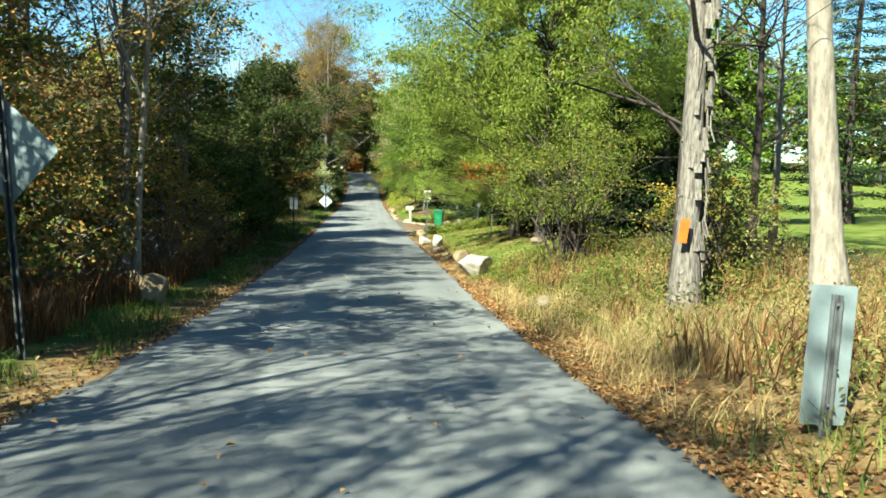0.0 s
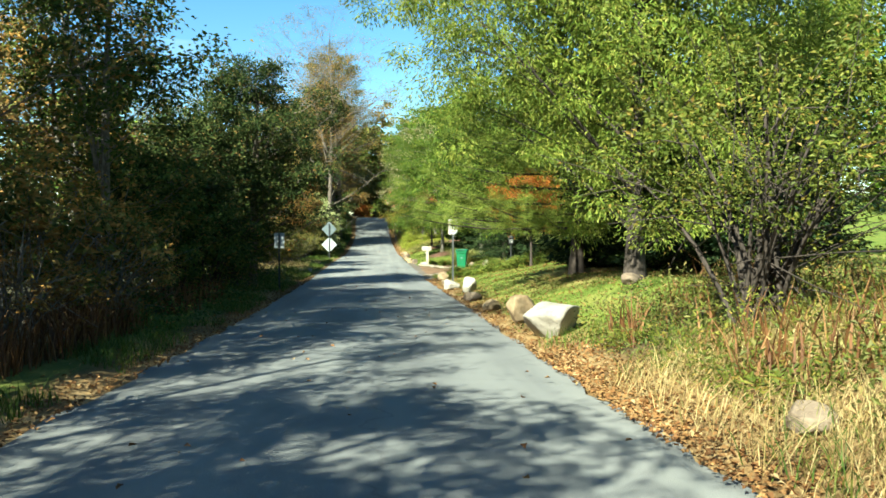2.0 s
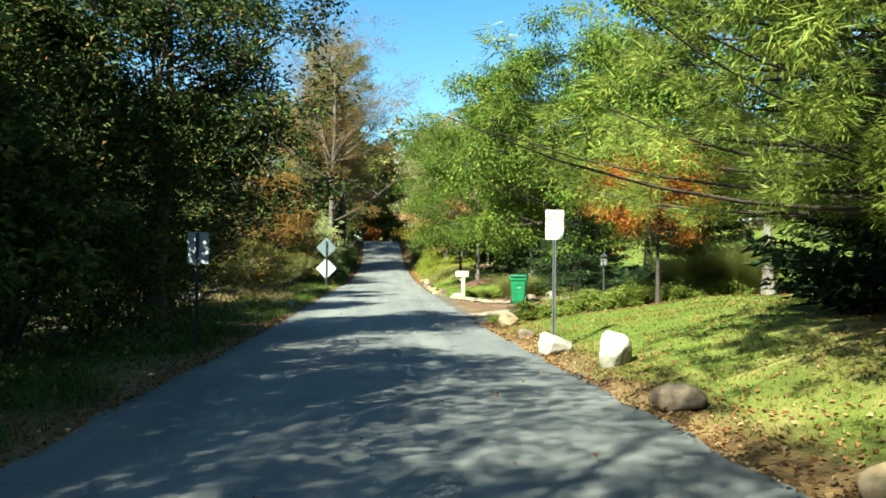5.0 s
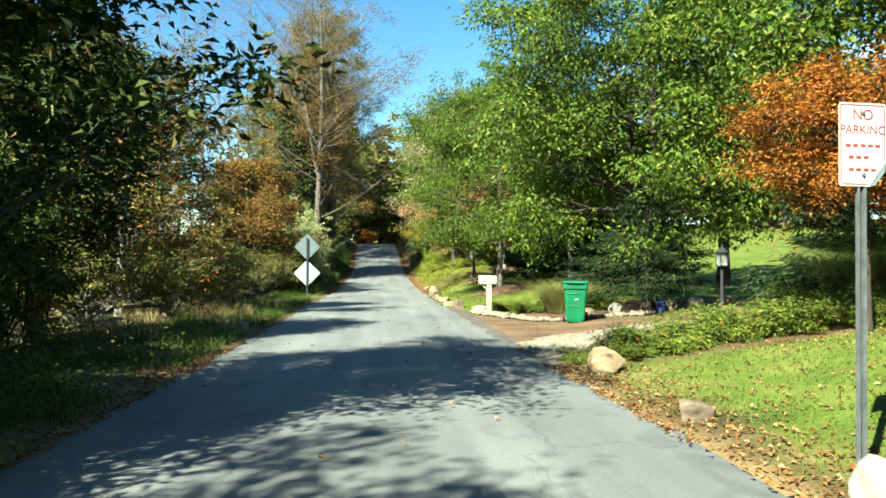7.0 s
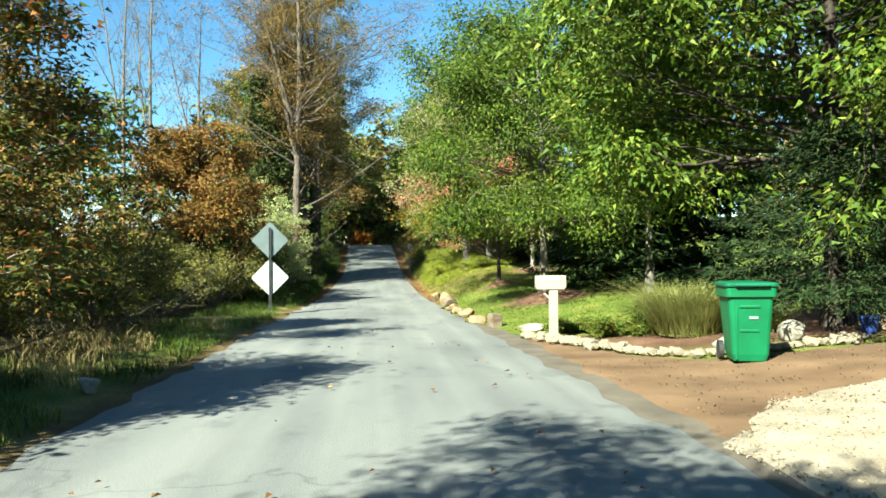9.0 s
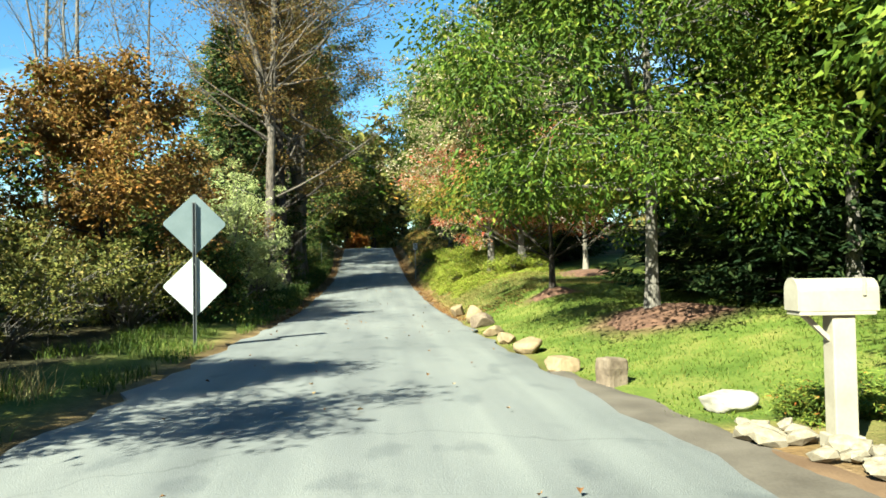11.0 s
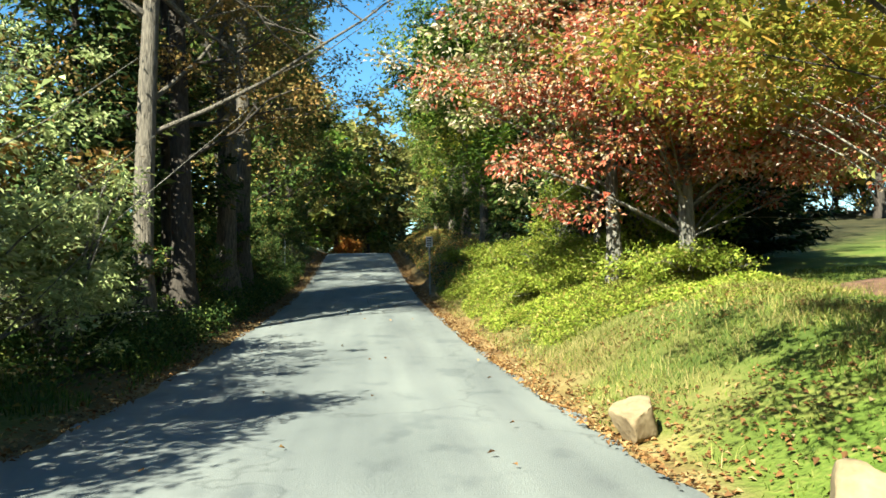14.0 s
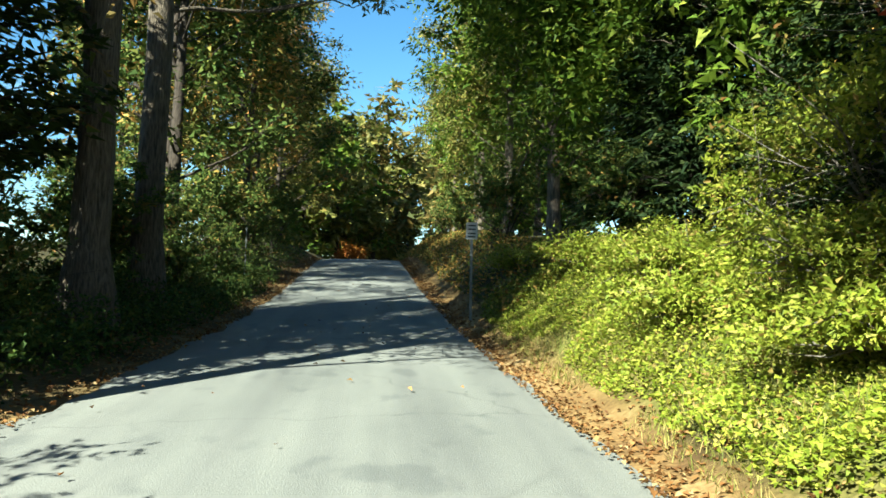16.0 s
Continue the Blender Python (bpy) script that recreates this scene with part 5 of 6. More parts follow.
spots = [(-5.4, 23.6, 1, 1.0), (-4.9, 30.4, 0, 0.95), (-6.4, 25.4, 1, 1.25), (-5.3, 20.4, 1, 1.15), (-6.6, 18.8, 1, 1.3), (-6.0, 14.8, 1, 1.2), (-7.0, 11.0, 1, 1.3), (-6.4, 7.0, 1, 1.1), (-5.6, 5.0, 2, 1.0), (-7.4, 3.6, 1, 1.2), (-6.6, 0.6, 1, 1.1),
         (-5.0, 33.8, 0, 0.9), (-5.2, 36.4, 0, 0.9), (-5.9, 39.8, 0, 0.9), (-6.4, 42.0, 0, 0.85), (-6.6, 33.0, 0, 0.9), (-6.3, 43.4, 1, 0.6), (-7.6, 29.0, 0, 0.95), (-7.4, 22.2, 0, 0.85), (-8.2, 16.0, 1, 1.4), (-4.6, 18.0, 2, 0.9), (-4.7, 21.6, 2, 0.9), (-8.0, 8.4, 0, 1.3),
         (-5.0, 80.0, 0, 0.7), (-5.3, 76.0, 0, 0.7), (-4.4, 74.2, 0, 0.6), (-4.0, 79.6, 0, 0.45), (-5.4, 87.2, 0, 0.8), (-3.9, 86.8, 0, 0.4), (-4.0, 91.0, 0, 0.45), (-4.2, 97.0, 0, 0.6), (-4.3, 103.0, 0, 0.6), (-4.6, 84.6, 0, 0.65), (-4.6, 89.0, 0, 0.7), (-4.8, 94.0, 0, 0.8), (-5.0, 100.0, 0, 0.9), (-5.3, 107.0, 0, 0.9), (-5.8, 115.0, 0, 1.0), (-6.6, 84.0, 0, 1.1), (-6.6, 78.5, 0, 0.9), (-8.6, 82.0, 0, 1.3), (-8.4, 74.0, 0, 1.2), (-7.6, 70.5, 0, 1.2),
         (4.6, 86.0, 0, 0.7), (5.0, 91.5, 0, 0.8), (3.9, 95.0, 0, 0.7), (4.4, 101.0, 0, 0.8), (4.2, 109.0, 0, 0.9), (7.0, 76.5, 0, 1.0), (7.6, 84.0, 0, 1.1), (6.6, 88.0, 0, 1.0), (4.0, 118.0, 0, 0.9), (6.0, 81.5, 0, 0.8)]
spots += [(12 + 2.1 * k + rng.normal(), 103 + rng.normal() * 2 - 0.2 * k, k % 2, 1.3 + 0.5 * rng.random()) for k in range(17)]
for x, y, k, s in spots:
    again(thick[3 if k == 0 and y > 73 else k], x, y, rng.random() * 360, s, 0.85 + 0.3 * rng.random())
brush = shrub("olive_brush", "olive and tan weedy brush in the sun", (-5.9, 55.2), (2.0, 1.7, 1.7), leaf_olive, bark_grey, 211, 60, 60, 0.075, 18, group="hedgerow brush")
for x, y, s in ((-5.2, 52.0, 0.8), (-7.4, 53.2, 1.1), (-5.7, 58.2, 0.85), (-6.8, 60.4, 1.15), (-5.6, 48.8, 0.75), (-8.8, 57.2, 1.2), (-5.4, 63.4, 0.95), (-9.2, 52.0, 1.2), (-7.2, 47.4, 1.0), (-10.6, 48.5, 1.2)):
    again(brush, x, y, rng.random() * 360, s)
red_brush = shrub("russet_shrub", "shrub with rusty red leaves in the hedgerow", (-8.2, 63.6), (2.9, 1.5, 1.6), leaf_brown, bark_dark, 212, 70, 70, 0.09, 14, group="hedgerow brush")
for x, y, s in ((-8.4, 66.0, 1.1), (-10.4, 64.0, 1.1), (-11.5, 68.5, 1.3), (-12.5, 58.0, 1.2), (-9.0, 70.5, 1.2)):
    again(red_brush, x, y, rng.random() * 360, s)
shrub("silver_shrub", "tall silvery green shrub at the road edge", (-4.5, 69.6), (4.3, 1.5, 1.9), leaf_silver, bark_grey, 213, 120, 80, 0.085, 18, aspect=0.35)
shrub("silver_shrub", "silvery green shrub at the road edge", (-4.2, 72.4), (2.9, 1.2, 1.4), leaf_silver, bark_grey, 214, 80, 70, 0.085, 14, aspect=0.35)
shrub("dark_shrub", "dark leafy shrub before the silvery one", (-4.4, 67.0), (2.2, 1.0, 1.1), leaf_dark, bark_dark, 216, 70, 80, 0.085, 14)
shrub("dark_shrub", "tall dark shrub in the hedgerow", (-6.2, 67.8), (3.0, 1.4, 1.4), leaf_dark, bark_dark, 217, 80, 80, 0.09, 14)
shrub("dark_shrub", "dark leafy shrub in the shade of the hedge", (-5.0, 65.6), (2.2, 1.2, 1.4), leaf_dark, bark_dark, 215, 70, 80, 0.09, 14)
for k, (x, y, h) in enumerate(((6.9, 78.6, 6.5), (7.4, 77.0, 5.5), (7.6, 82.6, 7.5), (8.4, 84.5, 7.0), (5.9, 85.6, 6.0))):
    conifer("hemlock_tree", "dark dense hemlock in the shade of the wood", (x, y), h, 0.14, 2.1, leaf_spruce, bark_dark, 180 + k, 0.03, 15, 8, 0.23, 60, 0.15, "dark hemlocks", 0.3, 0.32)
for k, (x, y, h) in enumerate(((3.4, 83.6, 1.1), (4.4, 75.4, 1.0), (3.9, 77.6, 1.2), (5.6, 75.2, 1.1), (3.4, 80.4, 1.0), (3.0, 87.4, 0.9), (4.7, 73.0, 0.9), (4.0, 74.2, 0.8), (4.8, 77.0, 1.3), (4.6, 79.4, 1.2), (4.3, 81.8, 1.1), (3.2, 76.2, 0.6), (3.1, 78.8, 0.6))):
    shrub("bank_shrub", "sunlit yellow-green leafy weeds on the bank", (x, y), (0.62 * h, 0.9, 1.0), leaf_ivy, bark_grey, 220 + k, 50, 80, 0.055, 10, group="bank shrubs")

for k, (x, y, h) in enumerate(((4.9, 78.6, 2.5), (5.5, 76.6, 2.3), (4.6, 80.6, 1.9), (5.3, 74.8, 1.8))):
    shrub("bank_shrub", "tall sunlit yellow-green brush on top of the bank", (x, y), (h, 0.9, 0.9), leaf_ivy, bark_grey, 260 + k, 46, 60, 0.085, 12, group="bank shrubs", low=0.15, spread=0.32)

# junipers and plume grass in the beds
jun = shrub("juniper", "low spreading juniper in the mulch bed", (4.1, 40.7), (0.46, 1.1, 0.8), leaf_juniper, bark_dark, 231, 80, 95, 0.066, 8, 0.3, 0.0, "juniper hedge", low=0.0, spread=0.2, flat=0.5)
for x, y, s in ((2.8, 40.3, 0.5), (3.4, 40.6, 0.7), (5.4, 40.9, 1.0), (6.6, 41.2, 1.1), (7.9, 41.9, 1.15), (9.4, 42.4, 1.2), (7.3, 40.4, 0.9), (8.8, 40.9, 0.95), (10.6, 42.7, 1.1), (4.7, 41.2, 0.85), (6.0, 41.8, 0.9), (7.4, 42.5, 0.9), (4.3, 51.6, 0.8), (5.2, 50.9, 0.9), (3.6, 52.6, 0.7), (6.0, 50.6, 0.7)):
    again(jun, x, y, rng.random() * 360, s)


def clump_grass(name, label, x, y, h, count, mat, radius, seed, group=""):
    rg = np.random.RandomState(seed)
    a, q = rg.random(count) * 6.28, radius * rg.random(count) ** 0.7
    e = thing(name, label, "ornamental grass", (x, y, gz(x, y) - 0.02), 0, group)
    roots = np.stack([np.cos(a) * q, np.sin(a) * q, 0 * a], 1)
    part("tuft", blades_mesh("tuft", roots, h, mat, rg, 0.005, 1.5, 0.9), mat, e)
    return e


clump_grass("plume_grass", "tall pale ornamental grass in the bed", 4.95, 50.6, 0.7, 4200, plume_mat, 0.5, 241)
clump_grass("plume_grass", "tall pale ornamental grass in the bed", 9.6, 41.9, 1.3, 5200, plume_mat, 0.6, 242)
clump_grass("plume_grass", "tall pale ornamental grass in the bed", 8.6, 42.4, 1.1, 3600, plume_mat, 0.4, 243)


# ---- stones ----
def boulder(label, at, size, mat, seed, sink=0.12, turn=0.0):
    rg = np.random.RandomState(seed)
    bm = bmesh.new()
    bmesh.ops.create_icosphere(bm, subdivisions=4, radius=1.0)
    planes = []
    for k in range(11):
        d = rg.normal(size=3) * [1, 1, 0.8]
        d /= np.linalg.norm(d)
        planes.append((Vector(d), 0.56 + 0.27 * rg.random()))
    off = Vector(rg.random(3) * 20)
    for v in bm.verts:
        p = v.co.copy()
        for d, q in planes:
            over = p.dot(d) - q
            if over > 0:
                p -= d * over * 0.985
        p *= 1.12 + 0.07 * noise.noise(p * 2.2 + off) + 0.035 * noise.noise(p * 6 + off) + 0.015 * noise.noise(p * 15 + off)
        v.co = Vector((p.x * size[0] / 2, p.y * size[1] / 2, p.z * size[2] / 2 + size[2] * (0.5 - sink)))
    for f in bm.faces:
        f.smooth = True
    me = bpy.data.meshes.new("boulder")
    bm.to_mesh(me)
    bm.free()
    me.materials.append(mat)
    ob = new("boulder", me)
    x, y = at
    ob.matrix_world = pose(x, y, gz(x, y), 0, 0, turn)
    return tagged(ob, label, "boulder", "boulders along the road")


for k, (x, y, w, d, h, mt, lab) in enumerate((
        (2.80, 19.6, 0.94, 0.76, 0.74, rock_white, "large pale cracked boulder beside the road"),
        (2.75, 21.9, 0.66, 0.6, 0.58, rock_tan, "tan block-shaped boulder among fallen leaves"),
        (2.66, 24.9, 0.50, 0.45, 0.32, rock_tan, "low tan boulder at the lawn edge"),
        (2.57, 28.0, 0.50, 0.45, 0.26, rock_brown, "low brown boulder at the lawn edge"),
        (2.84, 30.95, 0.42, 0.36, 0.56, rock_white, "upright pale boulder with a dark side"),
        (2.47, 32.95, 0.55, 0.45, 0.42, rock_white, "pale boulder by the sign post"),
        (2.55, 35.9, 0.40, 0.34, 0.22, rock_brown, "small brown boulder by the sign post"),
        (2.74, 39.3, 0.62, 0.48, 0.40, rock_tan, "yellow-tan wedge boulder by the bed"),
        (3.0, 12.7, 0.36, 0.32, 0.24, rock_brown, "brown stone half hidden in dry grass"),
        (5.05, 22.5, 0.42, 0.36, 0.24, rock_brown, "rough brown stone at the foot of the tree"),
        (-3.72, 13.6, 0.62, 0.5, 0.56, rock_tan, "tan boulder in the grassy verge"),
        (1.98, 67.6, 0.46, 0.42, 0.40, rock_tan, "small tan boulder at the grass edge"),
        (2.14, 65.0, 0.54, 0.44, 0.46, rock_tan, "yellow-tan boulder on the grass slope"),
        (2.10, 63.5, 0.58, 0.46, 0.34, rock_brown, "grey-brown boulder on the grass slope"),
        (2.02, 61.3, 0.42, 0.36, 0.24, rock_tan, "flat tan boulder on the grass"),
        (1.98, 59.7, 0.36, 0.32, 0.24, rock_tan, "small tan boulder at the road edge"),
        (2.08, 58.2, 0.56, 0.42, 0.30, rock_tan, "wedge-shaped tan boulder at the road edge"),
        (2.06, 56.0, 0.46, 0.36, 0.26, rock_tan, "flat tan boulder on the lawn edge"),
        (2.75, 53.0, 0.52, 0.42, 0.22, rock_white, "flat pale boulder near the mailbox"))):
    boulder(lab, (x, y), (w, d, h), mt, 300 + k, 0.14, 40 * k)
bm = bmesh.new()
box(bm, (0.25, 0.24, 0.36), (0, 0, 0.12), None, 0.025)
bmesh.ops.subdivide_edges(bm, edges=bm.edges[:], cuts=3, use_grid_fill=True)
for v in bm.verts:
    v.co += Vector((0.022 * noise.noise(v.co * 7), 0.022 * noise.noise(v.co * 7 + Vector((3, 1, 2))), 0.014 * noise.noise(v.co * 9)))
    v.co.x *= 1.0 + 0.25 * (0.34 - v.co.z)
me = bpy.data.meshes.new("stump")
bm.to_mesh(me)
bm.free()
me.materials.append(rock_brown)
stump = tagged(new("stump", me), "weathered brown cut stump on the lawn edge", "stump")
stump.matrix_world = pose(2.28, 54.7, gz(2.28, 54.7), 0, 2, 18)
boulder("small white stone on the verge grass", (-3.35, 46.6), (0.24, 0.2, 0.2), rock_white, 341, 0.1)
for k, (x, y, s) in enumerate(((5.2, 49.1, 0.42), (5.9, 49.0, 0.5), (7.4, 49.3, 0.5), (8.3, 49.6, 0.5), (9.3, 49.9, 0.5), (4.8, 48.9, 0.34))):
    boulder("pale weathered stone edging the shrub bed", (x, y), (s, s * 0.8, s * 0.65), rock_white if k % 2 else rock_brown, 350 + k, 0.15, 70 * k)

# border stones between drive and bed
rng = np.random.RandomState(61)
protos = []
for k in range(5):
    bm = bmesh.new()
    bmesh.ops.create_icosphere(bm, subdivisions=1, radius=0.5)
    for v in bm.verts:
        v.co = Vector((v.co.x * (0.9 + 0.4 * rng.random()), v.co.y * (0.7 + 0.3 * rng.random()), v.co.z * (0.5 + 0.25 * rng.random())))
    me = bpy.data.meshes.new("stone")
    bm.to_mesh(me)
    bm.free()
    me.materials.append(stone_border)
    protos.append(me)
border = thing("stone_border", "row of pale broken stones edging the bed", "stone border", (2.9, 51.6, gz(2.9, 51.6)))
line_x, line_y = [2.45, 2.75, 3.1, 3.6, 4.3, 5.3, 6.8], [52.3, 51.2, 50.2, 49.2, 48.45, 48.2, 48.5]
for k in range(150):
    t = rng.random() * 6
    x = np.interp(t, range(7), line_x) + rng.normal() * 0.10
    y = np.interp(t, range(7), line_y) + rng.normal() * 0.10
    st = new("stone", protos[k % 5])
    s = 0.10 + 0.13 * rng.random()
    st.parent = border
    st.matrix_local = border.matrix_world.inverted() @ pose(x, y, gz(x, y) + 0.22 * s + 0.02, rng.random() * 25, rng.random() * 25, rng.random() * 360) @ Matrix.Diagonal((s * 1.3, s, s, 1))


# mulch mounds round the lawn trees
for x, y, r in ((4.5, 58.9, 1.05), (4.0, 64.9, 0.55), (6.3, 70.2, 1.1)):
    rg = np.random.RandomState(int(10 * y))
    bm = bmesh.new()
    rings = []
    for q in np.linspace(0, 1, 8):
        ring = []
        for k in range(28):
            a = k * math.pi / 14
            wv = 1 + 0.10 * math.sin(3 * a + y) + 0.06 * math.sin(7 * a)
            px, py = x + q * r * wv * math.cos(a), y + q * r * wv * math.sin(a) * 0.85
            ring.append(bm.verts.new((px, py, gz(px, py) + 0.16 * (1 - q ** 2) - 0.015 + 0.02 * rg.random() * (1 - q))))
        rings.append(ring)
    for lo, hi in zip(rings[1:], rings[2:]):
        for k in range(28):
            bm.faces.new((lo[k], hi[k], hi[(k + 1) % 28], lo[(k + 1) % 28]))
    bm.faces.new(rings[1])
    for v in rings[0]:
        bm.verts.remove(v)
    bmesh.ops.recalc_face_normals(bm, faces=bm.faces)
    for f in bm.faces:
        f.smooth = True
    me = bpy.data.meshes.new("mulch_mound")
    bm.to_mesh(me)
    bm.free()
    me.materials.append(mulch_mat)
    tagged(new("mulch_mound", me), "reddish-brown mulch mound round a lawn tree", "mulch bed", "mulch mounds")


# ---- signs ----
def channel_post(height, depth=0.035, width=0.06):
    """A U-shaped steel post with rounded lips and bolt holes shown as studs."""
    bm = bmesh.new()
    box(bm, (width * 0.5, 0.005, height), (0, depth / 2, height / 2))
    for s in (-1, 1):
        box(bm, (0.005, depth, height), (s * width * 0.25, 0, height / 2))
        box(bm, (width * 0.25, 0.005, height), (s * width * 0.37, -depth / 2, height / 2))
    return bm


def bolts(parent, zs, y, mat, r=0.011):
    for z in zs:
        bm = bmesh.new()
        rod(bm, (0, y - 0.008, z), (0, y + 0.008, z), r, sides=6)
        part("bolt", bm, mat, parent)


def lettering(word, height, at, mat, parent, name, facing=180.0):
    cu = bpy.data.curves.new(name, "FONT")
    cu.body, cu.size, cu.align_x, cu.extrude = word, height / 0.7, "CENTER", 0.0008
    tmp = bpy.data.objects.new(name, cu)
    scene.collection.objects.link(tmp)
    me = bpy.data.meshes.new_from_object(tmp.evaluated_get(bpy.context.evaluated_depsgraph_get()))
    bpy.data.objects.remove(tmp)
    me.materials.clear()
    me.materials.append(mat)
    ob = part(name, me, mat, parent)
    ob.matrix_local = pose(*at, 90, 0, 0)
    return ob


# diamond pair, backs to the start of the road
ds = thing("diamond_sign_pair", "two diamond warning signs seen from behind on one steel post", "road sign", (-3.25, 59.78, gz(-3.25, 59.78) - 0.18))
part("post", channel_post(2.62), post_dark, ds)
for nm, zc, turn, mt, lb in (("upper_panel", 2.26, 20, sign_back, "bluish grey aluminium back"), ("lower_panel", 1.22, 12, sign_back_white, "white sunlit sign back")):
    bm = bmesh.new()
    m = pose(0, 0.03, zc, 0, 0, turn) @ pose(0, 0, 0, 0, 45, 0)
    plate(bm, rounded(0.74, 0.74, 0.05), 0.004, m)
    pn = part(nm, bm, mt, ds, lb)
    bolts(pn, (zc - 0.36, zc + 0.36), -0.02, steel)

# plain rectangular sign seen from behind
ls = thing("parking_sign", "white rectangular sign seen from behind on a steel post", "road sign", (-3.15, 33.2, gz(-3.15, 33.2) - 0.2), -4)
part("post", channel_post(2.08), post_dark, ls)
for s in (-1,):
    bm = bmesh.new()
    plate(bm, rounded(0.33, 0.5, 0.03), 0.003, pose(0, 0.024, 1.84))
    pn = part("panel", bm, sign_back_white, ls)
    bolts(pn, (1.67, 2.01), -0.012, steel)

# no-parking sign facing the camera
ns = thing("no_parking_sign", "white no parking sign with red letters and bent corner", "road sign", (2.58, 33.5, gz(2.58, 33.5) - 0.2), 6)
bm = channel_post(2.5)
part("post", bm, steel, ns)
face = [(-0.16, 0.235), (-0.15, 0.25), (0.15, 0.25), (0.16, 0.235), (0.16, -0.10), (0.045, -0.25), (-0.15, -0.25), (-0.16, -0.235)]
bm = plate(bmesh.new(), face, 0.003, pose(0, -0.024, 2.28))
panel = part("panel", bm, sign_white, ns)
bm = bmesh.new()
plate(bm, [(0.165, -0.10), (0.05, -0.25), (0.09, -0.24), (0.155, -0.16)], 0.004, pose(0, -0.018, 2.28, 0, 0, 0))
part("bent_corner", bm, sign_back, ns, "folded-back metal corner")
for z, wd in ((0.237, 0.29), (-0.237, 0.17)):
    part("border", box(bmesh.new(), (wd, 0.002, 0.006), (0 if z > 0 else -0.05, -0.027, 2.28 + z)), sign_red, panel)
for sx in (-1, 1):
    part("border", box(bmesh.new(), (0.006, 0.002, 0.47 if sx < 0 else 0.33), (sx * 0.148, -0.027, 2.28 if sx < 0 else 2.35)), sign_red, panel)
lettering("NO", 0.062, (0, -0.028, 2.43), sign_red, panel, "letters")
lettering("PARKING", 0.052, (0, -0.028, 2.345), sign_red, panel, "letters")
for z, n in ((2.275, 5), (2.205, 3), (2.13, 4)):
    for k in range(n):
        part("text_bar", box(bmesh.new(), (0.034, 0.002, 0.016), (-0.1 + 0.05 * k + (0 if n == 5 else 0.02), -0.028, z)), sign_red, panel)
bolts(panel, (2.1, 2.47), -0.03, steel)

# the sign at the start: dark post, grey diamond back
fs = thing("diamond_sign", "grey diamond sign seen from behind on a dark leaning post", "road sign", (-3.52, 8.2, gz(-3.52, 8.2) - 0.15), 0)
fs.matrix_world = pose(-3.52, 8.2, gz(-3.52, 8.2) - 0.15, 0, -3.5, -6)
part("post", channel_post(3.0, 0.05, 0.08), post_dark, fs)
bm = plate(bmesh.new(), rounded(0.76, 0.76, 0.05), 0.004, pose(0, 0.03, 2.3, 0, 0, 0) @ pose(0, 0, 0, 0, 45, 0))
pn = part("panel", bm, sign_back, fs)
for s in (-1, 1):
    part("stiffener", box(bmesh.new(), (0.012, 0.012, 0.7), (0, 0.022, 2.3), None), steel, pn).matrix_local = Matrix.Translation((0, 0, 0)) @ (Matrix.Translation((0, 0.0, 2.3)) @ pose(0, 0, 0, 0, -45, 0) @ Matrix.Translation((s * 0.2, 0, -2.3)))
bolts(pn, (2.0, 2.6), -0.03, steel)

# object marker on the right verge
om = thing("object_marker", "pale narrow marker panel seen from behind on a steel post", "road sign", (3.06, 4.75, gz(3.06, 4.75) - 0.3), -5)
zp = 2.47 - om.matrix_world.translation.z
om.matrix_world = pose(3.06, 4.75, om.matrix_world.translation.z, 0, 1.5, -5)
part("post", channel_post(zp - 0.06, 0.045, 0.075), steel, om)
part("panel", plate(bmesh.new(), rounded(0.31, 0.95, 0.02), 0.003, pose(0, 0.028, zp - 0.475)), sign_back, om)
bolts(om, (zp - 0.12, zp - 0.8), -0.03, steel)

# far sign on the bank, marker stake across the road
rs = thing("roadside_sign", "small white sign on a thin post on the leafy bank", "road sign", (1.75, 86.0, gz(1.75, 86.0) - 0.15), 0)
part("post", channel_post(2.0, 0.03, 0.05), steel, rs)
part("panel", plate(bmesh.new(), rounded(0.22, 0.32, 0.02), 0.003, pose(0, -0.022, 1.85)), sign_white, rs)
for z in (1.95, 1.88, 1.80, 1.74):
    part("text_bar", box(bmesh.new(), (0.14, 0.002, 0.03), (0, -0.026, z)), post_dark, rs.children[1])
ms = thing("marker_stake", "thin grey roadside marker stake at the wood edge", "marker stake", (-3.45, 92.0, gz(-3.45, 92.0) - 0.1), 0)
part("stake", rod(bmesh.new(), (0, 0, 0), (0.02, 0, 1.55), 0.018, 0.015, 8), steel, ms)
part("cap", rod(bmesh.new(), (0.02, 0, 1.55), (0.02, 0, 1.6), 0.02, 0.012, 8), post_dark, ms)

# ---- mailbox, bin, lamp, small things ----
mb = thing("mailbox", "cream mailbox on a cream wooden post with bracket", "mailbox", (2.85, 51.5, gz(2.85, 51.5)), -6)
part("post", box(bmesh.new(), (0.15, 0.15, 0.95), (0, 0, 0.43), None, 0.01), cream, mb)
bm = bmesh.new()
prof = [(-0.10, 0.0), (0.10, 0.0)] + [(0.10 * math.cos(radians(a)), 0.13 + 0.085 * math.sin(radians(a))) for a in range(0, 181, 15)]
fr = [bm.verts.new((-0.30, y, 0.92 + z)) for y, z in prof]
bk = [bm.verts.new((0.22, y, 0.92 + z)) for y, z in prof]
bm.faces.new(fr)
bm.faces.new(bk[::-1])
for k in range(len(prof)):
    bm.faces.new((fr[k], bk[k], bk[(k + 1) % len(prof)], fr[(k + 1) % len(prof)]))
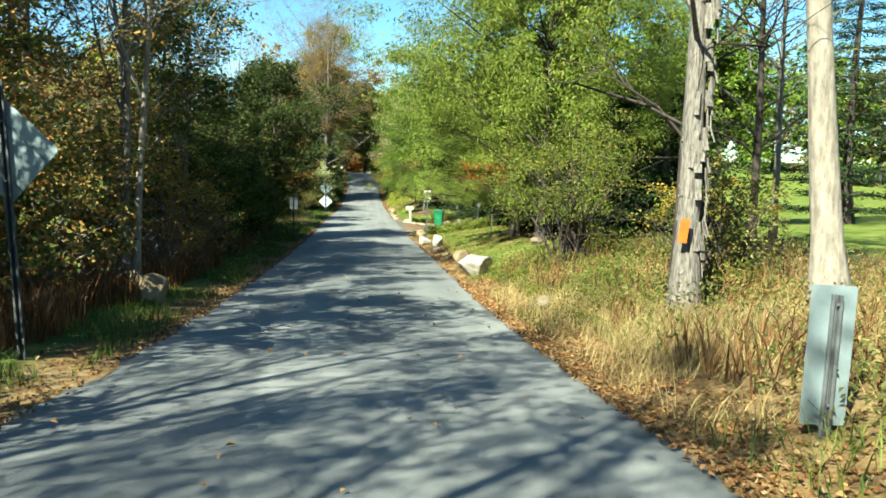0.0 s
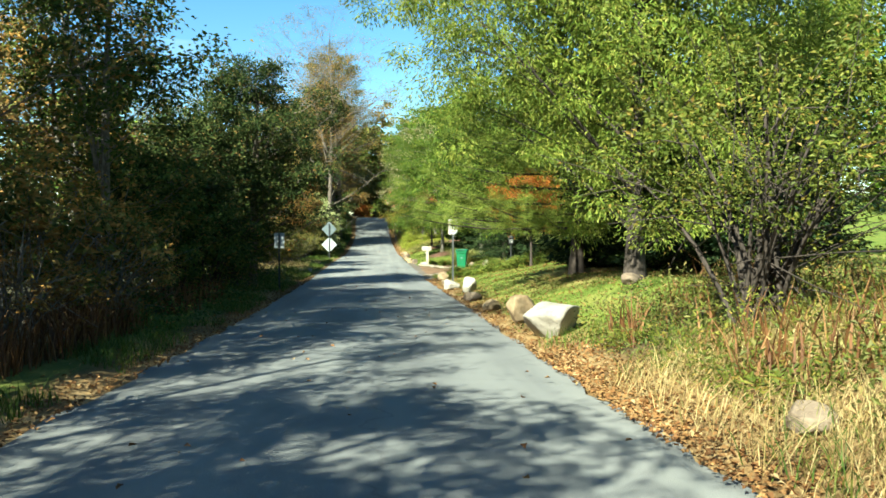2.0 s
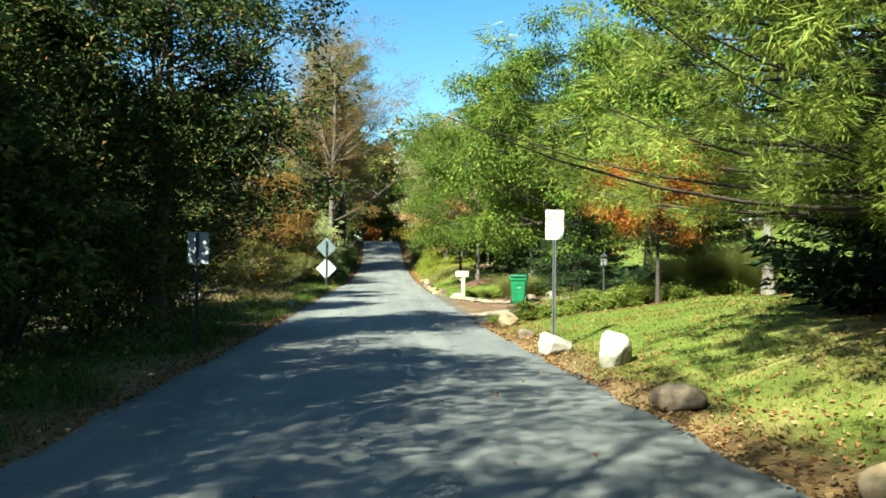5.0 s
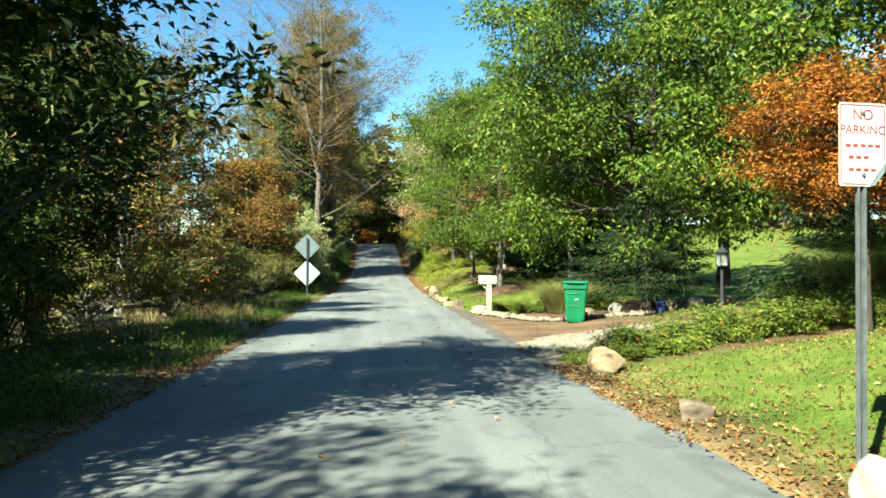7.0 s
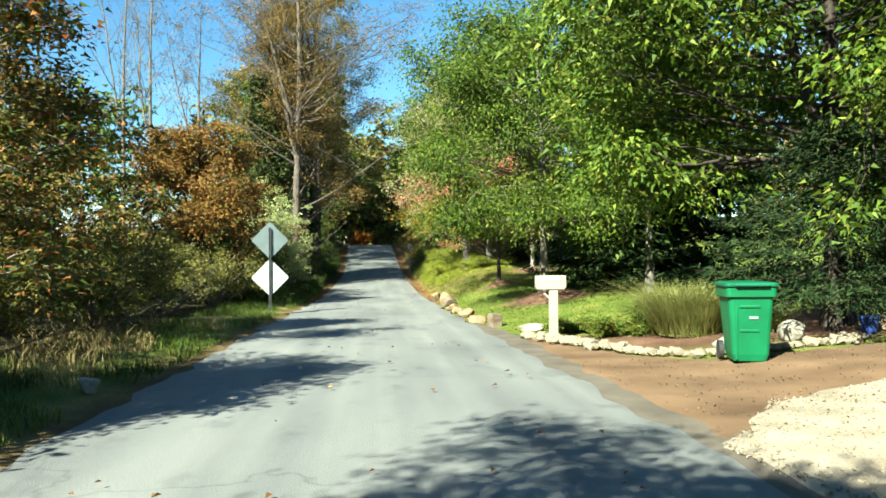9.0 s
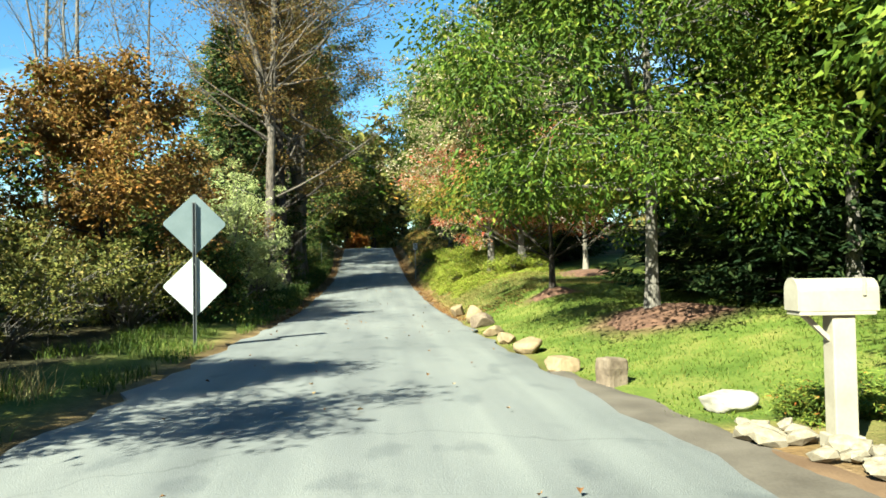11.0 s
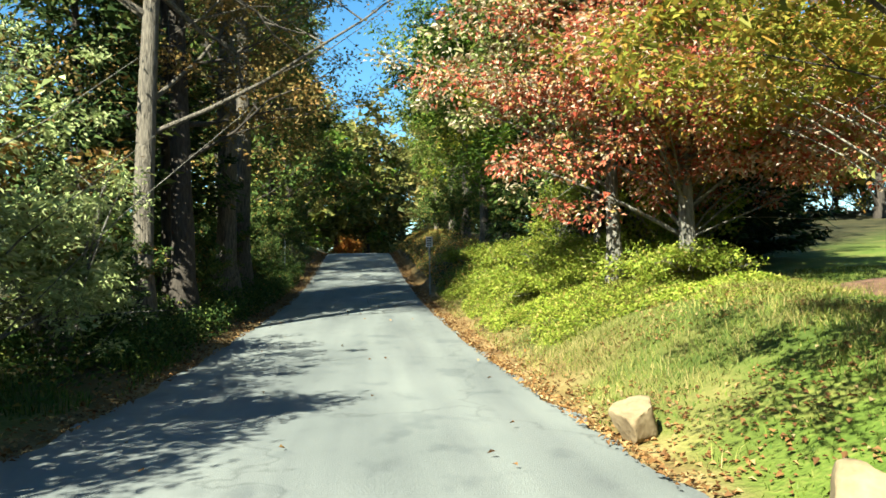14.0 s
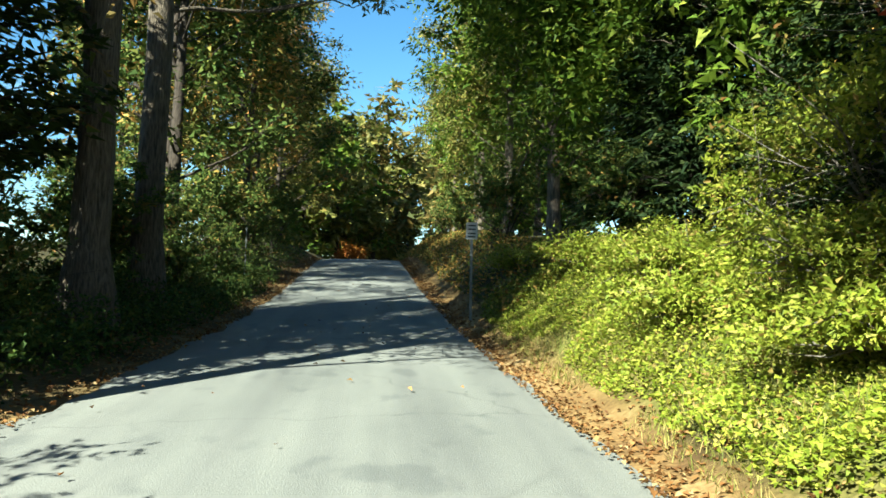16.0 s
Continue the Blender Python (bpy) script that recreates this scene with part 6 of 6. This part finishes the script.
bmesh.ops.recalc_face_normals(bm, faces=bm.faces)
body = part("box", bm, cream, mb)
bm = bmesh.new()
door = [bm.verts.new((-0.312, y * 1.06, 0.92 + 0.003 + z * 1.02)) for y, z in prof]
door2 = [bm.verts.new((-0.300, y * 1.06, 0.92 + 0.003 + z * 1.02)) for y, z in prof]
bm.faces.new(door)
bm.faces.new(door2[::-1])
for k in range(len(prof)):
    bm.faces.new((door[k], door2[k], door2[(k + 1) % len(prof)], door[(k + 1) % len(prof)]))
bmesh.ops.recalc_face_normals(bm, faces=bm.faces)
part("door", bm, cream, body)
part("shelf", box(bmesh.new(), (0.5, 0.2, 0.025), (-0.05, 0, 0.905), None, 0.004), cream, mb)
part("bracket", box(bmesh.new(), (0.26, 0.05, 0.03), (-0.14, 0, 0.80), (0, 45, 0), 0.004), cream, mb)
part("base_collar", box(bmesh.new(), (0.21, 0.21, 0.10), (0, 0, 0.05), None, 0.01), cream, mb)
part("flag", box(bmesh.new(), (0.02, 0.008, 0.12), (0.12, -0.108, 1.08), None, 0.002), cream, body)

wb = thing("wheeled_bin", "green plastic wheeled bin with closed lid at the drive edge", "wheeled bin", (4.40, 47.45, gz(4.40, 47.45) + 0.02), -14)
bm = bmesh.new()
rings = [(0.20, 0.24, 0.02), (0.22, 0.26, 0.10), (0.268, 0.322, 0.80), (0.271, 0.326, 0.81), (0.30, 0.36, 0.82), (0.30, 0.365, 0.93), (0.29, 0.355, 0.935), (0.29, 0.355, 0.95)]
loops = []
for a, b, z in rings:
    loops.append([bm.verts.new((x, y, z)) for x, y in rounded(2 * a, 2 * b, 0.05, 3)])
for lo, hi in zip(loops, loops[1:]):
    n = len(lo)
    for k in range(n):
        bm.faces.new((lo[k], lo[(k + 1) % n], hi[(k + 1) % n], hi[k]))
bm.faces.new(loops[0][::-1])
bm.faces.new(loops[-1])
bmesh.ops.recalc_face_normals(bm, faces=bm.faces)
part("body", bm, bin_green, wb)
for nm, sz, at in (("grab_rail", (0.24, 0.022, 0.03), (-0.02, -0.318, 0.70)), ("grab_rail", (0.22, 0.022, 0.03), (-0.02, -0.288, 0.40)), ("rib", (0.025, 0.02, 0.66), (-0.17, -0.285, 0.37))):
    ob = part(nm, box(bmesh.new(), sz, at, (5, 0, 0) if nm == "rib" else None, 0.006), bin_green, wb)
part("label_plate", box(bmesh.new(), (0.11, 0.006, 0.035), (0.03, -0.308, 0.56), None, 0.002), sign_back, wb, "small pale plate")
bm = bmesh.new()
rings = [(0.315, 0.375, 0.945), (0.32, 0.38, 0.95), (0.32, 0.38, 0.975), (0.31, 0.37, 0.99), (0.12, 0.2, 1.01)]
loops = [[bm.verts.new((x, y - 0.01, z)) for x, y in rounded(2 * a, 2 * b, 0.06, 3)] for a, b, z in rings]
for lo, hi in zip(loops, loops[1:]):
    n = len(lo)
    for k in range(n):
        bm.faces.new((lo[k], lo[(k + 1) % n], hi[(k + 1) % n], hi[k]))
bm.faces.new(loops[0][::-1])
bm.faces.new(loops[-1])
bmesh.ops.recalc_face_normals(bm, faces=bm.faces)
part("lid", bm, bin_lid, wb)
part("lid_handle", box(bmesh.new(), (0.40, 0.05, 0.03), (0, -0.40, 0.965), None, 0.01), bin_lid, wb)
part("handle", rod(bmesh.new(), (-0.24, 0.42, 0.98), (0.24, 0.42, 0.98), 0.018), bin_green, wb)
for s in (-1, 1):
    part("wheel", rod(bmesh.new(), (s * 0.24, 0.25, 0.11), (s * 0.30, 0.25, 0.11), 0.125, sides=20), rubber, wb)
    part("bracket", box(bmesh.new(), (0.03, 0.1, 0.05), (s * 0.22, 0.38, 0.96), None, 0.006), bin_green, wb)

lp = thing("lamp_post", "black lantern lamp post at the back of the bed", "lamp post", (6.3, 43.55, gz(6.3, 43.55)), 10)
part("base", rod(bmesh.new(), (0, 0, 0), (0, 0, 0.18), 0.07, 0.045, 12), black_metal, lp)
part("pole", rod(bmesh.new(), (0, 0, 0.15), (0, 0, 1.15), 0.036, 0.03, 12), black_metal, lp)
lan = part("lantern_frame", box(box(bmesh.new(), (0.17, 0.17, 0.02), (0, 0, 1.17)), (0.2, 0.2, 0.02), (0, 0, 1.42)), black_metal, lp)
for sx in (-1, 1):
    for sy in (-1, 1):
        part("bar", rod(bmesh.new(), (sx * 0.075, sy * 0.075, 1.17), (sx * 0.09, sy * 0.09, 1.42), 0.009, sides=6), black_metal, lan)
part("glass", box(bmesh.new(), (0.13, 0.13, 0.22), (0, 0, 1.295)), lamp_glass, lan)
part("roof", rod(bmesh.new(), (0, 0, 1.43), (0, 0, 1.54), 0.14, 0.02, 8), black_metal, lp)
part("finial", rod(bmesh.new(), (0, 0, 1.53), (0, 0, 1.60), 0.02, 0.008, 8), black_metal, lp)

tag = thing("trail_tag", "orange plastic tag hung on the shaggy trunk", "marker tag", (4.14, 9.72, 2.5), -18)
part("sheet", box(bmesh.new(), (0.12, 0.02, 0.30), (0, 0, 0), (0, 6, 0), 0.006), orange_plastic, tag)
part("strap", box(bmesh.new(), (0.10, 0.03, 0.03), (0.02, 0.01, 0.16), None, 0.004), orange_plastic, tag)

sb = thing("stone_bench", "pale stone bench on two pedestals far under the trees", "bench", (21.3, 50.2, gz(21.3, 50.2)), 8)
part("slab", box(bmesh.new(), (1.35, 0.42, 0.10), (0, 0, 0.58), None, 0.02), stone_border, sb)
for sx in (-1, 1):
    pd = part("pedestal", box(box(bmesh.new(), (0.30, 0.34, 0.50), (sx * 0.5, 0, 0.27), None, 0.02), (0.36, 0.40, 0.07), (sx * 0.5, 0, 0.035), None, 0.01), stone_border, sb)
pl = thing("plant_pot", "small blue plastic pot at the foot of the oak", "plant pot", (7.12, 49.05, gz(7.12, 49.05)), 0)
bm = bmesh.new()
bmesh.ops.create_cone(bm, cap_ends=True, segments=20, radius1=0.10, radius2=0.14, depth=0.26, matrix=Matrix.Translation((0, 0, 0.13)))
part("body", bm, blue_plastic, pl)
bm = bmesh.new()
bmesh.ops.create_cone(bm, cap_ends=True, segments=20, radius1=0.155, radius2=0.155, depth=0.035, matrix=Matrix.Translation((0, 0, 0.25)))
part("rim", bm, blue_plastic, pl)


# ---- grass, weeds and fallen leaves ----
def scatter(n, x0, x1, y0, y1, rg, keep=None, right=None):
    x, y = x0 + (x1 - x0) * rg.random(n), y0 + (y1 - y0) * rg.random(n)
    if right is True:
        x = x + edge_r(y)
    elif right is False:
        x = edge_l(y) - x
    if keep is not None:
        m = keep(x, y)
        x, y = x[m], y[m]
    on_road = (x > edge_l(y)) & (x < edge_r(y))
    return np.stack([x, y, np.where(on_road, road_z(y) + 0.01, ground_z(x, y) - 0.01)], 1)


def stuff(name, label, category, me):
    return tagged(new(name, me), label, category, kind="stuff")


def patchy(x, y, k, cut):
    return np.sin(1.9 * x + 0.8 * y + k) + np.sin(0.7 * x - 1.7 * y + 2 * k) + 0.6 * np.sin(3.1 * x + 2.3 * y + 3 * k) > cut


rg = np.random.RandomState(400)
stuff("dry_grass", "tall straw-coloured dry grass on the verge", "grass", blades_mesh("dry_grass", scatter(80000, 0.2, 7.0, 0.5, 15.6, rg, lambda x, y: patchy(x, y, 0, -1.0) & (rg.random(len(x)) < 0.35 + 0.6 * smooth01((x - edge_r(y) - 0.3) / 0.8)) & ((y > 5.1) | (x > 3.5)), True), 0.23, straw_mat, rg, 0.0032, 1.5, 1.4, wind=(0.25, -0.15)))
stuff("verge_grass", "green grass tufts among the straw", "grass", blades_mesh("verge_grass", scatter(15000, 0.2, 6.0, 0.5, 19.0, rg, lambda x, y: patchy(x, y, 13, 0.7), True), 0.22, grass_mat, rg, 0.0045, 1.2, 1.1))
stuff("russet_grass", "reddish brown dry weeds on the verge", "grass", blades_mesh("russet_grass", scatter(7000, 1.0, 7.5, 2.0, 19.0, rg, lambda x, y: patchy(x, y, 2, 0.2), True), 0.5, russet_mat, rg, 0.011, 0.6, 0.9))
pts = scatter(30000, 0.9, 7.5, 1.0, 19.5, rg, lambda x, y: patchy(x, y, 4, -0.4), True)
pts[:, 2] += 0.55 * rg.random(len(pts)) ** 1.3
stuff("verge_weeds", "leafy olive weeds mixed in the dry grass", "weeds", leaves_mesh("verge_weeds", pts, 0.075, weed_mat, rg, 0.4, 0.0, 0.2))
pts = scatter(34000, 0.7, 4.4, 10.0, 18.6, rg, lambda x, y: patchy(x, y, 15, -0.6), True)
pts[:, 2] += 0.75 * rg.random(len(pts)) * (0.55 + 0.45 * np.sin(2.1 * pts[:, 0] + 0.4) * np.sin(1.7 * pts[:, 1]))
stuff("verge_weeds", "grey-green weeds growing before the boulder", "weeds", leaves_mesh("verge_weeds", pts, 0.07, leaf_bush, rg, 0.28, -0.4, 0.1, plain=True))
stuff("verge_grass", "green grass on the thicket verge", "grass", blades_mesh("verge_grass", scatter(44000, 0.2, 2.2, 4.0, 74.0, rg, lambda x, y: patchy(x, y, 5, -0.2), False), 0.16, grass_mat, rg, 0.005, 1.0, 1.0))
stuff("dry_grass", "russet dry grass along the thicket", "grass", blades_mesh("dry_grass", scatter(14000, 1.2, 3.2, 4.0, 30.0, rg, lambda x, y: patchy(x, y, 7, 0.0), False), 0.5, russet_mat, rg, 0.010, 0.5, 0.9))
stuff("dry_grass", "pale dry grass before the hedgerow", "grass", blades_mesh("dry_grass", scatter(7000, 0.7, 3.2, 43.0, 55.0, rg, lambda x, y: patchy(x, y, 8, 0.2), False), 0.26, straw_mat, rg, 0.004, 1.1, 1.0))
stuff("woodland_weeds", "low dark leafy weeds under the roadside trees", "weeds", leaves_mesh("woodland_weeds", (lambda p: p + np.stack([0 * p[:, 0], 0 * p[:, 0], 0.5 * rg.random(len(p))], 1))(scatter(34000, 0.5, 4.0, 20.0, 112.0, rg, lambda x, y: (y < 42) | (y > 64), False)), 0.08, leaf_dark, rg, 0.5, 0.0, 0.3))


pts = scatter(42000, 0.35, 3.8, 71.0, 96.0, rg, lambda x, y: patchy(x, y, 17, -1.6), False)
pts[:, 2] += 0.55 * rg.random(len(pts)) ** 1.4
stuff("woodland_weeds", "dense dark green undergrowth below the roadside trees", "weeds", leaves_mesh("woodland_weeds", pts, 0.075, undergrowth_mat, rg, 0.55, 0.0, 0.3))


def on_lawn(x, y):
    s = x - edge_r(y)
    drive = (y > 39.5 + 0.2 * (x - 2)) & (y < 52.6)
    rings = ((x - 4.5) ** 2 + (y - 58.9) ** 2 < 1.7) | ((x - 4) ** 2 + (y - 64.9) ** 2 < 0.5) | ((x - 6.3) ** 2 + (y - 70.2) ** 2 < 1.2)
    return (s > 0.35 + 0.3 * np.sin(2 * y)) & ~drive & ~rings & (((x - 8.5) / 4.4) ** 2 + ((y - 30.5) / 3.8) ** 2 > 0.8)


stuff("lawn_grass", "short mown green lawn grass", "grass", blades_mesh("lawn_grass", scatter(38000, 0.2, 6.5, 18.5, 39.5, rg, on_lawn, True), 0.042, lawn_mat, rg, 0.006, 0.9, 0.9))
stuff("lawn_grass", "short mown green lawn grass", "grass", blades_mesh("lawn_grass", scatter(44000, 0.1, 6.5, 52.0, 74.0, rg, on_lawn, True), 0.042, lawn_mat, rg, 0.006, 0.9, 0.9))
pts = scatter(130000, 0.5, 4.2, 70.0, 86.0, rg, lambda x, y: patchy(x, y, 11, -1.7 + 2.0 * smooth01((1.0 - x + edge_r(y)) / 0.7) + 1.6 * smooth01((2.0 - x + edge_r(y)) / 0.8) * smooth01((73.5 - y) / 2)), True)
pts[:, 2] += 0.02 + 0.36 * rg.random(len(pts)) * smooth01((pts[:, 1] - 70) / 4) * np.clip(0.4 + 0.35 * np.sin(3.3 * pts[:, 0] + 1.1 * pts[:, 1]) + 0.35 * np.sin(4.1 * pts[:, 1] - 2.0 * pts[:, 0]), 0.1, 1.2)
stuff("bank_ivy", "bright yellow-green leafy groundcover on the bank", "groundcover", leaves_mesh("bank_ivy", pts, 0.045, leaf_ivy, rg, 0.7, 0.0, 0.45, plain=True))
stuff("verge_grass", "yellowing long grass on the bank", "grass", blades_mesh("verge_grass", scatter(48000, 0.3, 4.0, 66.5, 86.0, rg, lambda x, y: patchy(x, y, 21, -0.8), True), 0.10, bank_grass_mat, rg, 0.0028, 1.3, 1.2))
pts = scatter(12000, 0.6, 3.0, 84.0, 125.0, rg, None, True)
pts[:, 2] += 0.02 + 0.3 * rg.random(len(pts))
stuff("bank_weeds", "shaded leafy weeds on the far bank", "weeds", leaves_mesh("bank_weeds", pts, 0.1, leaf_thicket, rg, 0.6, 0.0, 0.4))


rg2 = np.random.RandomState(12)
pebbles = []
for x0, x1, y0, y1, n in ((2.4, 9.0, 43.6, 48.4, 900),):
    p = scatter(n, x0, x1, y0, y1, rg2, lambda x, y: (x > edge_r(y) + 0.1) & (y > 40.2 + 0.75 * (x - 2.2)))
    p[:, 2] += 0.04
    pebbles.append(p)
stuff("gravel", "loose pale pebbles on the drive", "gravel", leaves_mesh("gravel", np.concatenate(pebbles), 0.028, drive_mat, rg2, 0.8, 0.0, 0.5, None, 0.8, 0.35))


p = scatter(16000, 2.2, 9.0, 41.1, 45.7, rg2, lambda x, y: (y > np.interp(x, [2.2, 2.95, 3.7, 5.1, 7.4, 9.2], [41.0, 41.4, 43.0, 44.1, 44.95, 45.3])) & (y < np.interp(x, [2.2, 2.6, 3.5, 5.2, 9.2], [43.4, 43.9, 45.1, 45.5, 45.75])))
p[:, 2] += 0.03
stuff("gravel", "pale cream crushed stone at the mouth of the drive", "gravel", leaves_mesh("gravel", p, 0.028, stone_border, rg2, 0.8, 0.0, 0.4, None, 0.9, 0.35))


def litter(label, pts, size=0.052):
    pts[:, 2] += 0.025 + 0.02 * rg.random(len(pts))
    stuff("fallen_leaves", label, "fallen leaves", leaves_mesh("fallen_leaves", pts, size, litter_mat, rg, 0.75, 0.0, 0.75, None, 0.6, 0.25))


litter("brown fallen leaves along the grassy road edge", scatter(28000, -0.12, 1.4, 0.0, 40.0, rg, lambda x, y: rg.random(len(x)) < np.where(y > 18, 0.36, 1.0) * np.exp(-(((x - edge_r(y)) / 0.8) ** 2)), True))
litter("brown fallen leaves along the thicket edge", scatter(26000, -0.12, 1.3, 2.0, 125.0, rg, lambda x, y: (rg.random(len(x)) < np.exp(-(((edge_l(y) - x) / 0.6) ** 2))) & ((y < 42) | (y > 66)), False))
litter("brown fallen leaves on the foot of the bank", scatter(34000, -0.12, 1.6, 66.0, 125.0, rg, lambda x, y: rg.random(len(x)) < np.exp(-(((x - edge_r(y)) / 0.38) ** 2)), True))
litter("scattered fallen leaves on the lawn", scatter(6000, 0.3, 8.0, 17.0, 40.0, rg, None, True), 0.055)
litter("tan fallen leaves scattered over the bank", scatter(6500, 0.4, 4.5, 65.0, 79.0, rg, lambda x, y: patchy(x, y, 25, -0.3), True), 0.05)
road_pts = scatter(260, -2.3, 1.9, 2.0, 100.0, rg)
road_pts[:, 2] = road_z(road_pts[:, 1]) + 0.03
litter("a few stray leaves on the asphalt", road_pts, 0.055)
